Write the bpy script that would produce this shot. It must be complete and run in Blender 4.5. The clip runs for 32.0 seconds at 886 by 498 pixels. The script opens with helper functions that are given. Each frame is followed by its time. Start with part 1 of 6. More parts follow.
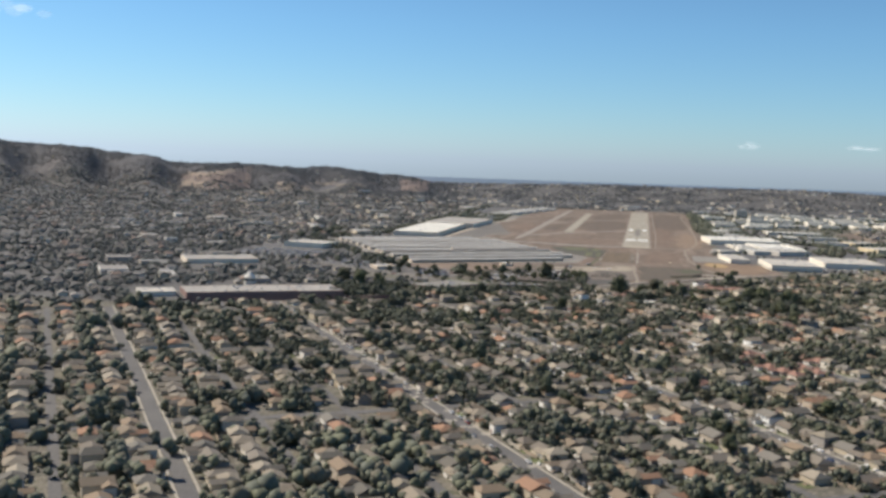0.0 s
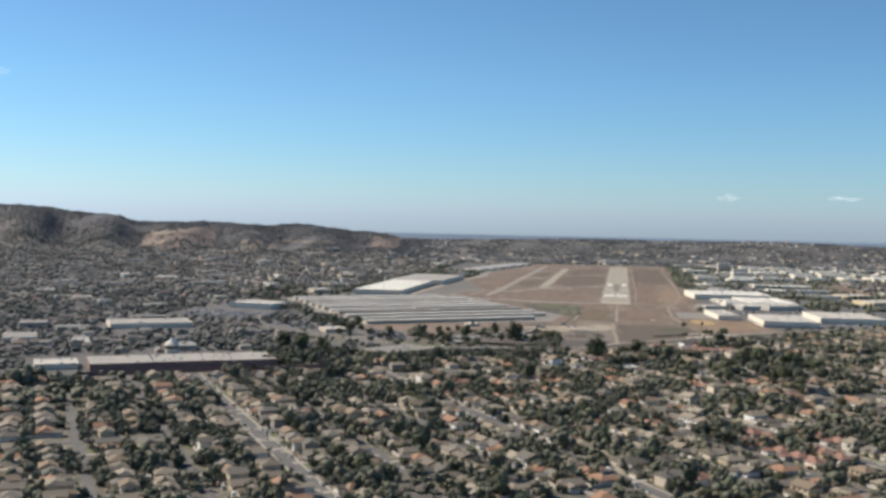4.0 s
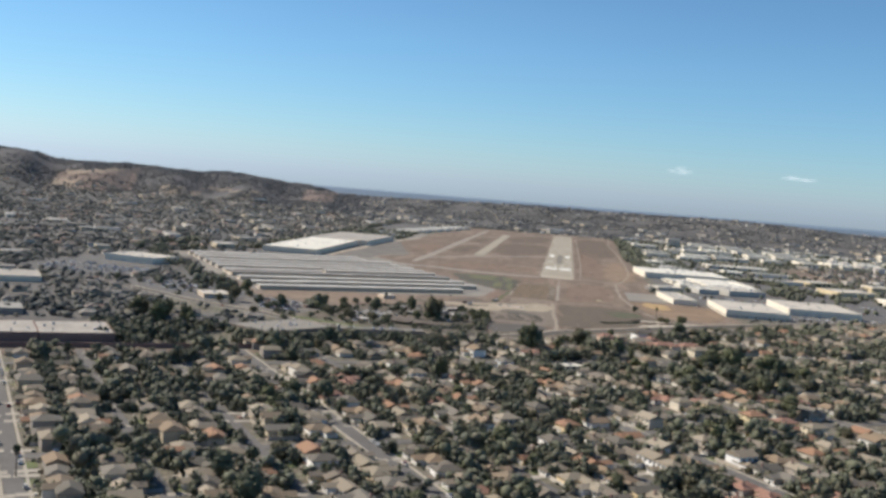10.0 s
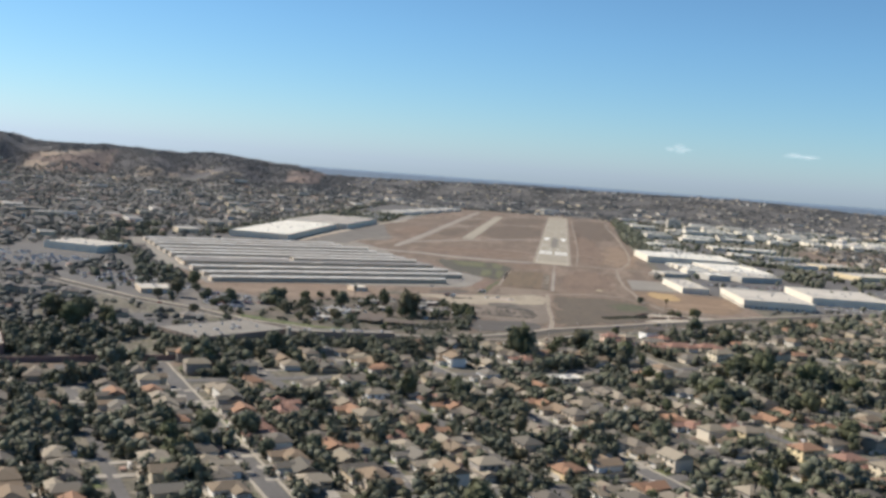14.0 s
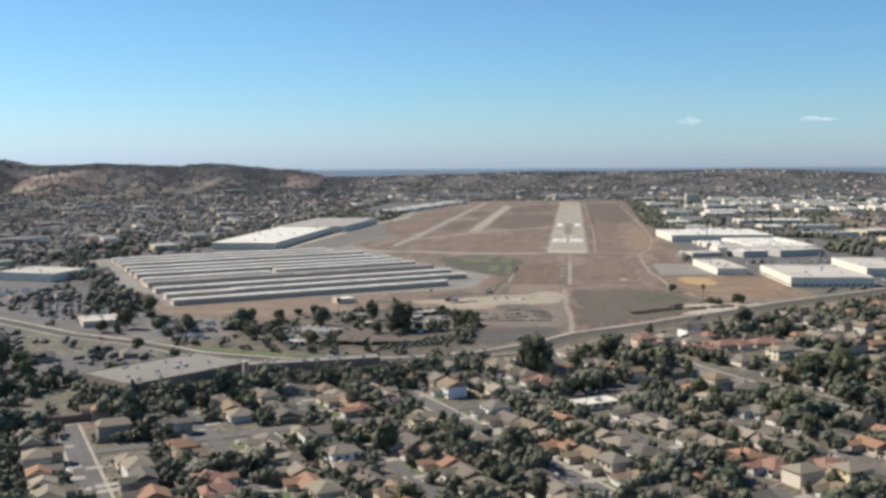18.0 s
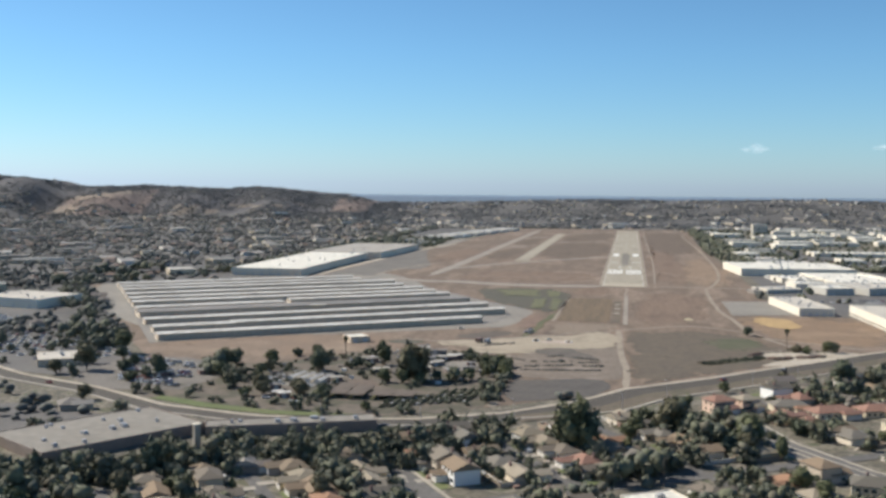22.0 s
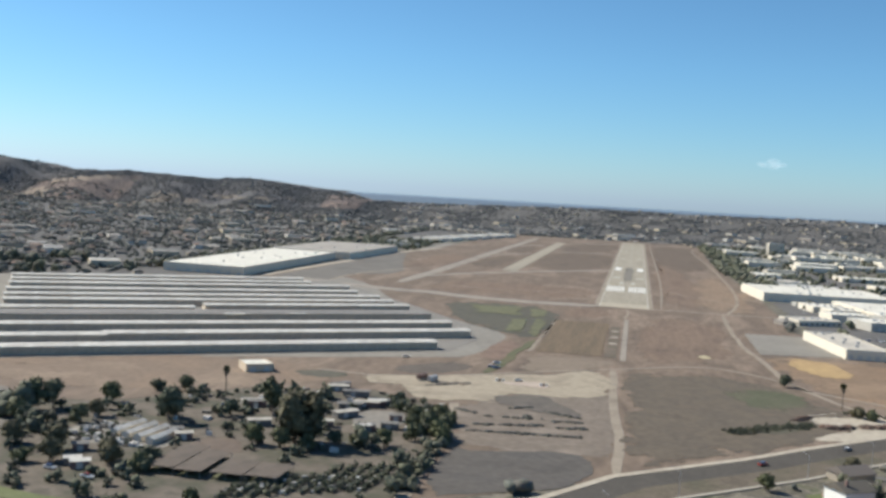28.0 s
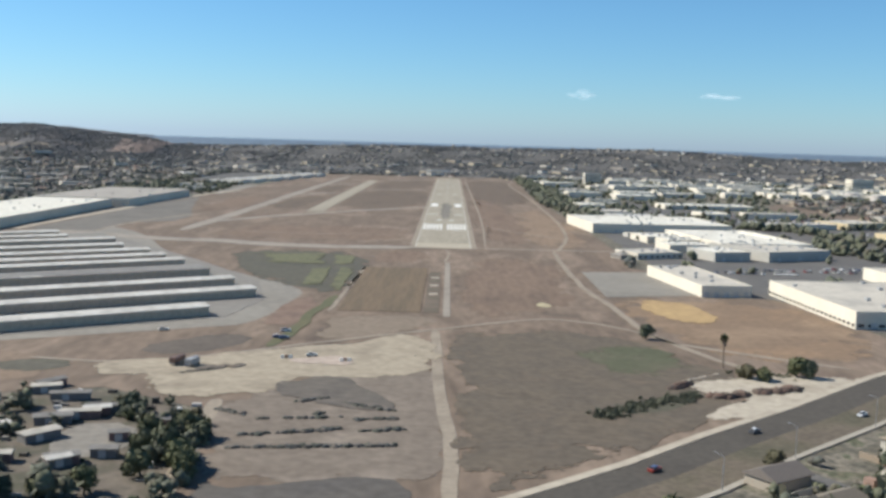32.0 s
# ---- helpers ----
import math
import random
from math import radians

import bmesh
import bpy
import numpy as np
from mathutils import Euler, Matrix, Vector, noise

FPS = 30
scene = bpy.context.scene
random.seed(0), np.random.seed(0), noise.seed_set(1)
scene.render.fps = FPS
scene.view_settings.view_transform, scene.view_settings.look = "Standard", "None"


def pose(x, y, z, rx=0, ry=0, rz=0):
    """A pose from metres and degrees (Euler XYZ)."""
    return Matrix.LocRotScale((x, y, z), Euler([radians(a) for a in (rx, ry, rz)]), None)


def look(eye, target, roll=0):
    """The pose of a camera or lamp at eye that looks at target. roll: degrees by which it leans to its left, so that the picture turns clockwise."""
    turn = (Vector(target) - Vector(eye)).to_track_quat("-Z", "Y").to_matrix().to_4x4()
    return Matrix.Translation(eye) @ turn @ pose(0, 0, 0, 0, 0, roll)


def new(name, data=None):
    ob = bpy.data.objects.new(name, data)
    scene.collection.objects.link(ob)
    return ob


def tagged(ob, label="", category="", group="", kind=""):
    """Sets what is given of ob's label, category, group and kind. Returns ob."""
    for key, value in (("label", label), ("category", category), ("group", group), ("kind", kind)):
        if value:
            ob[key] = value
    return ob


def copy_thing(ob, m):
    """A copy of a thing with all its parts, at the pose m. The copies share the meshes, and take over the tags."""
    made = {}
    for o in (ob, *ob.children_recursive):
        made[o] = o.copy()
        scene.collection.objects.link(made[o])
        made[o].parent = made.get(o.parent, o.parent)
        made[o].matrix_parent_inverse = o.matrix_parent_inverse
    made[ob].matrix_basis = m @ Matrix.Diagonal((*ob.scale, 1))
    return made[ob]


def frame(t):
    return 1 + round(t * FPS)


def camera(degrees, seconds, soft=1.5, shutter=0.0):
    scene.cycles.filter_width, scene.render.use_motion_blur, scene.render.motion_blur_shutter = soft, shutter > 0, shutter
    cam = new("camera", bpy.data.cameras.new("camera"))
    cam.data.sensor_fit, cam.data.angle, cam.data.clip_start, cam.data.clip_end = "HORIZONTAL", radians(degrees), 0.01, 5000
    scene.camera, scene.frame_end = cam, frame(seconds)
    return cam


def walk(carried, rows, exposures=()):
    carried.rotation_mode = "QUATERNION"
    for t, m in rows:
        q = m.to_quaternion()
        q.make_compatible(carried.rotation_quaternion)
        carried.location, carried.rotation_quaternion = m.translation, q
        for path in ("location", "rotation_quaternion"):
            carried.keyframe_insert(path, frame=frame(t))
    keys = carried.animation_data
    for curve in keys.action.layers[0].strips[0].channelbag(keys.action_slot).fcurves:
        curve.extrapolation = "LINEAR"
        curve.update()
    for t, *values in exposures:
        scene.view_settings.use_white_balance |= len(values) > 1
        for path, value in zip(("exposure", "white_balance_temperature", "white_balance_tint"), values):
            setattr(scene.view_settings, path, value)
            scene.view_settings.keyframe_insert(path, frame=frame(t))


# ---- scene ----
# The camera flies down the approach: seconds, place, turn to the left of the runway axis, pitch and roll in degrees.
PATH = [
    (0, 8.51, -1927.74, 146.79, 10.828, -4.854, 1.956),
    (0.5, 7.09, -1909.40, 145.60, 10.567, -3.439, 1.065),
    (1, 6.59, -1891.06, 144.34, 10.355, -2.294, -0.177),
    (1.5, 6.70, -1872.72, 143.05, 10.156, -1.921, 0.841),
    (2, 7.18, -1854.38, 141.77, 9.754, -1.901, 1.833),
    (2.5, 7.84, -1836.05, 140.53, 9.632, -1.955, 4.252),
    (4.5, 10.22, -1762.68, 136.21, 9.854, -1.528, 0.706),
    (5, 10.48, -1744.34, 135.33, 10.283, -1.466, 1.947),
    (5.5, 10.57, -1726.01, 134.53, 11.208, -1.355, 2.133),
    (6, 10.52, -1707.68, 133.80, 12.076, -1.347, 3.280),
    (6.5, 10.33, -1689.36, 133.14, 11.348, -2.498, 3.064),
    (7, 10.03, -1671.06, 132.54, 9.927, -2.309, 4.882),
    (7.5, 9.65, -1652.78, 131.98, 7.803, -2.301, 2.323),
    (8, 9.21, -1634.52, 131.47, 7.024, -2.766, -0.569),
    (8.5, 8.73, -1616.28, 130.98, 6.824, -3.410, -0.121),
    (9, 8.25, -1598.08, 130.51, 6.166, -3.266, -3.781),
    (9.5, 7.77, -1579.91, 130.04, 5.651, -3.276, -0.436),
    (10, 7.32, -1561.78, 129.57, 6.665, -3.640, 4.636),
    (10.5, 6.91, -1543.70, 129.09, 8.284, -4.481, 5.246),
    (11, 6.55, -1525.67, 128.58, 10.096, -5.285, 5.957),
    (11.5, 6.24, -1507.70, 128.04, 10.003, -5.050, 6.123),
    (12, 5.99, -1489.78, 127.47, 8.166, -4.385, 2.454),
    (12.5, 5.80, -1471.93, 126.85, 6.818, -4.385, -2.086),
    (13, 5.66, -1454.15, 126.18, 6.119, -4.854, -1.983),
    (13.5, 5.58, -1436.44, 125.47, 5.731, -4.927, 1.152),
    (14, 5.53, -1418.80, 124.70, 6.289, -4.634, 4.281),
    (14.5, 5.53, -1401.25, 123.88, 7.131, -5.104, 1.295),
    (16.5, 5.76, -1331.90, 120.09, 7.618, -5.536, 5.339),
    (17, 5.84, -1314.79, 119.03, 7.094, -6.063, 2.315),
    (17.5, 5.93, -1297.78, 117.94, 7.065, -5.911, -0.388),
    (18, 6.03, -1280.85, 116.83, 7.125, -4.963, -0.332),
    (18.5, 6.12, -1264.02, 115.69, 7.262, -4.203, 1.560),
    (19, 6.22, -1247.28, 114.53, 7.731, -4.029, 3.382),
    (19.5, 6.33, -1230.63, 113.37, 8.393, -4.273, 3.437),
    (20, 6.44, -1214.07, 112.21, 9.069, -4.202, 5.642),
    (20.5, 6.56, -1197.60, 111.06, 9.663, -3.976, 4.372),
    (21, 6.69, -1181.20, 109.92, 10.399, -3.888, 3.327),
    (21.5, 6.83, -1164.87, 108.79, 10.616, -3.651, 2.173),
    (22, 7.00, -1148.62, 107.70, 10.267, -3.425, 0.481),
    (22.5, 7.17, -1132.42, 106.63, 9.942, -3.409, -0.185),
    (23, 7.36, -1116.28, 105.59, 9.606, -3.241, -0.141),
    (23.5, 7.56, -1100.18, 104.59, 9.168, -2.844, -2.513),
    (24, 7.76, -1084.11, 103.63, 8.916, -2.689, -1.156),
    (24.5, 7.95, -1068.07, 102.70, 8.825, -2.812, 2.023),
    (25, 8.12, -1052.03, 101.79, 9.150, -2.696, 4.539),
    (25.5, 8.24, -1035.99, 100.92, 9.956, -2.705, 3.023),
    (27.5, 8.02, -971.42, 97.51, 10.000, -2.842, 4.078),
    (28, 7.70, -955.09, 96.62, 10.557, -3.180, 3.316),
    (28.5, 7.26, -938.64, 95.67, 9.491, -3.145, 1.734),
    (29, 6.70, -922.04, 94.65, 7.514, -2.879, 0.643),
    (29.5, 6.04, -905.27, 93.53, 5.319, -3.113, 3.634),
    (30, 5.34, -888.30, 92.29, 3.165, -3.995, 5.031),
    (30.5, 4.65, -871.11, 90.89, 1.611, -4.250, 4.406),
    (31, 4.08, -853.66, 89.30, 0.840, -4.040, 3.331),
    (31.5, 3.78, -835.91, 87.48, 0.373, -4.275, 0.885),
    (32, 3.95, -817.84, 85.41, 0.279, -5.987, 1.653),
]
cam = camera(46.31, 32.0, soft=3.2)
walk(cam, [(t, pose(x, y, z, 90 + pitch, 0, yaw) @ pose(0, 0, 0, 0, 0, roll)) for t, x, y, z, yaw, pitch, roll in PATH], [(0.0, 0.34, 6850, 12), (9.0, 0.35, 6850, 12), (17.0, 0.4, 6800, 12), (22.0, 0.4, 6700, 10), (28.0, 0.4, 6600, 8), (32.0, 0.4, 6500, 8)])

# ---- light ----
SUN_AZ, SUN_EL = 74.0, 40.0  # degrees to the left of the runway axis, and above the horizon
world = bpy.data.worlds.new("daylight")
scene.world = world
world.use_nodes = True
wn = world.node_tree.nodes
sky = wn.new("ShaderNodeTexSky")
sky.sky_type, sky.sun_disc = "NISHITA", False
sky.sun_elevation, sky.sun_rotation = radians(SUN_EL), radians(-SUN_AZ)
sky.altitude, sky.air_density, sky.dust_density, sky.ozone_density = 300, 0.75, 0.1, 5.0
wn["Background"].inputs["Strength"].default_value = 0.1
# clear blue aloft; where the air's path is long and the sky turns pale, coastal haze greys it, brighter towards the sun
links = world.node_tree.links
tint, haze, veil = wn.new("ShaderNodeMix"), wn.new("ShaderNodeMix"), wn.new("ShaderNodeMix")
for mix in (tint, haze, veil):
    mix.data_type = "RGBA"
tint.blend_type, haze.blend_type, veil.blend_type = "MULTIPLY", "MIX", "MULTIPLY"
tint.inputs["Factor"].default_value, tint.inputs["B"].default_value = 1.0, (0.73, 0.98, 1.0, 1)
veil.inputs["Factor"].default_value, veil.inputs["A"].default_value = 1.0, (2.75, 3.5, 4.45, 1)
split, ratio, reach = wn.new("ShaderNodeSeparateColor"), wn.new("ShaderNodeMath"), wn.new("ShaderNodeMapRange")
bright, glow = wn.new("ShaderNodeMath"), wn.new("ShaderNodeMath")
ratio.operation, bright.operation, glow.operation = "DIVIDE", "DIVIDE", "POWER"
bright.inputs[1].default_value, glow.inputs[1].default_value = 6.0, 1.4
reach.inputs["From Min"].default_value, reach.inputs["From Max"].default_value = 0.34, 1.0
reach.inputs["To Min"].default_value, reach.inputs["To Max"].default_value = 0.0, 0.92
links.new(sky.outputs[0], split.inputs[0])
links.new(split.outputs[0], ratio.inputs[0])
links.new(split.outputs[2], ratio.inputs[1])
links.new(ratio.outputs[0], reach.inputs["Value"])
links.new(reach.outputs[0], haze.inputs["Factor"])
links.new(sky.outputs[0], tint.inputs["A"])
links.new(split.outputs[1], bright.inputs[0])
links.new(bright.outputs[0], glow.inputs[0])
links.new(glow.outputs[0], veil.inputs["B"])
links.new(tint.outputs["Result"], haze.inputs["A"])
links.new(veil.outputs["Result"], haze.inputs["B"])
links.new(haze.outputs["Result"], wn["Background"].inputs["Color"])
sun = new("sun", bpy.data.lights.new("sun", "SUN"))
sun.data.energy, sun.data.angle, sun.data.color = 4.9, radians(0.6), (1.0, 0.945, 0.84)
sun_dir = Vector((-math.sin(radians(SUN_AZ)) * math.cos(radians(SUN_EL)), math.cos(radians(SUN_AZ)) * math.cos(radians(SUN_EL)), math.sin(radians(SUN_EL))))
sun.matrix_world = look(sun_dir * 900, (0, 0, 0))


# ---- materials ----
def material(name, colours, scale=0.2, rough=0.9, fine=4.0, bump=0.0, pick="", metal=0.0, stretch=None, amount=0.12, spec=0.3):
    """A surface of two or more colours mixed by noise at two sizes; pick: 'island' or 'object' chooses the colour piece by piece instead."""
    m = bpy.data.materials.new(name)
    m.use_nodes = True
    n, l = m.node_tree.nodes, m.node_tree.links
    b = n["Principled BSDF"]
    b.inputs["Roughness"].default_value, b.inputs["Metallic"].default_value = rough, metal
    b.inputs["Specular IOR Level"].default_value = spec
    coord = n.new("ShaderNodeTexCoord")
    vec = coord.outputs["Object"]
    if stretch:
        mapping = n.new("ShaderNodeMapping")
        mapping.inputs["Rotation"].default_value = (0, 0, radians(stretch[0]))
        mapping.inputs["Scale"].default_value = (stretch[1], stretch[2], 1)
        l.new(vec, mapping.inputs["Vector"])
        vec = mapping.outputs[0]
    big, small = n.new("ShaderNodeTexNoise"), n.new("ShaderNodeTexNoise")
    for tex, s, d in ((big, scale, 5), (small, fine, 3)):
        tex.inputs["Scale"].default_value, tex.inputs["Detail"].default_value = s, d
        l.new(vec, tex.inputs["Vector"])
    ramp = n.new("ShaderNodeValToRGB")
    ramp.color_ramp.interpolation = "CONSTANT" if pick else "LINEAR"
    while len(ramp.color_ramp.elements) < len(colours):
        ramp.color_ramp.elements.new(0.5)
    for i, c in enumerate(colours):
        e = ramp.color_ramp.elements[i]
        e.position = i / len(colours) if pick else 0.3 + 0.4 * i / max(1, len(colours) - 1)
        e.color = (*c, 1)
    if pick == "island":
        l.new(n.new("ShaderNodeNewGeometry").outputs["Random Per Island"], ramp.inputs[0])
    elif pick == "object":
        l.new(n.new("ShaderNodeObjectInfo").outputs["Random"], ramp.inputs[0])
    else:
        l.new(big.outputs["Fac"], ramp.inputs[0])
    mix = n.new("ShaderNodeMix")
    mix.data_type, mix.blend_type = "RGBA", "MULTIPLY"
    mix.inputs["Factor"].default_value = 1.0
    grain = n.new("ShaderNodeMapRange")
    grain.inputs["From Min"].default_value, grain.inputs["From Max"].default_value = 0.3, 0.7
    grain.inputs["To Min"].default_value, grain.inputs["To Max"].default_value = 1 - amount, 1 + amount
    l.new(small.outputs["Fac"], grain.inputs["Value"])
    l.new(ramp.outputs[0], mix.inputs["A"])
    l.new(grain.outputs[0], mix.inputs["B"])
    l.new(mix.outputs["Result"], b.inputs["Base Color"])
    if bump:
        bp = n.new("ShaderNodeBump")
        bp.inputs["Distance"].default_value = bump
        l.new(small.outputs["Fac"], bp.inputs["Height"])
        l.new(bp.outputs[0], b.inputs["Normal"])
    return m


LEAF = material("foliage", [(0.108, 0.116, 0.07), (0.12, 0.124, 0.068), (0.126, 0.115, 0.07), (0.12, 0.128, 0.066), (0.1, 0.112, 0.074)], 0.3, 0.8, 1.5, pick="object", amount=0.35)
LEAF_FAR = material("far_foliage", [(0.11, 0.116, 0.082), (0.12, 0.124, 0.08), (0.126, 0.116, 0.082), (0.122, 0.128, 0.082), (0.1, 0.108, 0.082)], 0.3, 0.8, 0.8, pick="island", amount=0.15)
# Cooler foliage for far trees, with aerial haze mixed into the colour.
LEAF_MID_HAZE = material("hazed_suburb_foliage", [(0.096, 0.1, 0.09), (0.108, 0.112, 0.094), (0.116, 0.108, 0.092), (0.09, 0.096, 0.088)], 0.3, 0.8, 0.8, pick="island", amount=0.15)
# Foliage greyed and blued so its colour carries the distance haze.
LEAF_HILL_HAZE = material("hazed_hill_scrub", [(0.098, 0.104, 0.104), (0.108, 0.114, 0.114), (0.108, 0.106, 0.106), (0.118, 0.12, 0.12)], 0.3, 0.8, 0.8, pick="island", amount=0.1)
BARK = material("bark", [(0.16, 0.12, 0.09), (0.22, 0.18, 0.14)], 2, 0.95, 8)
TOWN = material("town_ground", [(0.075, 0.082, 0.052), (0.15, 0.13, 0.1), (0.09, 0.085, 0.068), (0.2, 0.175, 0.14), (0.082, 0.09, 0.055), (0.17, 0.14, 0.105)], 0.09, 0.95, 0.5, amount=0.35)
SOIL = material("dry_soil", [(0.105, 0.08, 0.064), (0.19, 0.142, 0.108), (0.142, 0.107, 0.082), (0.225, 0.17, 0.13), (0.152, 0.114, 0.087)], 0.018, 0.95, 0.25, amount=0.2, stretch=(8, 1, 0.3))
PLOWED = material("plowed_soil", [(0.105, 0.085, 0.07), (0.16, 0.125, 0.098), (0.12, 0.1, 0.075), (0.14, 0.11, 0.085)], 0.035, 0.95, 0.15, amount=0.06)
CROP_BROWN = material("dry_crop", [(0.115, 0.091, 0.064), (0.165, 0.12, 0.08), (0.13, 0.1, 0.068), (0.15, 0.112, 0.076)], 0.05, 0.95, 0.3, stretch=(0, 3, 0.15))
CROP_DARK = material("dark_crop", [(0.09, 0.1, 0.055), (0.125, 0.115, 0.065)], 0.03, 0.9, 0.3)
PALE = material("pale_dirt", [(0.36, 0.31, 0.25), (0.42, 0.37, 0.3), (0.31, 0.265, 0.21)], 0.03, 0.95, 0.3)
YARD = material("beaten_yard", [(0.1, 0.086, 0.07), (0.155, 0.13, 0.105), (0.118, 0.1, 0.08), (0.08, 0.078, 0.055), (0.13, 0.11, 0.09)], 0.06, 0.95, 0.4)
TRACK = material("dirt_track", [(0.23, 0.19, 0.15), (0.29, 0.245, 0.195), (0.2, 0.165, 0.13)], 0.03, 0.95, 0.4)
RUNWAY = material("runway_asphalt", [(0.27, 0.24, 0.188), (0.315, 0.28, 0.222), (0.24, 0.214, 0.17)], 0.02, 0.9, 0.3, stretch=(0, 1, 0.2), amount=0.12)
TAXI = material("taxiway_asphalt", [(0.235, 0.205, 0.175), (0.29, 0.255, 0.215), (0.2, 0.17, 0.145)], 0.03, 0.9, 0.3, amount=0.12)
APRON = material("apron_asphalt", [(0.205, 0.187, 0.163), (0.255, 0.235, 0.205)], 0.02, 0.9, 0.2, amount=0.12)
LANE = material("taxilane_asphalt", [(0.19, 0.175, 0.16), (0.22, 0.205, 0.185)], 0.02, 0.9, 0.2, amount=0.08)
TARMAC = material("dark_apron_asphalt", [(0.135, 0.122, 0.108), (0.165, 0.15, 0.132), (0.12, 0.11, 0.098)], 0.02, 0.9, 0.2, amount=0.12)
ASPHALT = material("street_asphalt", [(0.105, 0.1, 0.097), (0.14, 0.133, 0.126)], 0.03, 0.9, 0.5, amount=0.15)
LOT_GREY = material("worn_lot_asphalt", [(0.14, 0.126, 0.112), (0.175, 0.158, 0.14), (0.12, 0.11, 0.098)], 0.05, 0.9, 0.5, amount=0.15)
CONCRETE = material("concrete", [(0.31, 0.28, 0.235), (0.38, 0.345, 0.29)], 0.1, 0.9, 1.0)
DRIVE = material("driveway_concrete", [(0.26, 0.235, 0.2), (0.34, 0.31, 0.265), (0.22, 0.2, 0.175)], 0.04, 0.9, 1.0)
PAINT = material("white_paint", [(0.75, 0.74, 0.7), (0.66, 0.64, 0.6)], 0.3, 0.7, 1.0)
WORN = material("worn_paint", [(0.47, 0.45, 0.4), (0.4, 0.375, 0.32)], 0.3, 0.8, 1.0, amount=0.2)
FADED = material("faded_paint", [(0.39, 0.365, 0.31), (0.35, 0.325, 0.275)], 0.3, 0.8, 1.0, amount=0.2)
PAD = material("runway_end_concrete", [(0.41, 0.36, 0.28), (0.36, 0.315, 0.25)], 0.05, 0.9, 0.4, amount=0.12)
LAWN = material("lawn", [(0.1, 0.13, 0.05), (0.14, 0.15, 0.07)], 0.05, 0.9, 0.5)
# Far suburb ground; its grey stands in for haze over the distance.
WOODED_HAZE = material("hazed_wooded_ground", [(0.092, 0.09, 0.088), (0.12, 0.114, 0.108), (0.1, 0.096, 0.092), (0.15, 0.138, 0.125)], 0.012, 0.95, 0.06, amount=0.2)
# Bluish dark grey holds both the haze and the slope's shade in the colour.
HAZY_HILL = material("chaparral", [(0.078, 0.078, 0.082), (0.09, 0.086, 0.09), (0.08, 0.08, 0.084), (0.108, 0.098, 0.096)], 0.004, 0.95, 0.03, amount=0.25)
SEA = material("sea_water", [(0.15, 0.2, 0.255), (0.165, 0.215, 0.27)], 0.01, 0.5, 0.05, spec=0.5)
WALLS = material("stucco", [(0.7, 0.56, 0.35), (0.8, 0.78, 0.74), (0.66, 0.58, 0.47), (0.7, 0.66, 0.58), (0.5, 0.42, 0.33), (0.76, 0.74, 0.7), (0.56, 0.47, 0.34), (0.4, 0.36, 0.32)], 0.5, 0.85, 3, pick="object", amount=0.08)
WALLS_FAR = material("far_stucco", [(0.5, 0.43, 0.32), (0.54, 0.5, 0.43), (0.37, 0.32, 0.26), (0.62, 0.59, 0.53), (0.46, 0.39, 0.29), (0.3, 0.27, 0.24)], 0.5, 0.85, 3, pick="island", amount=0.08)
ROOFS = [(0.166, 0.14, 0.112), (0.195, 0.168, 0.135), (0.133, 0.118, 0.099), (0.242, 0.207, 0.156), (0.197, 0.154, 0.11), (0.283, 0.166, 0.107), (0.174, 0.158, 0.134), (0.243, 0.204, 0.155), (0.128, 0.116, 0.097), (0.29, 0.249, 0.192), (0.229, 0.17, 0.117)]
SHINGLE = material("shingles", ROOFS, 0.5, 0.9, 2.5, pick="object", amount=0.15)
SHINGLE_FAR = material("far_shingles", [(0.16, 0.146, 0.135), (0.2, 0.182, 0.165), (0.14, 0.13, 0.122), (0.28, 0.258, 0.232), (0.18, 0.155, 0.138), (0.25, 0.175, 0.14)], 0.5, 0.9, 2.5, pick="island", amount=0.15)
SHINGLE_NEAR = material("suburb_shingles", ROOFS, 0.5, 0.9, 2.5, pick="island", amount=0.15)
CLAY = material("clay_tiles", [(0.3, 0.165, 0.12), (0.25, 0.145, 0.11), (0.33, 0.2, 0.15)], 0.3, 0.85, 2.5, amount=0.15)
GLASS = material("window_glass", [(0.04, 0.045, 0.05), (0.06, 0.065, 0.07)], 0.5, 0.15, 2, spec=0.6)
DOOR = material("painted_door", [(0.55, 0.52, 0.47), (0.62, 0.6, 0.56)], 0.5, 0.7, 2)
HANGAR_ROOF = material("galvanised_roof", [(0.52, 0.49, 0.44), (0.6, 0.57, 0.52), (0.47, 0.44, 0.395), (0.56, 0.535, 0.49)], 0.08, 0.6, 0.4, amount=0.1)
# Tan wall colour, darker and warmer than the plain hangar cladding.
HANGAR_SIDE = material("tan_hangar_side", [(0.53, 0.425, 0.32), (0.58, 0.475, 0.36), (0.48, 0.385, 0.29)], 0.06, 0.75, 0.5)
HANGAR_DARK = material("weathered_roof", [(0.19, 0.18, 0.17), (0.245, 0.23, 0.215)], 0.03, 0.8, 0.3)
HANGAR_WALL = material("hangar_cladding", [(0.66, 0.565, 0.445), (0.72, 0.625, 0.505)], 0.05, 0.7, 0.5)
LOAD_DOOR = material("loading_door_steel", [(0.5, 0.48, 0.45), (0.58, 0.56, 0.52)], 0.1, 0.6, 0.6)
HANGAR_DOOR = material("hangar_door_steel", [(0.49, 0.39, 0.29), (0.55, 0.445, 0.335), (0.44, 0.35, 0.265)], 0.1, 0.6, 0.6)
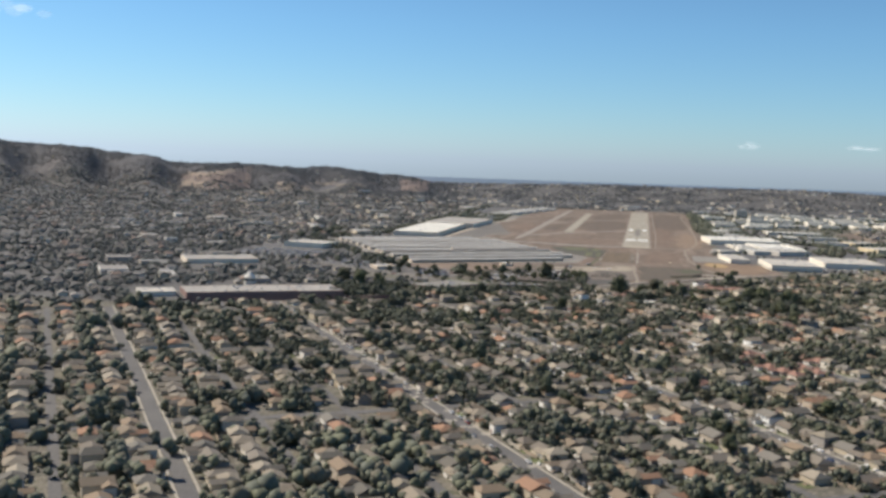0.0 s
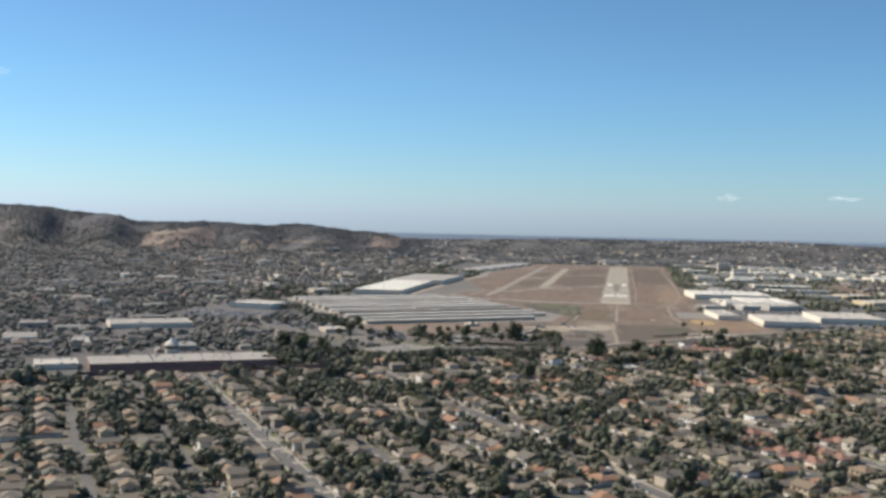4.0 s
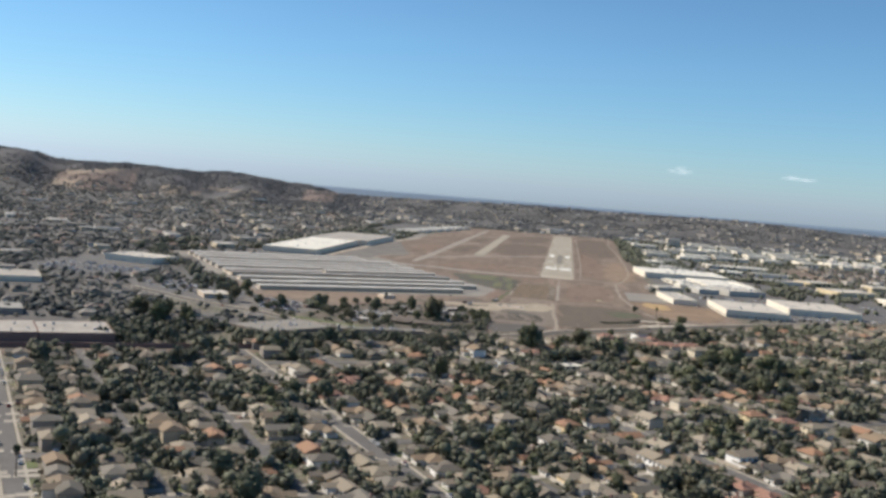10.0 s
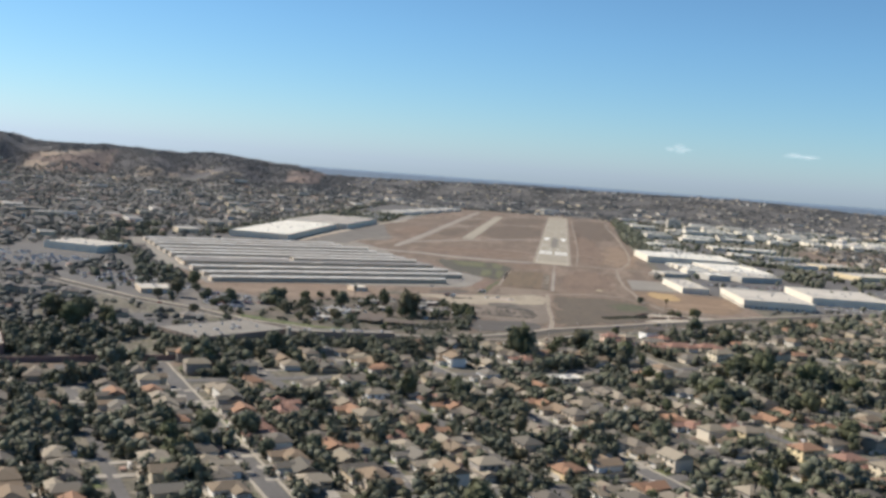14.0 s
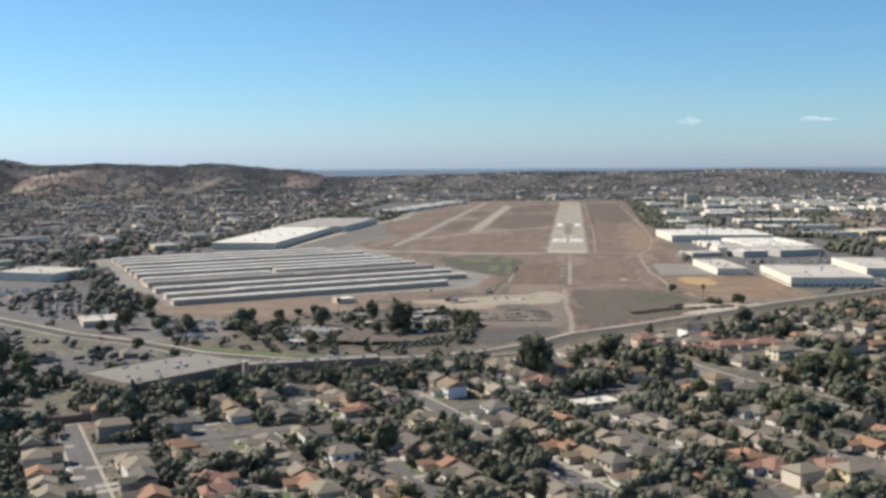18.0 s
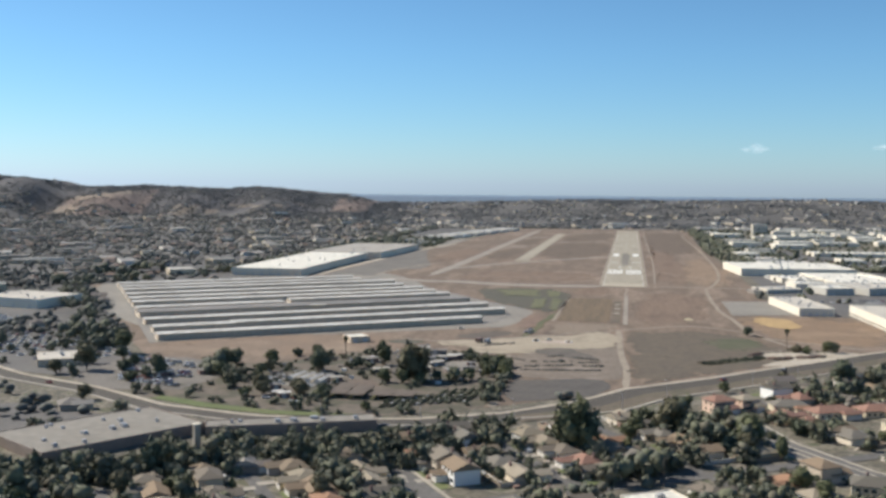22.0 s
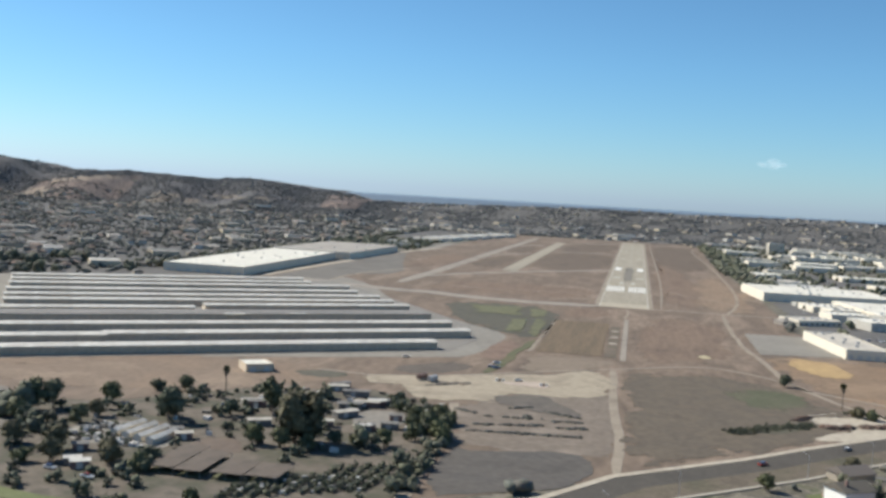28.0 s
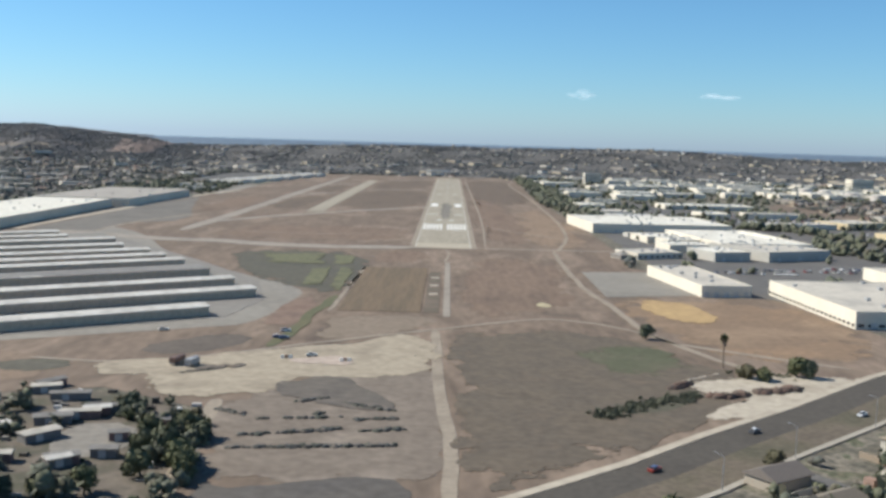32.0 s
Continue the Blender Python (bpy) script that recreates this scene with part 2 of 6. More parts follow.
HANGAR_END = material("cream_hangar_end", [(0.61, 0.525, 0.415), (0.68, 0.59, 0.475), (0.55, 0.475, 0.38)], 0.1, 0.6, 0.6)
WHITE_ROOF = material("white_membrane", [(0.7, 0.665, 0.585), (0.6, 0.57, 0.5), (0.74, 0.71, 0.635)], 0.05, 0.8, 0.3, amount=0.18)
GREY_ROOF = material("gravel_roof", [(0.42, 0.39, 0.34), (0.5, 0.46, 0.4), (0.36, 0.335, 0.3)], 0.03, 0.9, 0.3)
TILT_WALL = material("tilt_up_wall", [(0.65, 0.585, 0.475), (0.7, 0.64, 0.54)], 0.05, 0.85, 0.5, amount=0.06)
BRICKISH = material("purple_brown_wall", [(0.2, 0.13, 0.115), (0.24, 0.16, 0.14)], 0.1, 0.9, 1)
STEEL = material("grey_steel", [(0.35, 0.35, 0.36), (0.42, 0.42, 0.42)], 0.5, 0.5, 2, metal=0.4)
CAR = material("car_paint", [(0.7, 0.7, 0.7), (0.1, 0.1, 0.11), (0.4, 0.41, 0.42), (0.25, 0.04, 0.03), (0.07, 0.1, 0.2), (0.6, 0.58, 0.52), (0.8, 0.8, 0.8)], 0.5, 0.3, 3, pick="object", amount=0.03, spec=0.5)
CAR_FAR = material("far_car_paint", [(0.78, 0.77, 0.74), (0.75, 0.74, 0.72), (0.5, 0.46, 0.4), (0.7, 0.7, 0.7), (0.1, 0.1, 0.11), (0.4, 0.41, 0.42), (0.25, 0.04, 0.03), (0.07, 0.1, 0.2), (0.6, 0.58, 0.52), (0.8, 0.8, 0.8)], 0.5, 0.3, 3, pick="island", amount=0.03, spec=0.5)
RUBBER = material("rubber", [(0.03, 0.03, 0.03), (0.04, 0.04, 0.04)], 1, 0.9, 3)
RED = material("rusty_machine_paint", [(0.14, 0.088, 0.07), (0.18, 0.105, 0.08)], 0.5, 0.5, 2)


# ---- mesh helpers ----
class Build:
    """Gathers corners and faces, each face with a material number."""

    def __init__(self):
        self.v, self.f, self.m = [], [], []

    def face(self, pts, mat=0):
        n = len(self.v)
        self.v += [tuple(p) for p in pts]
        self.f.append(tuple(range(n, n + len(pts))))
        self.m.append(mat)
        return self

    def solid(self, low, high, mat=0, top=None, bottom=True):
        """A closed form between two loops of as many corners."""
        n, k = len(self.v), len(low)
        self.v += [tuple(p) for p in low] + [tuple(p) for p in high]
        for i in range(k):
            j = (i + 1) % k
            self.f.append((n + i, n + j, n + k + j, n + k + i))
            self.m.append(mat)
        self.f.append(tuple(range(n + k, n + 2 * k)))
        self.m.append(mat if top is None else top)
        if bottom:
            self.f.append(tuple(range(n + k - 1, n - 1, -1)))
            self.m.append(mat)
        return self

    def box(self, x0, y0, z0, x1, y1, z1, mat=0, top=None, inset=0.0):
        low = [(x0, y0, z0), (x1, y0, z0), (x1, y1, z0), (x0, y1, z0)]
        i = inset
        return self.solid(low, [(x0 + i, y0 + i, z1), (x1 - i, y0 + i, z1), (x1 - i, y1 - i, z1), (x0 + i, y1 - i, z1)], mat, top)

    def roof(self, x0, y0, x1, y1, z, rise, hip=0.5, thick=0.25, mat=0):
        """A hipped (hip 1) or gabled (hip 0) roof with eaves of some thickness, its ridge along the longer side."""
        n = len(self.v)
        ym, xm = (y0 + y1) / 2, (x0 + x1) / 2
        if x1 - x0 >= y1 - y0:
            d = hip * (y1 - y0) / 2
            ridge = [(x0 + d, ym, z + rise), (x1 - d, ym, z + rise)]
            tops = [(0, 1, 9, 8), (1, 2, 9), (2, 3, 8, 9), (3, 0, 8)]
        else:
            d = hip * (x1 - x0) / 2
            ridge = [(xm, y0 + d, z + rise), (xm, y1 - d, z + rise)]
            tops = [(1, 2, 9, 8), (2, 3, 9), (3, 0, 8, 9), (0, 1, 8)]
        base = [(x0, y0), (x1, y0), (x1, y1), (x0, y1)]
        self.v += [(*p, z) for p in base] + [(*p, z - thick) for p in base] + ridge
        for f in tops:
            self.f.append(tuple(n + i for i in f))
            self.m.append(mat)
        for i in range(4):
            self.f.append((n + 4 + i, n + 4 + (i + 1) % 4, n + (i + 1) % 4, n + i))
            self.m.append(mat)
        self.f.append((n + 7, n + 6, n + 5, n + 4))
        self.m.append(mat)
        return self

    def mesh(self, name, *mats):
        me = bpy.data.meshes.new(name)
        me.from_pydata(self.v, [], self.f)
        for m in mats:
            me.materials.append(m)
        if len(mats) > 1:
            me.polygons.foreach_set("material_index", self.m)
        me.update()
        return me


def arrays(name, verts, faces, mats, index=None):
    """A mesh straight from arrays of corners and of faces with as many corners each."""
    me = bpy.data.meshes.new(name)
    k = faces.shape[1]
    me.vertices.add(len(verts))
    me.vertices.foreach_set("co", np.ascontiguousarray(verts, np.float32).ravel())
    me.loops.add(faces.size)
    me.loops.foreach_set("vertex_index", np.ascontiguousarray(faces, np.int32).ravel())
    me.polygons.add(len(faces))
    me.polygons.foreach_set("loop_start", np.arange(0, faces.size, k, dtype=np.int32))
    me.polygons.foreach_set("loop_total", np.full(len(faces), k, np.int32))
    for m in mats:
        me.materials.append(m)
    if index is not None:
        me.polygons.foreach_set("material_index", np.ascontiguousarray(index, np.int32))
    me.update(calc_edges=True)
    me.validate()
    return me


def part(name, build, mat, parent, label=""):
    me = build if isinstance(build, bpy.types.Mesh) else build.mesh(name, mat)
    ob = new(name, me)
    ob.parent = parent
    return tagged(ob, label) if label else ob


def thing(name, label, category, group="", kind="", at=None):
    ob = new(name)
    if at is not None:
        ob.matrix_basis = at
    return tagged(ob, label, category, group, kind)


def inside(x, y, poly):
    """Whether the points lie in a polygon."""
    x, y = np.asarray(x, float), np.asarray(y, float)
    hit = np.zeros(x.shape, bool)
    for (ax, ay), (bx, by) in zip(poly, poly[1:] + poly[:1]):
        cross = (ay > y) != (by > y)
        hit ^= cross & (x < (bx - ax) * (y - ay) / (by - ay + 1e-12) + ax)
    return hit


G = radians(32.2)  # the town's streets are turned against the runway


def town(u, v):
    return u * math.cos(G) - v * math.sin(G), u * math.sin(G) + v * math.cos(G)


def untown(x, y):
    return x * math.cos(G) + y * math.sin(G), -x * math.sin(G) + y * math.cos(G)


# ---- ground, hills and sea ----
def smooth(a, b, x):
    t = np.clip((x - a) / (b - a), 0, 1)
    return t * t * (3 - 2 * t)


def height(x, y):
    """The ground's height: flat round the airfield, rising to a coastal ridge ahead and to hills on the south side."""
    x, y = np.asarray(x, float), np.asarray(y, float)
    z = (50 + 14 * smooth(-500, 0, x) * smooth(1500, 700, x)) * smooth(1900, 2850, y + 0.12 * np.abs(x)) * (1 - 0.3 * smooth(3050, 3600, y))
    z += 6 * np.sin(x / 170 + 0.6) * np.sin(y / 240) * smooth(2000, 2800, y)
    az = np.degrees(np.arctan2(-x, y + 1924))
    far = np.hypot(x, y + 1924)
    crest = np.interp(az, [9, 10.8, 11.8, 12.7, 14.4, 15.3, 17.2, 18.8, 20.4, 22.2, 23.5, 25.5, 26.3, 27.2, 28.4, 30, 34, 40, 60], [0, 34, 54, 72, 80, 89, 107, 95, 101, 107, 102, 100, 122, 130, 140, 157, 173, 188, 150])
    crest = crest - 4 + 1.5 * np.sin(az * 4.3) + 1.2 * np.sin(az * 9.1 + 1)
    ramp = 0.16 * smooth(2700, 3900, far) + 0.84 * smooth(3500, 4750, far + 200 * np.sin(az * 1.7))
    hill = crest * ramp * smooth(-300, -900, x)
    fold = smooth(3300, 4200, far) * smooth(4800, 4400, far) * smooth(10, 15, az)
    hill = hill + fold * (4 * np.sin(x / 190 + y / 330) + 2 * np.sin(x / 95 - y / 210 + 2))
    return np.maximum(z, hill)


xs = np.concatenate([np.linspace(-9000, -3600, 28)[:-1], np.linspace(-3600, -2400, 31)[:-1], np.linspace(-2400, -600, 111)[:-1], np.linspace(-600, 2400, 76), np.linspace(2400, 9000, 34)[1:]])
ys = np.concatenate([np.linspace(-5200, -1800, 18)[:-1], np.linspace(-1800, 1300, 79)[:-1], np.linspace(1300, 2900, 101)[:-1], np.linspace(2900, 3600, 19), np.linspace(3600, 9000, 28)[1:]])
gx, gy = np.meshgrid(xs, ys)
gv = np.stack([gx.ravel(), gy.ravel(), height(gx, gy).ravel()], 1)
cols = len(xs)
cell = np.arange((len(ys) - 1) * (cols - 1))
c0 = cell // (cols - 1) * cols + cell % (cols - 1)
gf = np.stack([c0, c0 + 1, c0 + 1 + cols, c0 + cols], 1)
mid = gv[gf].mean(1)
hilly = (np.hypot(mid[:, 0], mid[:, 1] + 1924) > 3950) & (mid[:, 0] < -750)
az_mid, far_mid = np.degrees(np.arctan2(-mid[:, 0], mid[:, 1] + 1924)), np.hypot(mid[:, 0], mid[:, 1] + 1924)


def bare_slope(az, z):
    """The tan scars, the rim of the old quarry and the pale tracks on the hillside."""
    wob = 2.5 * np.sin(az * 9) + 1.5 * np.sin(az * 23 + 1)
    rim_z = 59 + 9.5 * (24.6 - az) + wob
    spot = (np.abs(az - 24.4) < 0.62) & (z > 24 + wob) & (z < 40 + wob)
    rim = (az > 21.9) & (az < 24.7) & (np.abs(z - rim_z) < 5)
    low = (az > 18.9) & (az < 20.0) & (z > 27 + wob) & (z < 46 + wob) | (np.abs(az - 18.4) < 0.22) & (z > 24) & (z < 34)
    lane = (az > 14.5) & (az < 18.2) & (np.abs(z - (56 - 2.2 * (az - 11) + wob)) < 1.8)
    return spot | rim | low | lane


def quarry_slope(az, z):
    """The thinly grown brown slopes below the rim and on the ridge's end."""
    return (az > 21.4) & (az < 25.0) & (z > 22) & (z < 60 + 9.5 * (24.6 - az)) | (az > 11.6) & (az < 13.2) & (z > 30) & (z < 62)


BARE = material("bare_tan_slope", [(0.19, 0.15, 0.12), (0.25, 0.2, 0.155), (0.165, 0.135, 0.11)], 0.006, 0.95, 0.05, amount=0.15)
QUARRY = material("brown_quarry_slope", [(0.15, 0.112, 0.1), (0.18, 0.135, 0.115), (0.13, 0.105, 0.098)], 0.006, 0.95, 0.05, amount=0.2)
slope = (far_mid > 3300) & (mid[:, 0] < -700)
# Far cells take the haze-tinted ground colours.
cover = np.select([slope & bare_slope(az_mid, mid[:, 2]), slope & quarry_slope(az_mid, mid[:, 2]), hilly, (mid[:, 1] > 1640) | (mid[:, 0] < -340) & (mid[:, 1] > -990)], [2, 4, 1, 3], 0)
ground = new("ground", arrays("ground", gv, gf, [TOWN, HAZY_HILL, BARE, WOODED_HAZE, QUARRY], cover))
tagged(ground, "dry suburban ground rising to chaparral hills", "ground", kind="structure")
sea = new("sea", Build().face([(-9000, 2960, 69), (9000, 2960, 69), (9000, 9000, 69), (-9000, 9000, 69)]).face([(-9000, 2880, 40), (9000, 2880, 40), (9000, 2960, 69), (-9000, 2960, 69)]).mesh("sea", SEA))
tagged(sea, "blue hazy ocean beyond the coastal ridge", "sea", kind="structure")


def rounded(pts, rounds=2, ragged=1.0):
    """The outline with its corners cut twice, as worn earth has them."""
    for _ in range(rounds):
        pts = [p for a, b in zip(pts, pts[1:] + pts[:1]) for p in ((0.75 * a[0] + 0.25 * b[0], 0.75 * a[1] + 0.25 * b[1]), (0.25 * a[0] + 0.75 * b[0], 0.25 * a[1] + 0.75 * b[1]))]
    out = []
    for a, b in zip(pts, pts[1:] + pts[:1]):
        n = max(1, min(40, int(math.hypot(b[0] - a[0], b[1] - a[1]) / 2.5)))
        for k in range(n):
            x, y = a[0] + (b[0] - a[0]) * k / n, a[1] + (b[1] - a[1]) * k / n
            for size, much in ((80, 3.0 * max(0, ragged - 1)), (23, 2.2), (6, 0.6)):
                x, y = x + min(1.5, ragged) * much * noise.noise(Vector((x / size, y / size, 3))), y + min(1.5, ragged) * much * noise.noise(Vector((x / size, y / size, 11)))
            out.append((x, y))
    return out


SOFT = ("dirt_yard", "straw_patch", "weed_patch", "dry_field", "spoil_ground", "dark_field", "green_field", "dirt_track", "taxiway", "ditch_bank", "mown_patch", "apron", "vacant_field", "nursery_yard", "bare_lot")


def sheet(name, pts, z, mat, label, category, kind="structure", parent=None):
    """A thin slab of ground cover with a real edge; worn earth has a rounded outline."""
    if name in SOFT:
        pts = rounded(pts, ragged=0.35 if name in ("taxiway", "dirt_track", "apron") else 1.0)
    b = Build().solid([(x, y, 0.0) for x, y in pts], [(x, y, z) for x, y in pts], bottom=False)
    ob = new(name, b.mesh(name, mat))
    if parent:
        ob.parent = parent
        return ob
    return tagged(ob, label, category, kind=kind)


def scattered(m, size=0.11):
    """Lets a ground cover thin out and break up into islands towards its rim, by the mesh's own 'cover' values."""
    n, l = m.node_tree.nodes, m.node_tree.links
    coord, tex, ramp, cover, add = n.new("ShaderNodeTexCoord"), n.new("ShaderNodeTexNoise"), n.new("ShaderNodeMapRange"), n.new("ShaderNodeAttribute"), n.new("ShaderNodeMath")
    cover.attribute_name = "cover"
    tex.inputs["Scale"].default_value, tex.inputs["Detail"].default_value, tex.inputs["Roughness"].default_value = size, 8, 0.62
    ramp.inputs["From Min"].default_value, ramp.inputs["From Max"].default_value = 0.79, 0.8
    l.new(coord.outputs["Object"], tex.inputs["Vector"])
    l.new(tex.outputs["Fac"], add.inputs[0])
    l.new(cover.outputs["Fac"], add.inputs[1])
    l.new(add.outputs[0], ramp.inputs["Value"])
    l.new(ramp.outputs[0], n["Principled BSDF"].inputs["Alpha"])
    return m


def patch(name, pts, z, colours, label, category, scale=0.05, stretch=None, full=0.5, crisp=False):
    """Ground cover that thins out towards its rim: rings of falling cover round a full middle."""
    cx, cy = sum(p[0] for p in pts) / len(pts), sum(p[1] for p in pts) / len(pts)
    ring = rounded(pts, 0 if name == "crop_bed" else 1 if crisp else 2, ragged=0.5 if name == "crop_bed" else 1.2 if crisp else 3.0)
    b, n = Build(), len(ring)
    steps = ((1.04, 0.0), (1.0, 0.5 * full), (0.95, 0.9 * full), (0.8, full)) if crisp else ((1.1, 0.0), (1.0, 0.25 * full / 0.5), (0.85, 0.75 * full), (0.6, full))
    for grow, c in steps:
        b.v += [(cx + (x - cx) * grow, cy + (y - cy) * grow, z) for x, y in ring]
    for k in range(len(steps) - 1):
        for q in range(n):
            b.f.append((k * n + q, k * n + (q + 1) % n, (k + 1) * n + (q + 1) % n, (k + 1) * n + q))
    b.f.append(tuple(range((len(steps) - 1) * n, len(steps) * n)))
    me = b.mesh(name, scattered(material(name, colours, scale, 0.95, 0.3, amount=0.16, stretch=stretch), 0.11 if crisp else 0.055))
    me.attributes.new("cover", "FLOAT", "POINT").data.foreach_set("value", np.repeat([c for _, c in steps], n))
    return tagged(new(name, me), label, category, kind="structure")


def strip(line, width):
    """The outline of a band along a line of points."""
    left, right = [], []
    for i, p in enumerate(line):
        a, b = Vector(line[max(0, i - 1)]), Vector(line[min(len(line) - 1, i + 1)])
        d = (b - a).normalized()
        n = Vector((-d.y, d.x)) * width / 2
        left.append((p[0] + n.x, p[1] + n.y))
        right.append((p[0] - n.x, p[1] - n.y))
    return right + left[::-1]


AIRFIELD = [(-62, -652), (0, -598), (110, -490), (186, -414), (215, -395), (207, -328), (200, -262), (190, -231), (153, -228), (152, -120), (131, -95), (140, 40), (141, 233), (137, 482), (133, 801), (149, 1493), (110, 1640), (-318, 1570), (-318, 1000), (-352, 515), (-372, 54), (-400, 20), (-540, -95), (-560, -130), (-330, -490), (-280, -560), (-215, -562), (-165, -500), (-110, -478), (-75, -500), (-62, -560)]
sheet("airfield_ground", AIRFIELD, 0.1, SOIL, "reddish-brown mown dry earth of the airfield", "field")
sheet("runway", [(-23, 0), (23, 0), (23, 1524), (-23, 1524)], 0.3, RUNWAY, "long pale weathered asphalt runway", "runway")
sheet("runway_short", [(-161, 363), (-141, 365), (-141, 1288), (-161, 1288)], 0.3, RUNWAY, "shorter parallel asphalt runway", "runway")


# runway paint
paint = thing("runway_marking", "white threshold bars and touchdown marks on the runway", "marking", kind="structure")
for side in (-1, 1):
    for k in range(6):
        x = side * (3.6 + 3.2 * k)
        part("threshold_bar", Build().box(x - 0.95, 172, 0.3, x + 0.95, 238, 0.34), PAINT, paint)
    part("aiming_mark", Build().box(side * 15.3 - 4.3, 520, 0.3, side * 15.3 + 4.3, 580, 0.34), PAINT, paint)
    part("number_mark", Build().box(side * 6.5 - 2.6, 276, 0.3, side * 6.5 + 2.6, 300, 0.34), WORN, paint, "worn unreadable painted figure")
    for y0, y1, n in ((364, 388, 3), (815, 838, 2), (1085, 1112, 1)):
        for k in range(n):
            part("touchdown_bar", Build().box(side * (11 + 3.4 * k) - 1.1, y0, 0.3, side * (11 + 3.4 * k) + 1.1, y1, 0.34), WORN, paint, "worn white bar")
    part("edge_line", Build().box(side * 22.2 - 0.45, 2, 0.3, side * 22.2 + 0.45, 1522, 0.335), WORN, paint, "worn white edge line")
for k in range(20):
    part("centre_dash", Build().box(-0.45, 620 + 44 * k, 0.3, 0.45, 650 + 44 * k, 0.335), FADED, paint, "faded centre line dash")
patch("tyre_streaks", [(-5, 300), (5, 300), (6.5, 430), (5, 610), (-5, 610), (-6.5, 430)], 0.345, [(0.17, 0.155, 0.135), (0.23, 0.21, 0.18)], "dark rubber streaks along the touchdown zone", "stain", stretch=(0, 2, 0.1), full=0.46)
sheet("threshold_pad", [(-22.9, 0.2), (22.9, 0.2), (22.9, 38), (-22.9, 38)], 0.318, PAD, "paler concrete pad across the runway end", "pad")
for side in (-1, 1):
    sheet("runway_shoulder", [(side * 23.2, 0), (side * 27, 0), (side * 27, 1524), (side * 23.2, 1524)][::side], 0.16, TRACK, "pale gravel shoulder along the runway", "shoulder")

# taxiways, tracks and fields of the airfield
for line, w in (([(-330, 55), (-223, 8), (-187, 16), (-138, -8), (-78, -10), (-23.5, 2)], 24), ([(-232, 90), (-226, 334), (-226, 702), (-222, 1111), (-220, 1500)], 14), ([(-228, 190), (-189, 273), (-120, 380), (-24, 505)], 12), ([(-228, 700), (-165, 780)], 13), ([(-228, 1050), (-165, 1120)], 12), ([(-140, 900), (-24, 960)], 11), ([(-140, 1270), (-24, 1430)], 10)):
    sheet("taxiway", strip(line, w), 0.2 + 0.0006 * w, TAXI, "worn pale asphalt taxiway", "taxiway")
sheet("taxiway", strip([(24, 7), (73, 9), (122, 11), (138, 12)], 6), 0.2, TRACK, "worn pale taxiway stub", "taxiway")
for line, w in (
    ([(88, 4), (85, -80), (85, -159), (86, -225), (92, -266), (94, -324), (99, -357), (107, -384), (117, -414), (136, -436)], 3.6),
    ([(104, -374), (93, -346), (76, -327), (53, -316), (26, -334), (3, -353), (-24, -372), (-60, -402), (-93, -430), (-120, -442), (-152, -436)], 3.0),
    ([(104, -372), (130, -392), (165, -415)], 3.5),
    ([(-1, -357), (1, -400), (1, -435), (4, -505), (7, -537), (6, -590)], 4.2),
    ([(-69, -490), (-68, -509), (-62, -568), (-60, -629), (-59, -650)], 5),
    ([(91, 3), (111, 104), (121, 260), (124, 417), (126, 800), (118, 1300), (142, 1400)], 3),
    ([(34, 12), (40, 300), (38, 900), (36, 1500)], 2),
    ([(28, 1500), (70, 1530), (140, 1380)], 5),
    ([(-51, -132), (-52, -210), (-53, -280), (-54, -314)], 2.4),
    ([(118, -420), (150, -452)], 10),
    ([(88, -235), (120, -232), (152, -229), (186, -230)], 1.6),
    ([(-23, 120), (-120, 90), (-200, 100)], 2.2),
    ([(25, 240), (60, 180), (111, 104)], 2),
    ([(2, -96), (5, -40), (2, -4)], 2),
):
    sheet("dirt_track", strip(line, w), 0.22, TRACK, "pale beaten dirt track across dry earth", "track")
sheet("service_road", strip([(-366, 60), (-366, 110), (-364, 200), (-357, 331), (-354, 490), (-340, 650), (-318, 780)], 9), 0.21, PALE, "pale service road beside the warehouses", "road")
sheet("service_strip", [(2.4, -320), (6.0, -320), (5.6, -96), (2.2, -96)], 0.24, TAXI, "narrow paved service strip before the runway", "strip")
sheet("crop_field", [(-50, -310), (-9, -310), (-9, -132), (-50, -134)], 0.3, CROP_BROWN, "brown dry crop field in straight rows", "field")
sheet("crop_field", [(-7.5, -310), (0, -310), (0, -150), (-7.5, -150)], 0.26, PLOWED, "dark tilled strip beside the crop field", "field")
for k in range(3):
    sheet("pale_bed", [(-6, -250 + 34 * k), (-1, -250 + 34 * k), (-1, -244 + 34 * k), (-6, -244 + 34 * k)], 0.32, PALE, "pale bare planting bed", "bed")
patch("green_field", [(-158, -92), (-138, -46), (-84, -42), (-54, -56), (-50, -150), (-54, -262), (-84, -232), (-110, -200)], 0.22, [(0.085, 0.08, 0.064), (0.1, 0.092, 0.072), (0.082, 0.08, 0.066)], "dark green-brown field beside the hangars", "field", full=0.55)
for q in ([(-132, -66), (-84, -60), (-79, -124), (-118, -124)], [(-80, -66), (-63, -67), (-61, -121), (-71, -130)], [(-84, -150), (-73, -135), (-68, -226), (-81, -224)], [(-67, -140), (-57, -150), (-55, -248), (-63, -231)]):
    patch("crop_bed", q, 0.5, [(0.112, 0.116, 0.064), (0.14, 0.138, 0.08), (0.1, 0.1, 0.064)], "green vegetable bed", "bed", scale=0.09, full=0.45)
sheet("ditch_bank", strip([(-55, -262), (-60, -312), (-63, -369), (-68, -404)], 5.5), 0.3, CROP_DARK, "dark weedy drainage ditch", "ditch")
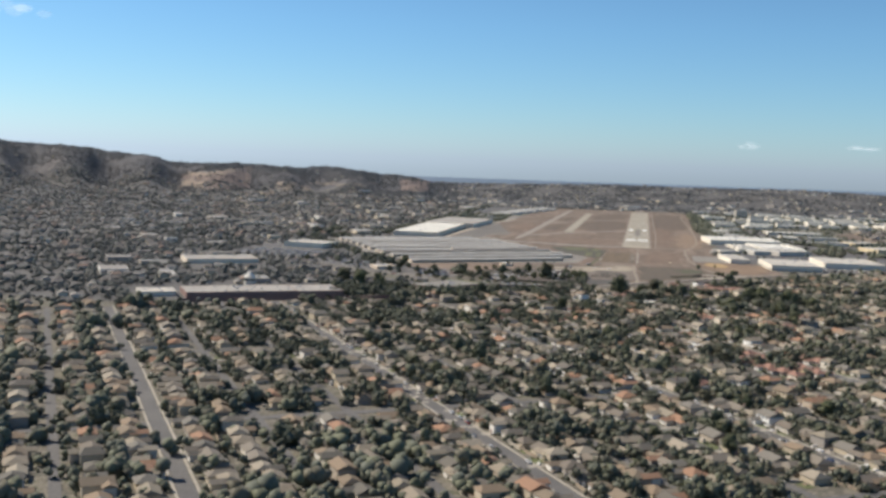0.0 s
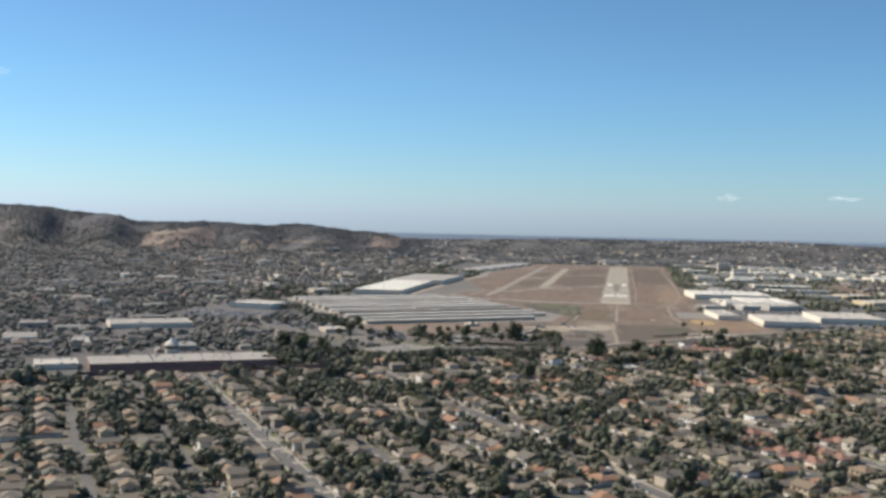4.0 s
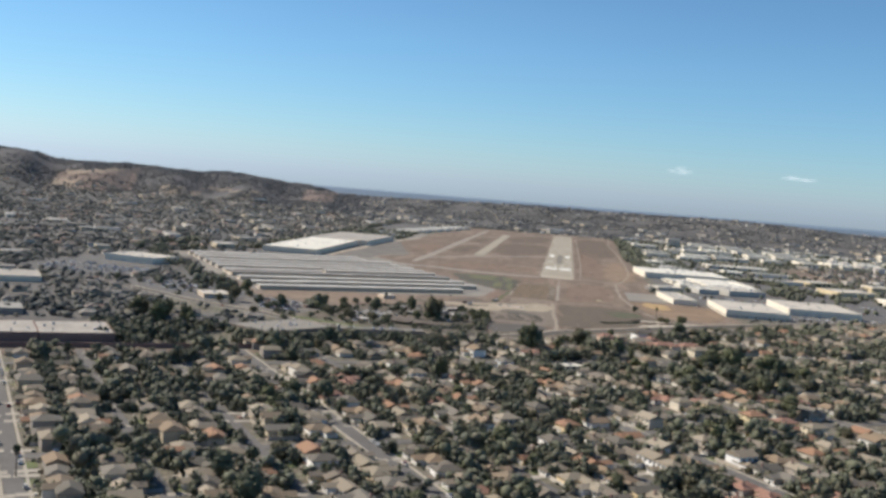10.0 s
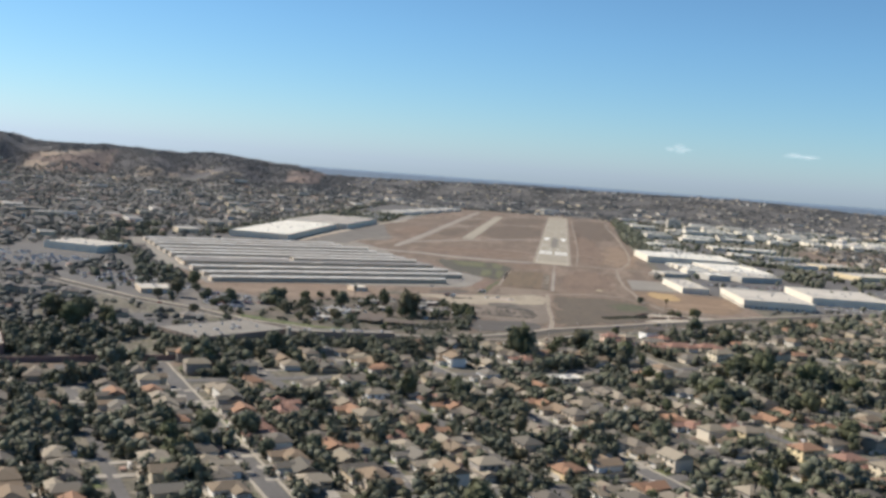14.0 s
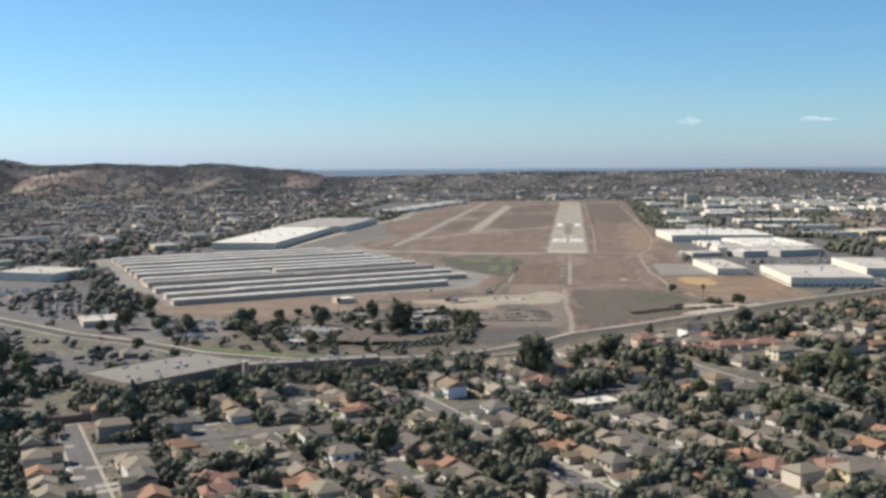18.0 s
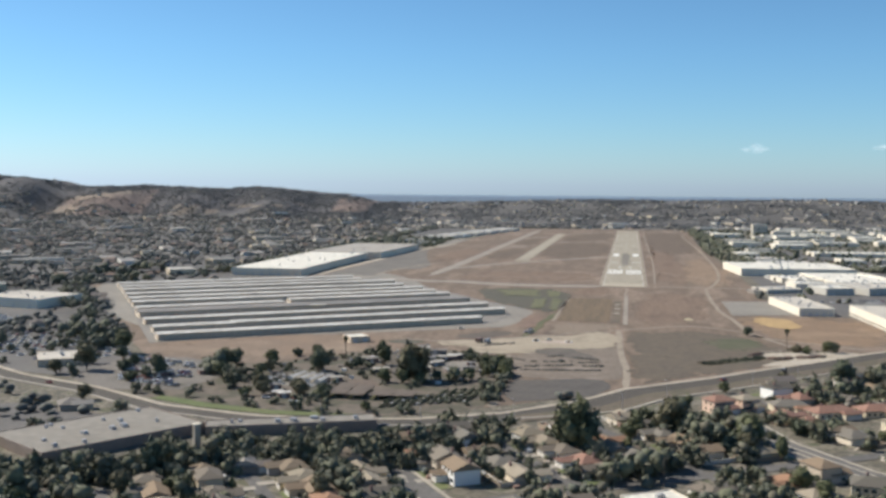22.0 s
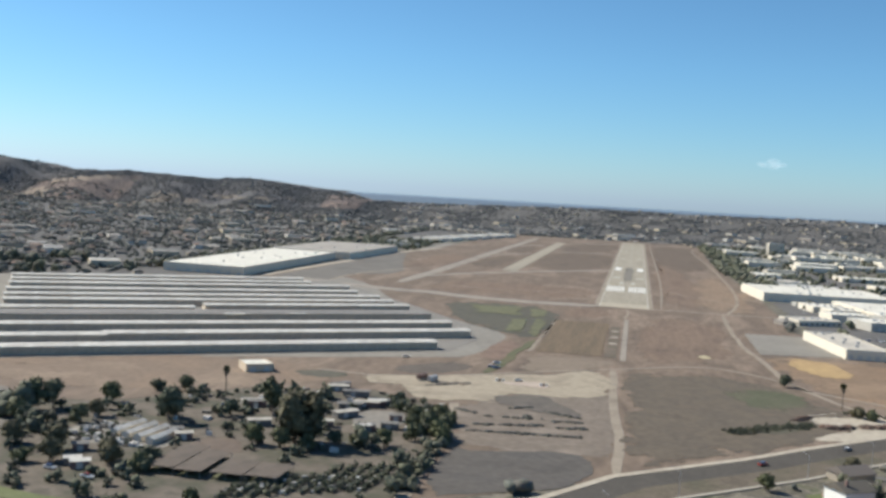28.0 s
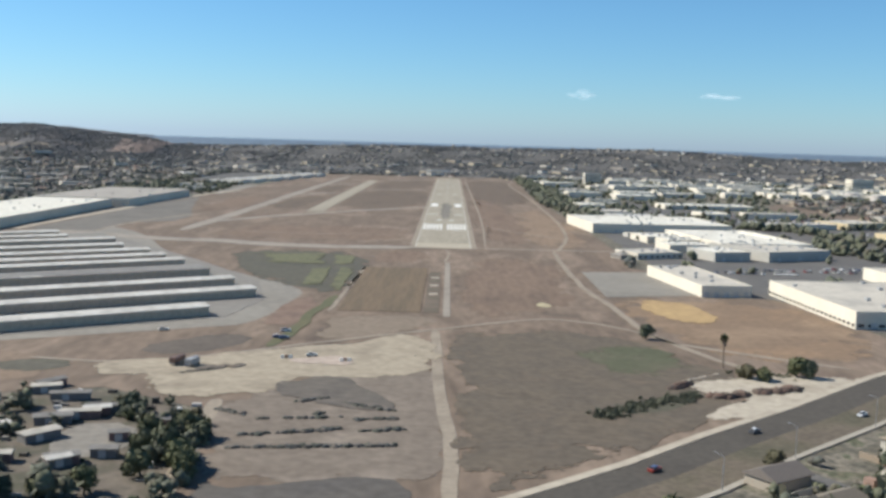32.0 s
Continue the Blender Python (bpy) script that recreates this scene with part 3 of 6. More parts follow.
patch("dry_field", [(4, -372), (40, -350), (78, -352), (98, -402), (118, -428), (110, -470), (80, -508), (52, -540), (10, -578), (8, -500)], 0.24, [(0.102, 0.083, 0.064), (0.128, 0.103, 0.078), (0.108, 0.089, 0.07), (0.138, 0.107, 0.08)], "dark fallow field with patchy weeds", "field", full=0.55)
patch("weed_patch", [(52, -404), (60, -392), (70, -380), (84, -386), (97, -372), (101, -392), (106, -422), (95, -426), (88, -446), (76, -434), (60, -450), (64, -428)], 0.27, [(0.078, 0.083, 0.05), (0.095, 0.096, 0.06), (0.112, 0.1, 0.07)], "green weeds in the fallow field", "weeds", full=0.4)
# Dark patch that fills the ground between the reeds.
patch("reed_ground", [(50, -494), (60, -486), (70, -476), (92, -461), (97, -464), (92, -472), (76, -486), (58, -502)], 0.27, [(0.08, 0.078, 0.058), (0.105, 0.096, 0.07)], "dark ground patch under the reeds", "earth", full=0.45)
patch("straw_patch", [(104, -259), (120, -246), (136, -252), (145, -290), (138, -316), (122, -317), (110, -294)], 0.28, [(0.43, 0.3, 0.15), (0.35, 0.24, 0.125)], "golden straw-covered bare patch", "patch", full=0.52)
patch("straw_patch", [(53, -268), (57, -262), (62, -276), (60, -284), (54, -280)], 0.28, [(0.42, 0.37, 0.24), (0.36, 0.3, 0.2)], "pale dirt spot in dry grass", "patch", full=0.5)
sheet("gravel_lot", [(94, -128), (150, -118), (152, -222), (94, -240)], 0.26, APRON, "empty grey gravel lot beside warehouses", "lot")
patch("rubble_ground", [(-70, -470), (-66, -540), (-51, -573), (-10, -560), (4, -567), (9, -529), (4, -487), (0, -430), (-30, -440)], 0.2, [(0.2, 0.165, 0.135), (0.165, 0.135, 0.11), (0.235, 0.195, 0.16)], "tan trampled earth around the rubble rows", "earth", full=0.55)
patch("sand_spill", [(-58, -428), (-50, -419), (-36, -414), (-31, -424), (-36, -434), (-50, -432)], 0.42, [(0.42, 0.34, 0.29), (0.36, 0.3, 0.25)], "pinkish sand spread on the yard", "sand", full=0.45)
patch("dirt_yard", [(-125, -444), (-93, -430), (-60, -404), (-24, -372), (-4, -360), (0, -400), (-1, -438), (-25, -453), (-48, -457), (-50, -481), (-76, -492), (-101, -470)], 0.28, [(0.285, 0.24, 0.182), (0.34, 0.29, 0.222), (0.235, 0.196, 0.15)], "pale graded building yard", "yard", full=0.6)
patch("bare_earth", [(-318, -484), (-280, -545), (-224, -536), (-171, -502), (-130, -470), (-135, -440), (-177, -425), (-230, -428)], 0.14, [(0.22, 0.16, 0.115), (0.19, 0.14, 0.105), (0.25, 0.19, 0.14)], "orange-brown bare earth below the hangars", "earth", scale=0.03)
patch("tan_strip", [(-58, -326), (-20, -318), (2, -322), (1, -350), (-30, -372), (-60, -384)], 0.2, [(0.22, 0.175, 0.135), (0.19, 0.15, 0.115)], "tan bare strip below the crop field", "earth")
patch("bare_field", [(90, -245), (150, -238), (200, -262), (206, -330), (182, -402), (122, -404), (104, -360), (97, -320)], 0.14, [(0.25, 0.17, 0.11), (0.2, 0.14, 0.096), (0.28, 0.2, 0.135)], "orange-brown bare field before the warehouse", "field", scale=0.025)
patch("dark_strip", [(-120, -419), (-97, -376), (-76, -381), (-79, -411), (-106, -432)], 0.18, [(0.1, 0.083, 0.07), (0.13, 0.107, 0.09)], "darker weedy earth between apron and yard", "earth")
patch("dark_strip", [(-162, -446), (-142, -437), (-128, -439), (-125, -453), (-152, -462)], 0.18, [(0.085, 0.08, 0.06), (0.11, 0.1, 0.08)], "dark weedy strip beside the shed", "earth")
patch("dirt_yard", [(92, -447), (115, -434), (168, -424), (160, -446), (130, -472), (92, -505), (82, -499), (98, -478), (112, -470), (96, -462)], 0.26, [(0.36, 0.31, 0.25), (0.42, 0.37, 0.3), (0.31, 0.265, 0.21)], "pale bare dirt by the road", "yard")
patch("dark_field", [(-57, -570), (-45, -576), (-9, -557), (-3, -580), (-5, -598), (-14, -613), (-35, -629), (-54, -637)], 0.24, [(0.082, 0.074, 0.068), (0.105, 0.094, 0.085), (0.09, 0.082, 0.077)], "dark tilled plot by the road", "field", full=0.6, crisp=True)
patch("brown_plot", [(-84, -352), (-72, -258), (-60, -300), (-64, -354)], 0.2, [(0.17, 0.115, 0.09), (0.2, 0.14, 0.108), (0.15, 0.105, 0.085)], "reddish-brown tilled plot beside the apron", "field", full=0.55, crisp=True)
sheet("tarmac", [(-358, 60), (-352, 330), (-346, 490), (-334, 610), (-330, 560), (-290, 360), (-262, 250), (-264, 187), (-300, 150), (-296, 63)], 0.17, TARMAC, "grey asphalt apron between warehouse and taxiway", "apron")
sheet("dirt_track", strip([(-298, 62), (-297, 138), (-283, 215), (-262, 290)], 4.5), 0.22, TRACK, "pale worn edge of the apron", "track")
sheet("apron", [(-330, -495), (-103, -366), (-84, -354), (-77, -290), (-73, -240), (-138, -168), (-197, -85), (-255, 60), (-330, 140), (-345, 40), (-400, 20), (-540, -95), (-560, -132)], 0.13, APRON, "grey asphalt apron around hangars", "apron")

DARK_GRASS, RED_EARTH, ORANGE_EARTH = [(0.108, 0.082, 0.064), (0.138, 0.105, 0.08), (0.12, 0.092, 0.071)], [(0.152, 0.107, 0.08), (0.185, 0.132, 0.098), (0.135, 0.098, 0.075)], [(0.2, 0.142, 0.1), (0.235, 0.17, 0.12), (0.175, 0.127, 0.094)]
for i, (q, m, lab, full) in enumerate((
    ([(-138, 380), (-28, 470), (-28, 900), (-60, 930), (-138, 880)], DARK_GRASS, "darker mown grass between the runways", 0.52),
    ([(-138, 930), (-28, 1000), (-28, 1420), (-138, 1240)], DARK_GRASS, "darker mown grass between the runways", 0.52),
    ([(-200, 60), (-140, 40), (-30, 45), (-28, 170), (-120, 190), (-190, 170)], RED_EARTH, "reddish mown earth by the taxiway", 0.52),
    ([(32, 30), (84, 50), (82, 420), (60, 700), (32, 720)], RED_EARTH, "reddish mown earth beside the runway", 0.5),
    ([(70, 20), (126, 20), (130, 300), (118, 520), (88, 470), (76, 240)], ORANGE_EARTH, "orange-brown worn earth beside the runway", 0.48),
    ([(32, 640), (118, 560), (128, 900), (120, 1300), (130, 1440), (34, 1480)], DARK_GRASS, "darker mown grass beside the runway", 0.5),
    ([(12, -330), (60, -300), (80, -240), (78, -60), (12, -50)], RED_EARTH, "reddish ploughed earth before the runway", 0.52),
    ([(-6, -80), (-6, -20), (-45, -25), (-48, -120)], RED_EARTH, "reddish earth before the runway", 0.52),
    ([(-215, 380), (-170, 400), (-170, 690), (-215, 660)], DARK_GRASS, "dark mown grass by the taxiway", 0.5),
    ([(-212, 760), (-172, 800), (-172, 1040), (-208, 1020)], DARK_GRASS, "dark mown grass by the taxiway", 0.5),
    ([(-280, 330), (-240, 300), (-238, 640), (-290, 620)], RED_EARTH, "reddish mown earth beside the service road", 0.5),
)):
    patch("mown_patch", q, 0.106 + 0.005 * i, m, lab, "grass", scale=0.04, stretch=(0, 1, 0.25), full=full)

# ---- hangars ----
HA = radians(36)


def hangar_row(u0, u1, v, depth, tall, roof_mat, label):
    """One long row of aircraft hangars: walls, a low gabled roof and doors along the side."""
    x, y = u0 * math.cos(HA) - v * math.sin(HA), u0 * math.sin(HA) + v * math.cos(HA)
    long = u1 - u0
    h = thing("hangar_row", label, "hangar", "hangar rows", at=pose(x, y, 0.2, rz=36))
    part("wall", Build().box(0, 0, 0, long, depth, tall), HANGAR_SIDE, h)
    part("roof", Build().roof(-0.6, -0.7, long + 0.6, depth + 0.7, tall + 0.3, 0.9, hip=0.0, thick=0.35), roof_mat, h)
    count = max(2, int(long / 13))
    shared = Build().box(0.5, -0.12, 0.1, long / count - 0.5, 0, tall - 0.6).mesh("door", HANGAR_DOOR)
    for k in range(count):
        d = part("door", shared, None, h)
        d.location.x = k * long / count
    end = Build().box(-0.1, depth * 0.2, 0, 0, depth * 0.8, tall - 0.8)
    part("end_panel", end, HANGAR_END, h, "cream end wall")
    e2 = Build().box(long, depth * 0.2, 0, long + 0.1, depth * 0.8, tall - 0.8)
    part("end_panel", e2, HANGAR_END, h, "cream end wall")


LANES = [(u * math.cos(HA) - v * math.sin(HA), u * math.sin(HA) + v * math.cos(HA)) for u, v in ((-545, -216), (-280, -216), (-240, -175), (-212, -110), (-205, 0), (-205, 206), (-505, 206))]
sheet("taxilane", LANES, 0.24, LANE, "dark asphalt lanes between the hangar rows", "apron")
ROWS = ((-538, -285, -209), (-534, -474, -170), (-474, -240, -165), (-532, -234, -124), (-525, -398, -44), (-387, -226, -30), (-521, -227, 0), (-519, -226, 33), (-516, -232, 70), (-512, -224, 113), (-509, -250, 146), (-507, -247, 180))
for i, (u0, u1, v) in enumerate(ROWS):
    hangar_row(u0, u1, v, 12.5, 4.2, HANGAR_ROOF, "long low row of hangars with pale metal roof" if i else "outermost long hangar row beside bare earth")
hangar_row(-529, -231, -82, 22, 4.6, HANGAR_DARK, "wide hangar row with dark weathered roof")


# ---- large flat-roofed buildings ----
def flat_building(x, y, rz, w, d, tall, wall_mat, roof_mat, label, name="warehouse", units=6, doors=4, windows=0, category="building"):
    """A flat-roofed block with a parapet, roof units, loading doors and window bands; x, y is its near west corner."""
    h = thing(name, label, category, at=pose(x, y, 0, rz=rz))
    t = 0.35
    part("wall", Build().box(0, 0, 0, w, d, tall - 0.5), wall_mat, h)
    part("roof", Build().box(t, t, tall - 0.5, w - t, d - t, tall - 0.32), roof_mat, h)
    rim = Build()
    for a, b, c, e in ((0, 0, w, t), (0, d - t, w, d), (0, t, t, d - t), (w - t, t, w, d - t)):
        rim.box(a, b, tall - 0.5, c, e, tall)
    part("parapet", rim, wall_mat, h)
    rnd = random.Random(int(x * 7 + y))
    for _ in range(units):
        ux, uy, s = rnd.uniform(3, w - 5), rnd.uniform(3, d - 5), rnd.uniform(1.2, 2.4)
        part("roof_unit", Build().box(ux, uy, tall - 0.32, ux + s, uy + s * rnd.uniform(0.8, 1.6), tall + rnd.uniform(0.5, 1.2), inset=0.08), STEEL, h)
    for k in range(doors):
        px = w * (k + 0.5) / doors
        part("loading_door", Build().box(px - 1.5, -0.1, 0.1, px + 1.5, 0, min(3.4, tall - 1.5)), LOAD_DOOR, h)
    for fl in range(windows):
        z = 1.2 + 3.4 * fl
        n = max(2, int(w / 5))
        for k in range(n):
            part("window", Build().box(w * (k + 0.2) / n, -0.08, z, w * (k + 0.8) / n, 0, z + 1.5), GLASS, h)
        n = max(2, int(d / 5))
        for k in range(n):
            part("window", Build().box(-0.08, d * (k + 0.2) / n, z, 0, d * (k + 0.8) / n, z + 1.5), GLASS, h)
    return h


FB = flat_building
FB(150, -229, 8, 30, 96, 7, TILT_WALL, GREY_ROOF, "long white-walled warehouse beside the dry field", units=10, doors=5)
FB(202, -322, 4, 74, 112, 9, TILT_WALL, GREY_ROOF, "large white-walled warehouse with pale grey roof", units=8, doors=4, windows=1)
FB(292, -232, 4, 90, 110, 8.5, TILT_WALL, GREY_ROOF, "broad warehouse with white walls and grey roof", doors=6)
FB(144, 187, 6, 140, 118, 9.5, TILT_WALL, WHITE_ROOF, "very long white factory hall beside the airfield", units=22, doors=9)
# Walls greyed all round to carry the shade of their fronts.
SHADE_SIDE = material("shade_grey_side", [(0.42, 0.4, 0.36), (0.48, 0.455, 0.41)], 0.05, 0.85, 0.5, amount=0.06)
FB(147, -40, 25, 42, 30, 5, TILT_WALL, GREY_ROOF, "small white office block by a car park", units=5, doors=2, windows=1)
FB(226, 24, 8, 80, 132, 8.4, TILT_WALL, WHITE_ROOF, "big white factory with many roof units", units=26, doors=0)
FB(248, -34, 27, 64, 70, 8, SHADE_SIDE, GREY_ROOF, "grey-walled factory wing with pale flat roof", units=14, doors=3)
FB(205, -41, 18, 31, 40, 7.5, SHADE_SIDE, WHITE_ROOF, "factory annexe with shaded grey front", units=6, doors=2)
FB(184, 20, 12, 40, 30, 6.5, TILT_WALL, WHITE_ROOF, "low white production shed beside the factory", units=7, doors=3)
FB(190, 58, 12, 34, 26, 7.2, TILT_WALL, WHITE_ROOF, "white production shed with roof units", units=6, doors=0)
FB(180, 96, 12, 42, 40, 6, TILT_WALL, WHITE_ROOF, "white-roofed workshop behind the factory sheds", units=8, doors=3)
FB(172, 150, 12, 44, 13, 4, SHADE_SIDE, GREY_ROOF, "long open-fronted carport behind the workshop", "carport", units=0, doors=6)
FB(236, 1, 20, 20, 18, 5.5, TILT_WALL, WHITE_ROOF, "small white loading shed at the factory front", units=3, doors=2)
crown = thing("roof_screen", "long white sheet screen on the factory roof", "roof screen", at=pose(273, 142, 8.05, rz=-76))
part("sheet", Build().box(0, -0.15, 0, 66, 0.15, 2.2), WHITE_ROOF, crown)
for k in range(7):
    part("strut", Build().box(1 + k * 10.6, 0.15, 0, 1.2 + k * 10.6, 1.3, 1.6, inset=0.02), STEEL, crown)
OCHRE = material("ochre_wall", [(0.6, 0.48, 0.3), (0.66, 0.55, 0.36)], 0.05, 0.85, 0.5, amount=0.06)
FB(439, 312, 30, 62, 45, 7.5, OCHRE, GREY_ROOF, "ochre-walled factory hall with grey roof", units=6, doors=5)
FB(450, 150, 25, 76, 60, 7, OCHRE, GREY_ROOF, "ochre-walled low store with pale roof", "store", units=5, doors=4)
FB(334, 285, 18, 100, 28, 6, TILT_WALL, GREY_ROOF, "long pale workshop row behind dark trees", units=6, doors=6)
FB(540, 300, 5, 70, 40, 9, OCHRE, GREY_ROOF, "ochre-walled two-storey commercial block", "office_block", units=5, doors=2, windows=2)
FB(295, 1425, 4, 34, 24, 24, TILT_WALL, GREY_ROOF, "cream office tower above low buildings", "office_block", doors=0, windows=6)
FB(326, 1300, 6, 40, 25, 13, TILT_WALL, GREY_ROOF, "cream three-storey office wing", "office_block", doors=0, windows=3)
FB(303, 1078, 8, 58, 30, 12, TILT_WALL, WHITE_ROOF, "bright white two-storey office building", "office_block", doors=0, windows=2)
FB(196, 1015, 22, 120, 40, 5, TILT_WALL, GREY_ROOF, "long low pale hall behind dark trees", units=6, doors=4)
FB(300, 604, 5, 126, 52, 6, TILT_WALL, WHITE_ROOF, "long bright white-roofed depot beside the vacant field", units=8, doors=8)
FB(150, 792, 20, 44, 24, 5, TILT_WALL, WHITE_ROOF, "small white building by the airfield trees", "office_block", units=3, doors=1, windows=1)
for k in range(3):
    FB(190 + 3 * k, 570 + 17 * k, 16, 46, 14, 4.5 + 3.2 * k, TILT_WALL, WHITE_ROOF, "stepped white terrace of the office block", "office_block", units=2, doors=0, windows=1 + k)
FB(900, 1500, 3, 50, 36, 24, TILT_WALL, GREY_ROOF, "distant cream office tower", "office_block", doors=0, windows=5)
FB(-466, 32, 0, 87, 322, 9, HANGAR_WALL, WHITE_ROOF, "huge warehouse with bright white roof", units=14, doors=8)
BROWN_ROOF = material("brown_gravel_roof", [(0.3, 0.275, 0.245), (0.35, 0.32, 0.285), (0.26, 0.24, 0.215)], 0.03, 0.9, 0.3)
FB(-474, 368, -2, 112, 240, 9, HANGAR_WALL, BROWN_ROOF, "huge warehouse with grey gravel roof", units=10, doors=8)
for k, (x, y) in enumerate(((-425, 650), (-400, 735), (-430, 830))):
    FB(x, y, -4 + 3 * k, 46, 34, 5.5, TILT_WALL, (GREY_ROOF, HANGAR_DARK)[k % 2], "low pale hangar beside dark trees", "hangar", units=1, doors=2)
sheet("car_park", [(-338, 665), (-325, 665), (-322, 960), (-350, 960)], 0.16, APRON, "grey asphalt lot behind the taxiway", "car park")
for k in range(6):
    FB(-420 + 17 * k, 955 + 88 * k, -8, 58, 66, 6, TILT_WALL, HANGAR_ROOF if k % 2 else GREY_ROOF, "pale low hangar by the far taxiway", "hangar", units=2, doors=3)
FB(-562, -325, -12, 70, 56, 8.5, TILT_WALL, GREY_ROOF, "pale grey-roofed store by the hangars", "store")
FB(*town(-882, -579), 32.2, 113.5, 54, 6.6, BRICKISH, BROWN_ROOF, "long brown-walled shopping strip with dull flat roof", "store", units=16, doors=0)
FB(*town(-768, -578), 32.2, 50, 54, 6.1, BRICKISH, BROWN_ROOF, "brown-walled store at the shopping strip's end", "store", units=9, doors=0)
FB(*town(-926, -560), 32.2, 36, 34, 5.2, TILT_WALL, GREY_ROOF, "low cream-walled shop block", "store", units=4, doors=0)
FB(*town(-838, -239), 32.2, 96, 60, 6, HANGAR_WALL, BROWN_ROOF, "broad flat-roofed school hall among trees", "hall", units=8, doors=0)
BROWN_WALL = material("brown_store_wall", [(0.24, 0.195, 0.165), (0.29, 0.235, 0.2)], 0.1, 0.9, 1)
FB(-214, -790, 57, 74, 46, 4.6, BROWN_WALL, APRON, "flat-roofed supermarket with brown walls", "store", units=14, doors=0)
FB(-334, -598, 32, 26, 32, 4.5, HANGAR_SIDE, GREY_ROOF, "small flat-roofed shop by the car park", "store", units=3, doors=2)
FB(-181, -464, 36, 14.2, 15, 4.2, HANGAR_SIDE, WHITE_ROOF, "small white-roofed shed on bare earth", "shed", units=0, doors=2)
FB(11, -806, 32, 21, 12, 3.3, TILT_WALL, WHITE_ROOF, "low house with pale flat roof", "flat_house", units=2, doors=0, windows=1)
rot = thing("rotunda", "white rotunda with pointed roof behind the shopping strip", "rotunda", at=pose(-420, -834, 0))
ring = lambda q, z: [(q * math.cos(a * math.tau / 16), q * math.sin(a * math.tau / 16), z) for a in range(16)]
part("drum", Build().solid(ring(6.4, 0), ring(6.4, 10)), TILT_WALL, rot)
part("roof", Build().solid(ring(7.4, 10), ring(4.4, 12.4)).solid(ring(4.4, 12.4), ring(0.3, 16.5)), WHITE_ROOF, rot)
part("band", Build().solid(ring(6.55, 6), ring(6.55, 8.4)), GLASS, rot)
FB(-170, -737, 23, 74, 13, 4.8, BROWN_WALL, APRON, "long low shop wing with brown parapet wall", "store", units=9, doors=0)
bw = thing("boundary_wall", "long purple-brown boundary wall behind gardens", "wall")
corner = [town(u, v) for u, v in ((-895, -603), (-718, -603), (-622, -604), (-622, -603.5), (-718, -602.5), (-895, -602.5))]
part("wall", Build().solid([(*p, 0) for p in corner], [(*p, 3.6) for p in corner]), BRICKISH, bw)
GARDEN_EDGE = [town(u, v) for u, v in ((-895, -605), (-620, -605), (-612, -618), (-700, -628), (-890, -626))]
sheet("bare_lot", GARDEN_EDGE, 0.14, SOIL, "bare brown strip below the boundary wall", "lot")
pillar = thing("sign_pillar", "tall pale sign pillar beside the supermarket", "sign", at=pose(-166, -755, 0, rz=50))
part("shaft", Build().box(-1.4, -1, 0, 1.4, 1, 10, inset=0.1), CONCRETE, pillar)
part("cap", Build().box(-1.6, -1.2, 10, 1.6, 1.2, 10.5), TILT_WALL, pillar)
RNG = random.Random(5)
FIELD = [(452, 640), (480, 500), (545, 460), (800, 560), (830, 960), (741, 936), (512, 826)]
sheet("vacant_field", FIELD, 0.2, SOIL, "brown vacant field among industrial blocks", "field")
taken = [(395, 90, 560, 240), (530, 290, 620, 350), (141, -330, 440, 345), (425, 300, 520, 400), (150, 780, 215, 840), (180, 560, 270, 640), (290, 590, 450, 690), (290, 1060, 375, 1130), (180, 1000, 320, 1120), (450, 450, 820, 950), (285, 1290, 380, 1460), (890, 1480, 960, 1550)]
made = 0
for gy_ in range(-200, 1650, 78):
    for gx_ in range(168, 1300, 96):
        w, d = RNG.uniform(30, 82), RNG.uniform(22, 60)
        x, y = gx_ + RNG.uniform(0, 90 - w), gy_ + RNG.uniform(0, 70 - d)
        if x > 250 + (y + 1924) * 0.33 or RNG.random() < 0.22:
            continue
        if any(x < c and x + w > a and y < e and y + d > b for a, b, c, e in taken):
            continue
        roof = RNG.choice([WHITE_ROOF, WHITE_ROOF, WHITE_ROOF, GREY_ROOF, HANGAR_ROOF])
        FB(x, y, 4, w, d, RNG.uniform(5, 9.5), TILT_WALL, roof, {WHITE_ROOF.name: "white-roofed industrial block", GREY_ROOF.name: "grey-roofed industrial block", HANGAR_ROOF.name: "metal-roofed industrial block"}[roof.name] + " among car parks", units=4, doors=3)
        made += 1
sheet("car_park", [(153, -227), (191, -230), (201, -262), (208, -330), (640, -330), (640, 520), (480, 505), (330, 560), (330, 740), (150, 740)], 0.15, ASPHALT, "dark asphalt yards between factories", "car park")

# round storage tanks beyond the vacant field
TANK = material("tank_paint", [(0.62, 0.58, 0.54), (0.56, 0.5, 0.45), (0.66, 0.62, 0.58)], 0.1, 0.7, 0.5)
for x, y, r in ((690, 1190, 12), (700, 1110, 13), (722, 1040, 14), (745, 975, 14), (757, 890, 14)):
    tk = thing("storage_tank", "round pale storage tank beyond the vacant field", "tank", "storage tanks", at=pose(x, y, 0))
    ring = lambda q, z: [(q * math.cos(a * math.tau / 24), q * math.sin(a * math.tau / 24), z) for a in range(24)]
    part("shell", Build().solid(ring(r, 0), ring(r, 13)), TANK, tk)
    part("roof", Build().solid(ring(r + 0.2, 13), ring(r * 0.1, 15)), WHITE_ROOF, tk)
    part("ladder", Build().box(-r - 0.5, -0.4, 0, -r, 0.4, 13.4), STEEL, tk)

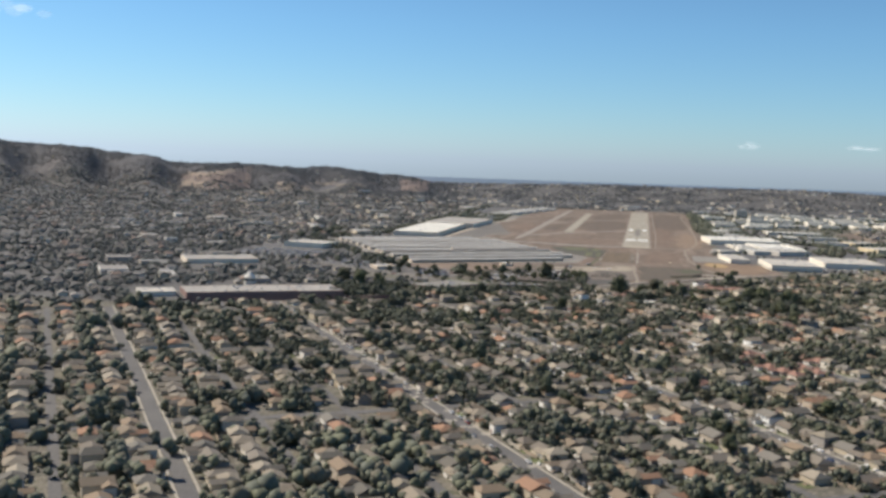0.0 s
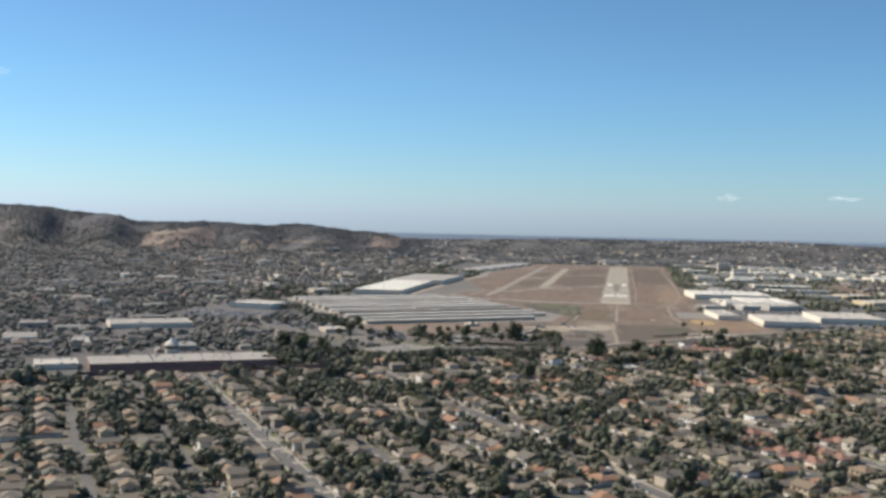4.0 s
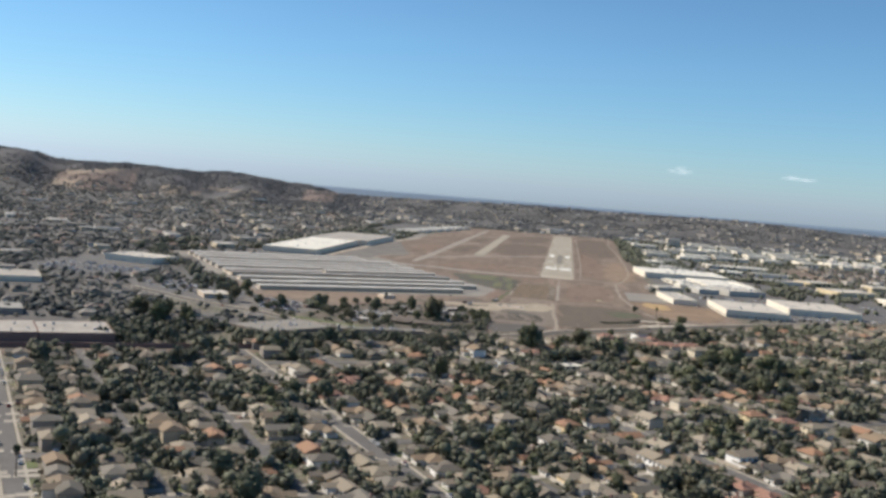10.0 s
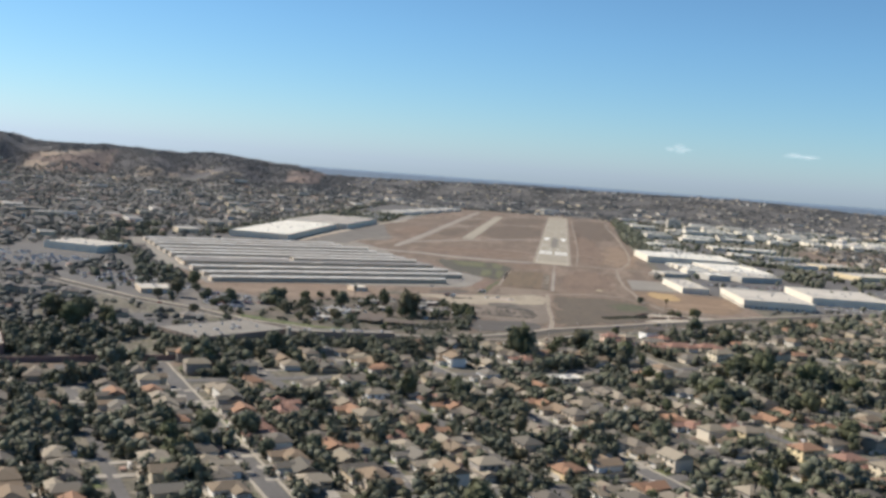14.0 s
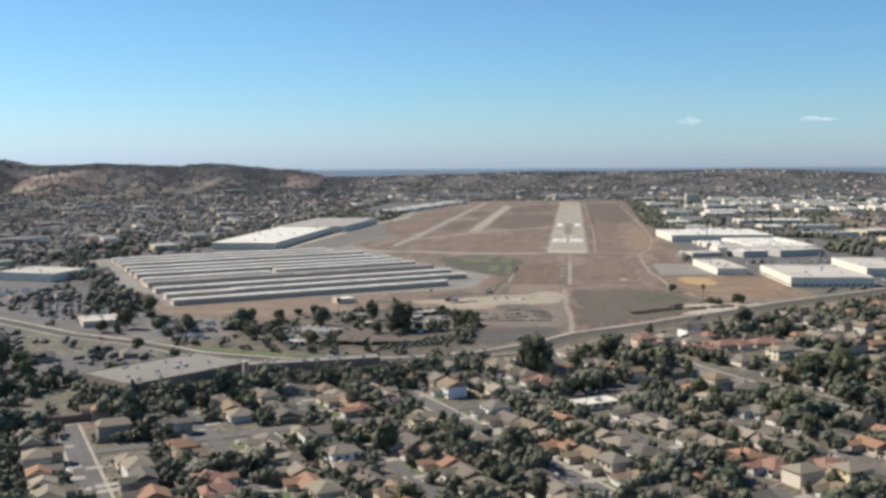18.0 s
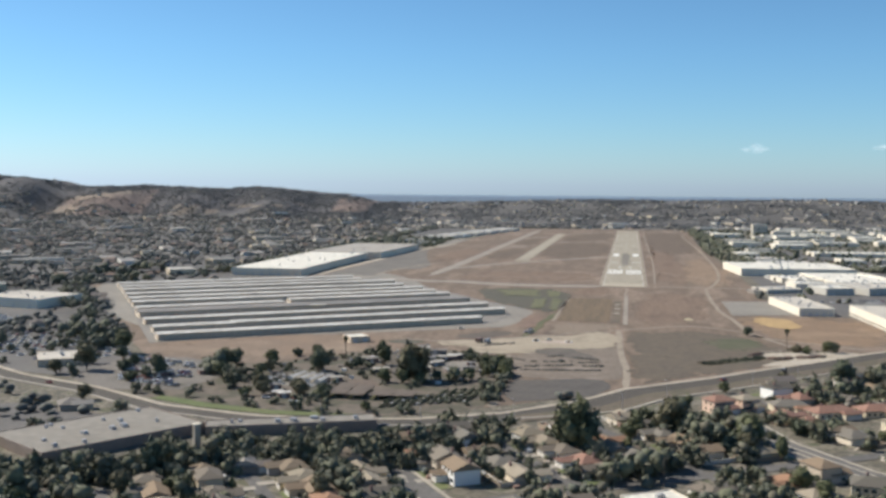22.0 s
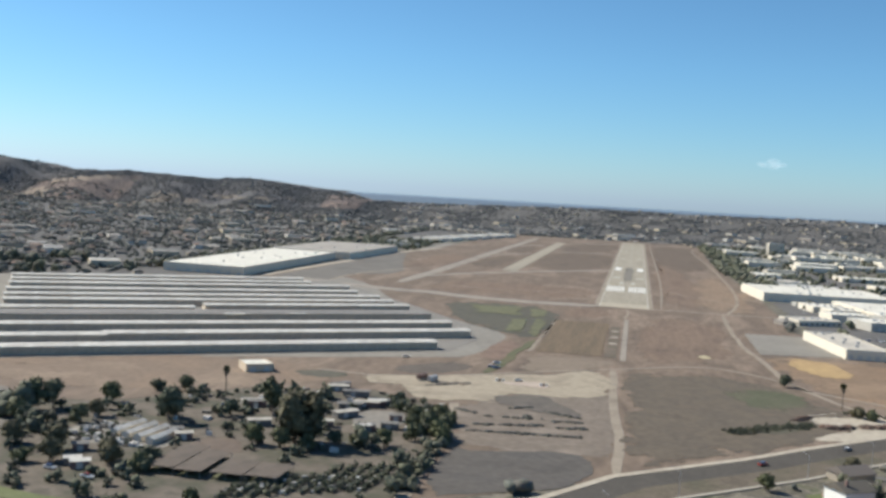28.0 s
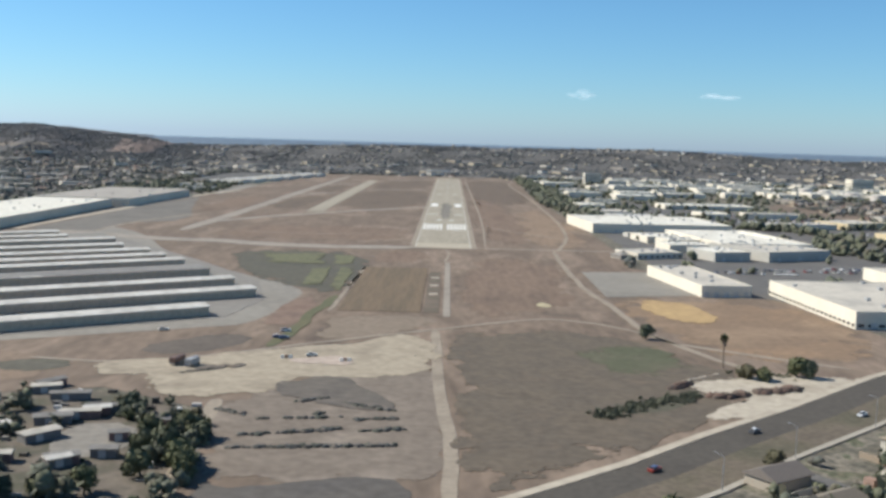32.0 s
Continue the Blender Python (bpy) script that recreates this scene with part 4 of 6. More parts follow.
# ---- roads ----
MAIN = [(-430, -560), (-330, -627), (-272, -652), (-218, -686), (-167, -699), (-129, -699), (-87, -690), (-48, -668), (-6, -636), (16, -600), (64, -556), (92, -526), (129, -490), (176, -440), (300, -330), (520, -150)]
ROAD = material("main_road_asphalt", [(0.066, 0.058, 0.05), (0.084, 0.074, 0.063), (0.072, 0.064, 0.055)], 0.03, 0.9, 0.5, amount=0.15)
sheet("main_road", strip(MAIN[7:], 26), 0.3, ROAD, "wide dark asphalt road between pale kerbs", "road")
sheet("main_road", strip(MAIN[:8], 11), 0.3, ROAD, "dark asphalt road past the nursery", "road")
half = len(MAIN) - 7
VERGE_EARTH = material("dry_verge", [(0.105, 0.086, 0.066), (0.135, 0.11, 0.084), (0.115, 0.098, 0.07), (0.09, 0.083, 0.058)], 0.05, 0.95, 0.5, amount=0.2)
sheet("verge", strip(MAIN[7:], 1)[:half] + strip(MAIN[7:], 27)[:half][::-1], 0.34, VERGE_EARTH, "dry weedy verge on the town side of the road", "verge")
kerbs = strip(MAIN[:8], 13)[:8] + strip(MAIN[7:], 29)[1 : len(MAIN) - 7] + strip(MAIN[7:], 29)[len(MAIN) - 7 : -1] + strip(MAIN[:8], 13)[8:]
sheet("kerb", strip(kerbs[len(MAIN) :][::-1][:8], 3.0), 0.45, PALE, "pale concrete path on the nursery side", "kerb")
sheet("kerb", strip(kerbs[len(MAIN) :][::-1][7:], 3.2), 0.46, PALE, "broad pale concrete kerb along the main road", "kerb")
sheet("kerb", strip(kerbs[: len(MAIN)], 2), 0.45, CONCRETE, "narrow pale kerb on the town side", "kerb")
sheet("verge", strip([(-228, -662), (-196, -676), (-160, -684), (-119, -683)], 8), 0.3, LAWN, "green grass verge beside the concrete path", "verge")
STREETS = [-799 + 53.7 * k for k in range(-18, 33)]
CROSS = [-863 + 206 * k for k in range(-5, 3)]


COMPOUND = [(-300, -560), (-215, -566), (-165, -502), (-110, -480), (-75, -500), (-60, -560), (-58, -650), (-90, -675), (-130, -688), (-170, -680), (-220, -668), (-290, -630)]
STOCK_ROWS = [(-116, -670), (-112, -646), (-90, -628), (-66, -622), (-64, -640), (-80, -660)]
GOODS = [(-115, -669), (-119, -648), (-92, -637), (-88, -656)]
SHADE = [(-147, -650), (-147, -612), (-122, -624), (-96, -625), (-95, -648)]
OPEN_YARDS = (GOODS, SHADE, [(-196, -606), (-193, -582), (-154, -588), (-152, -602), (-155, -621), (-189, -619)], [(-147, -594), (-131, -591), (-122, -617), (-148, -621)], [(-100, -557), (-80, -552), (-86, -519), (-106, -524)])
CUSTOMER_LOT = [(-304, -548), (-262, -546), (-232, -566), (-218, -598), (-226, -642), (-262, -650), (-296, -626)]
VERGE = [(-62, -700), (-20, -668), (16, -622), (60, -575), (84, -570), (58, -612), (52, -650), (10, -668), (-30, -700)]
CAR_LOT = [(-480, -500), (-330, -500), (-290, -560), (-290, -625), (-340, -610), (-430, -545)]
MALL = [(-470, -1015), (-300, -905), (-230, -856), (-165, -812), (-90, -725), (-170, -718), (-230, -705), (-300, -790), (-480, -930)]


SHOPS = [town(u, v) for u, v in ((-932, -606), (-712, -606), (-712, -470), (-932, -470))]
SCHOOL = [town(u, v) for u, v in ((-850, -275), (-735, -275), (-735, -170), (-850, -170))]
STORE_LOT = [(-600, -470), (-455, -495), (-470, -400), (-484, -270), (-560, -250), (-600, -300)]


def free_of(x, y):
    """Where houses and trees may stand: off the airfield, roads, commercial blocks and yards."""
    ok = ~inside(x, y, AIRFIELD)
    ok &= ~inside(x, y, [(140, -400), (520, -160), (520, 900), (1100, 1000), (1100, 1550), (140, 1550)])
    ok &= ~inside(x, y, [(-502, -20), (-330, -20), (-300, 1500), (-480, 1500)])
    ok &= ~inside(x, y, strip(MAIN, 42)) & ~inside(x, y, [(-570, -150), (-320, -520), (-365, -520), (-600, -150)])
    ok &= ~inside(x, y, [(-335, -495), (-282, -575), (-200, -578), (-150, -490), (-200, -478)]) & ~inside(x, y, [(-72, -672), (12, -588), (24, -612), (-42, -672)])
    ok &= ~inside(x, y, STORE_LOT) & ~inside(x, y, COMPOUND) & ~inside(x, y, CAR_LOT) & ~inside(x, y, MALL) & ~inside(x, y, SHOPS) & ~inside(x, y, SCHOOL)
    return ok


TOWNSIDE = [(-1100, -1480), (-455, -1010), (-296, -895), (-225, -845), (-140, -790), (-70, -712), (10, -640), (105, -545), (185, -470), (330, -330), (560, -140), (1500, 500), (1500, -2400), (-1100, -2400)]


def in_town(x, y):
    return inside(x, y, TOWNSIDE)


def clip_line(a, b, steps=60):
    """The stretches of a straight line that run through the housing."""
    runs, run = [], []
    for k in range(steps + 1):
        p = (a[0] + (b[0] - a[0]) * k / steps, a[1] + (b[1] - a[1]) * k / steps)
        if in_town(*p) and -1900 < p[1]:
            run.append(p)
        elif run:
            runs.append(run)
            run = []
    return [r for r in runs + [run] if len(r) > 1]


for i, u in enumerate(STREETS):
    major = i % 3 == 0
    for run in clip_line(town(u, -1900), town(u, -100), 120):
        st = sheet("street", strip([run[0], run[-1]], 8.0 if major else 5.5), 0.2, ASPHALT, "grey residential street with pale pavements" if major else "narrow grey residential lane under trees", "street")
        for side in (-1, 1) if major else ():
            o = Vector(town(side * 5.1, 0))
            sheet("pavement", strip([(run[0][0] + o.x, run[0][1] + o.y), (run[-1][0] + o.x, run[-1][1] + o.y)], 1.3), 0.32, CONCRETE, "", "", parent=st)
for v in CROSS:
    for run in clip_line(town(-2000, v), town(900, v), 160):
        sheet("street", strip([run[0], run[-1]], 7.5), 0.24, ASPHALT, "grey residential cross street", "street")


CURVE = [(53, -606), (60, -650), (73, -696), (97, -738), (124, -764), (160, -800), (190, -838)]
cs = sheet("street", strip(CURVE, 8), 0.27, ASPHALT, "curving grey residential street with pale pavements", "street")
for side in (-1, 1):
    sheet("pavement", strip([(x + side * 4.4, y + side * 3.0) for x, y in CURVE], 1.4), 0.36, CONCRETE, "", "", parent=cs)


# ---- houses ----
def house_variant(k):
    """A single-storey house with a cross wing or a garage; some have two storeys."""
    rnd = random.Random(40 + k)
    w, d, tall = rnd.uniform(11, 13.6), rnd.uniform(8.2, 10.5), 2.9 if k % 5 else 5.6
    ww, wd = rnd.uniform(5.5, 7), rnd.uniform(4, 6)
    side = rnd.choice((0, w - ww))
    hip = rnd.choice((0.0, 0.0, 1.0, 0.9))
    clay = k == 3
    h = thing("house", "", "house", "houses of the suburb")
    roof = CLAY if clay else SHINGLE
    wall = Build().box(-w / 2, -d / 2, 0, w / 2, d / 2, tall)
    x0 = -w / 2 + side
    if hip == 0:
        for sx in (-w / 2, w / 2 - 0.2):
            wall.solid([(sx, -d / 2, tall), (sx + 0.2, -d / 2, tall), (sx + 0.2, d / 2, tall), (sx, d / 2, tall)], [(sx, -0.1, tall + d * 0.21), (sx + 0.2, -0.1, tall + d * 0.21), (sx + 0.2, 0.1, tall + d * 0.21), (sx, 0.1, tall + d * 0.21)])
    wall.box(x0, -d / 2 - wd, 0, x0 + ww, -d / 2, 2.8)
    wall.solid([(x0, -d / 2 - wd, 2.8), (x0 + ww, -d / 2 - wd, 2.8), (x0 + ww, -d / 2 - wd + 0.2, 2.8), (x0, -d / 2 - wd + 0.2, 2.8)], [(x0 + ww / 2 - 0.1, -d / 2 - wd, 2.8 + ww * 0.2), (x0 + ww / 2 + 0.1, -d / 2 - wd, 2.8 + ww * 0.2), (x0 + ww / 2 + 0.1, -d / 2 - wd + 0.2, 2.8 + ww * 0.2), (x0 + ww / 2 - 0.1, -d / 2 - wd + 0.2, 2.8 + ww * 0.2)])
    part("wall", wall, WALLS, h)
    tiles = Build().roof(-w / 2 - 0.6, -d / 2 - 0.6, w / 2 + 0.6, d / 2 + 0.6, tall + 0.15, d * 0.24, hip)
    tiles.roof(x0 - 0.5, -d / 2 - wd - 0.5, x0 + ww + 0.5, 0, 2.92, ww * 0.23, 0.0)
    part("roof", tiles, roof, h)
    gate = part("garage_door", Build().box(x0 + 0.6, -d / 2 - wd - 0.08, 0.05, x0 + ww - 0.6, -d / 2 - wd, 2.3), DOOR, h)
    part("pane_strip", Build().box(x0 + 0.9, -d / 2 - wd - 0.11, 1.75, x0 + ww - 0.9, -d / 2 - wd - 0.08, 2.1), GLASS, gate)
    free0, free1 = (x0 + ww + 0.8, w / 2 - 0.8) if side == 0 else (-w / 2 + 0.8, x0 - 0.8)
    part("door", Build().box(free0, -d / 2 - 0.08, 0.1, free0 + 1.0, -d / 2, 2.15), BARK, h)
    for n in range(2):
        a = free0 + 1.6 + n * (free1 - free0 - 1.6) / 2
        part("window", Build().box(a, -d / 2 - 0.08, 1.0, a + 1.7, -d / 2, 2.2), GLASS, h)
    if tall > 4:
        for n in range(3):
            part("window", Build().box(-w / 3 + n * w / 3.4, -d / 2 - 0.08, 3.7, -w / 3 + n * w / 3.4 + 1.5, -d / 2, 4.9), GLASS, h)
    if k % 3 == 0:
        part("chimney", Build().box(w / 4, d / 6, tall, w / 4 + 0.9, d / 6 + 0.8, tall + d * 0.24 + 1.0), BRICKISH, h)
    tagged(h, ("two-storey" if tall > 4 else "single-storey") + (" stucco house with orange clay tile roof" if clay else " stucco house with hipped shingle roof and garage" if hip else " stucco house with gabled shingle roof and garage"))
    return h


def house_lots():
    """Lots along both sides of every street, in the streets' own frame: place and turn of each house."""
    rnd = random.Random(11)
    out = []
    for u in STREETS:
        for side in (-1, 1):
            v = -1900.0
            while v < 300:
                v += rnd.uniform(14.2, 17)
                if min(abs(v - c) for c in CROSS) < 10.5:
                    continue
                hu = u + side * rnd.uniform(15.5, 18)
                x, y = town(hu, v)
                if y < -1820 or not in_town(x, y) or not free_of(x, y):
                    continue
                turn = math.degrees(G) + (90 if side > 0 else -90) + 180 + rnd.uniform(-4, 4) + rnd.choice((0, 0, 0, 0, 90, -90))
                out.append((x, y, turn, rnd.random(), side, v, u))
    return out


VILLA_PLOTS = ((132, -926), (148, -936), (164, -944), (110, -902), (30, -958), (10, -948), (170, -870), (178, -800), (20, -796), (55, -635), (70, -629), (86, -626), (105, -636), (127, -628), (131, -663), (92, -770))
LOTS = [q for q in house_lots() if not inside(q[0], q[1], strip(MAIN[6:14], 66)) and all(math.hypot(q[0] - a, q[1] - c) > 17 for a, c in VILLA_PLOTS) and not inside(q[0], q[1], strip(CURVE, 27)) and not any(inside(q[0], q[1], z) for z in (GARDEN_EDGE, [(4, -815), (36, -800), (30, -782), (0, -795)]))]


def nearness(x, y):
    """How close a place lies to the strip of ground that is overflown and looked at."""
    return abs(x + 15 + 0.09 * (y + 700)) * 0.9 + max(0, -1250 - y) * 1.2 + max(0, y + 560) * 0.5


LOTS.sort(key=lambda q: nearness(q[0], q[1]))
variants = [house_variant(k) for k in range(10)]
NEAR_HOUSES = 325
CLAY_SPOTS = ((58, -636), (106, -632), (132, -609), (150, -690), (155, -901), (184, -936), (199, -940), (184, -880), (134, -664), (119, -636), (146, -653), (-196, -913), (-138, -928), (-145, -1003), (130, -896), (-230, -940), (118, -1105), (138, -1135))
for i, (x, y, turn, r, side, v, u) in enumerate(LOTS[:NEAR_HOUSES]):
    m = pose(x, y, 0.05, rz=turn)
    k = i if i < 10 else [0, 1, 2, 4, 5, 6, 7, 8, 9][int(r * 8.999)]
    if i >= 10 and (r < 0.03 or any(math.hypot(x - a, y - c) < 38 for a, c in CLAY_SPOTS)):
        k = 3
    if i < 10:
        variants[k].matrix_basis = m
    else:
        copy_thing(variants[k], m)


CREAM = material("cream_stucco", [(0.62, 0.54, 0.4), (0.68, 0.6, 0.46)], 0.3, 0.85, 2, amount=0.1)
PINK = material("pink_stucco", [(0.6, 0.42, 0.32), (0.66, 0.48, 0.37)], 0.3, 0.85, 2, amount=0.1)


def villa(x, y, rz, w, d, tall, wall_mat, roof_mat, label):
    """A larger house of two blocks under hipped roofs, with windows on two sides."""
    h = thing("house", label, "house", "large houses of the suburb", at=pose(x, y, 0.05, rz=rz))
    part("wall", Build().box(0, 0, 0, w, d, tall), wall_mat, h)
    part("wing", Build().box(w * 0.55, -4, 0, w, 0, 2.9), wall_mat, h)
    part("roof", Build().roof(-0.6, -0.6, w + 0.6, d + 0.6, tall + 0.15, d * 0.22, 0.9), roof_mat, h)
    part("wing_roof", Build().roof(w * 0.55 - 0.5, -4.5, w + 0.5, 0.4, 3.05, 1.3, 0.3), roof_mat, h)
    part("garage_door", Build().box(w * 0.6, -4.08, 0.05, w - 0.7, -4, 2.3), DOOR, h)
    for z in (1.0, 3.8) if tall > 4 else (1.0,):
        for k in range(3):
            a = w * (0.08 + 0.16 * k)
            part("window", Build().box(a, -0.08, z, a + 1.5, 0, z + 1.2), GLASS, h)
        for k in range(2):
            a = d * (0.2 + 0.4 * k)
            part("window", Build().box(-0.08, a, z, 0, a + 1.4, z + 1.2), GLASS, h)
    part("chimney", Build().box(w * 0.3, d * 0.6, tall, w * 0.3 + 0.9, d * 0.6 + 0.8, tall + d * 0.22 + 0.9), BRICKISH, h)


YELLOW_STUCCO = material("yellow_stucco", [(0.74, 0.6, 0.36), (0.78, 0.66, 0.43)], 0.3, 0.85, 3, amount=0.08)
VILLAS = (
    (48, -642, 30, 12, 10, 5.8, PINK, CLAY, "two-storey pink stucco house with clay tile roof"),
    (62, -634, 30, 10, 9, 5.6, PINK, SHINGLE, "two-storey pinkish house beside the main road"),
    (77, -633, 8, 17, 11, 3.2, CREAM, SHINGLE, "long low cream house with brown hipped roof"),
    (95, -646, 28, 22, 11, 3.2, CREAM, CLAY, "long low house with orange clay tile roof"),
    (118, -636, 20, 18, 11, 3.2, CREAM, CLAY, "low cream house with bright clay tile roof"),
    (124, -674, 30, 18, 11, 5.6, CREAM, SHINGLE, "two-storey yellow-cream house under brown roof"),
    (126, -932, 32, 13, 10, 5.6, YELLOW_STUCCO, SHINGLE, "two-storey yellow stucco house with brown roof"),
    (142, -944, 32, 13, 10, 5.6, YELLOW_STUCCO, CLAY, "two-storey yellow stucco house with clay tile roof"),
    (158, -950, 32, 13, 10, 5.6, CREAM, SHINGLE, "two-storey cream stucco house with brown roof"),
    (104, -908, 32, 12, 10, 5.4, YELLOW_STUCCO, SHINGLE, "two-storey pale yellow house with grey-brown roof"),
    (24, -964, 32, 14, 10, 3.1, YELLOW_STUCCO, SHINGLE, "low yellow stucco house by the street"),
    (4, -954, 32, 12, 10, 5.4, CREAM, SHINGLE, "two-storey pale house by the street"),
    (164, -876, 32, 13, 10, 5.6, CREAM, CLAY, "two-storey cream house with clay tile roof"),
    (172, -806, 32, 13, 10, 5.6, YELLOW_STUCCO, SHINGLE, "two-storey yellow-cream house among trees"),
    (84, -776, -10, 16, 11, 5.8, CREAM, SHINGLE, "two-storey cream house by the curving street"),
)
for row in VILLAS:
    villa(*row)


def joined_houses(name, places, label, tiles=None):
    """Many far houses as one mesh: walls and hipped or gabled roofs, each roof and wall an island of its own."""
    b = Build()
    rnd = random.Random(3)
    for x, y, turn in places:
        w, d, t = rnd.uniform(9, 13.8), rnd.uniform(8, 10.5), rnd.choice((2.9, 2.9, 2.9, 5.4))
        z0 = float(height(x, y)) - 0.3
        c, s = math.cos(radians(turn)), math.sin(radians(turn))
        start = len(b.v)
        b.box(-w / 2, -d / 2, 0, w / 2, d / 2, t + 0.3)
        b.roof(-w / 2 - 0.6, -d / 2 - 0.6, w / 2 + 0.6, d / 2 + 0.6, t + 0.5, d * 0.24, rnd.choice((0, 0.5, 1.0)), mat=1)
        if rnd.random() < 0.5:
            g = rnd.choice((-1, 1)) * w / 3
            b.roof(g - 3.4, -d / 2 - 5, g + 3.4, 0, t + 0.3, 1.5, 0.0, mat=1)
            b.box(g - 2.9, -d / 2 - 4.6, 0, g + 2.9, -d / 2, t + 0.1)
        for n in range(start, len(b.v)):
            px, py, pz = b.v[n]
            b.v[n] = (x + c * px - s * py, y + s * px + c * py, z0 + pz)
    return tagged(new(name, b.mesh(name, WALLS_FAR, tiles or SHINGLE_FAR)), label, "houses", kind="stuff")


joined_houses("suburb_houses", [q[:3] for q in LOTS[NEAR_HOUSES:]], "many low stucco houses with shingle roofs along streets", SHINGLE_NEAR)
rnd = random.Random(21)
far_places = []
for _ in range(30000):
    x, y = rnd.uniform(-2900, 2300), rnd.uniform(-1250, 2950)
    if abs(x) > (y + 1924) * 0.78 + 60 or in_town(x, y) or rnd.random() > 0.62:
        continue
    far = math.hypot(x, y + 1924)
    if x < -800 and far > 3900 and rnd.random() < 0.9:
        continue
    far_places.append((x, y))
keep = free_of(*np.array(far_places).T)
far_places = [(x, y, math.degrees(G) + rnd.choice((0, 90)) + rnd.uniform(-4, 4)) for (x, y), k in zip(far_places, keep) if k][:5200]
# Greyer roof colours imitate haze on the farthest houses.
SHINGLE_COAST_HAZE = material("hazed_coastal_shingles", [(0.15, 0.145, 0.14), (0.19, 0.18, 0.175), (0.13, 0.128, 0.125), (0.24, 0.23, 0.22), (0.17, 0.15, 0.14)], 0.5, 0.9, 2.5, pick="island", amount=0.1)
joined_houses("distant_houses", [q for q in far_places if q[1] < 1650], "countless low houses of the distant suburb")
joined_houses("coastal_houses", [q for q in far_places if q[1] >= 1650][::3], "small far houses below the coastal ridge", SHINGLE_COAST_HAZE)
b = Build()
rnd = random.Random(58)
FLAT_PLACES = []
for _ in range(900):
    x, y = rnd.uniform(-1700, 1500), rnd.uniform(-1150, 2300)
    if abs(x) > (y + 1924) * 0.5 + 60 or in_town(x, y) or not free_of(x, y) or x < -750 and math.hypot(x, y + 1924) > 3700 or len(FLAT_PLACES) > 210:
        continue
    w, d, t, turn = rnd.uniform(18, 60), rnd.uniform(14, 34), rnd.uniform(4, 7.5), G + rnd.choice((0, math.pi / 2))
    z0 = float(height(x, y)) - 0.3
    c, s_ = math.cos(turn), math.sin(turn)
    if not all(free_of(x + c * px - s_ * py, y + s_ * px + c * py) for px, py in ((w, 0), (w, d), (0, d))):
        continue
    FLAT_PLACES.append((x, y))
    start = len(b.v)
    b.box(0, 0, 0, w, d, t)
    b.box(0.4, 0.4, t, w - 0.4, d - 0.4, t + 0.15, 1)
    for n in range(start, len(b.v)):
        px, py, pz = b.v[n]
        b.v[n] = (x + c * px - s_ * py, y + s_ * px + c * py, z0 + pz)
FLAT_FAR = material("far_flat_roof", [(0.22, 0.21, 0.2), (0.28, 0.265, 0.245), (0.19, 0.185, 0.175), (0.38, 0.36, 0.33), (0.25, 0.23, 0.21)], 0.5, 0.9, 0.4, pick="island", amount=0.1)
tagged(new("flat_blocks", b.mesh("flat_blocks", WALLS_FAR, FLAT_FAR)), "low flat-roofed schools and shops in the suburb", "buildings", kind="stuff")

# driveways and back paths of the near lots
b = Build()
for x, y, turn, r, side, v, u in LOTS[:900]:
    c, s = math.cos(radians(turn)), math.sin(radians(turn))
    ox = -4.5 if r < 0.5 else 4.5
    pts = [(ox - 2.2, -16), (ox + 2.2, -16), (ox + 2.2, -6), (ox - 2.2, -6)]
    pts = [(x + c * px - s * py, y + s * px + c * py) for px, py in pts]
    b.solid([(*p, 0.0) for p in pts], [(*p, 0.28) for p in pts], bottom=False)
tagged(new("driveways", b.mesh("driveways", DRIVE)), "pale concrete driveways before the houses", "driveway", kind="stuff")
b = Build()
for x, y, turn, r, side, v, u in LOTS[:900]:
    if (r * 37) % 1 < 0.45:
        c, s = math.cos(radians(turn)), math.sin(radians(turn))
        ox = 4 if r < 0.5 else -4
        pts = [(x + c * px - s * py, y + s * px + c * py) for px, py in [(ox - 4, -12), (ox + 4, -12), (ox + 4, -6.5), (ox - 4, -6.5)]]
        b.solid([(*p, 0.0) for p in pts], [(*p, 0.16) for p in pts], bottom=False)
tagged(new("front_lawns", b.mesh("front_lawns", LAWN)), "small green front lawns of the houses", "lawn", kind="stuff")


b = Build()
for x, y, turn, r, side, v, u in LOTS[:1500]:
    c, s = math.cos(radians(turn)), math.sin(radians(turn))
    for x0, y0, x1, y1 in ((-7.6, -6, -7.4, 11), (-7.6, 10.8, 7.6, 11)):
        low = [(x + c * px - s * py, y + s * px + c * py) for px, py in ((x0, y0), (x1, y0), (x1, y1), (x0, y1))]
        b.solid([(*p, 0.0) for p in low], [(*p, 1.8) for p in low], bottom=False)
FENCE = material("fence_boards", [(0.3, 0.24, 0.18), (0.42, 0.37, 0.3), (0.22, 0.18, 0.14), (0.5, 0.46, 0.4)], 0.5, 0.9, 3, pick="island")
tagged(new("garden_fences", b.mesh("garden_fences", FENCE)), "weathered board fences between the gardens", "fence", kind="stuff")

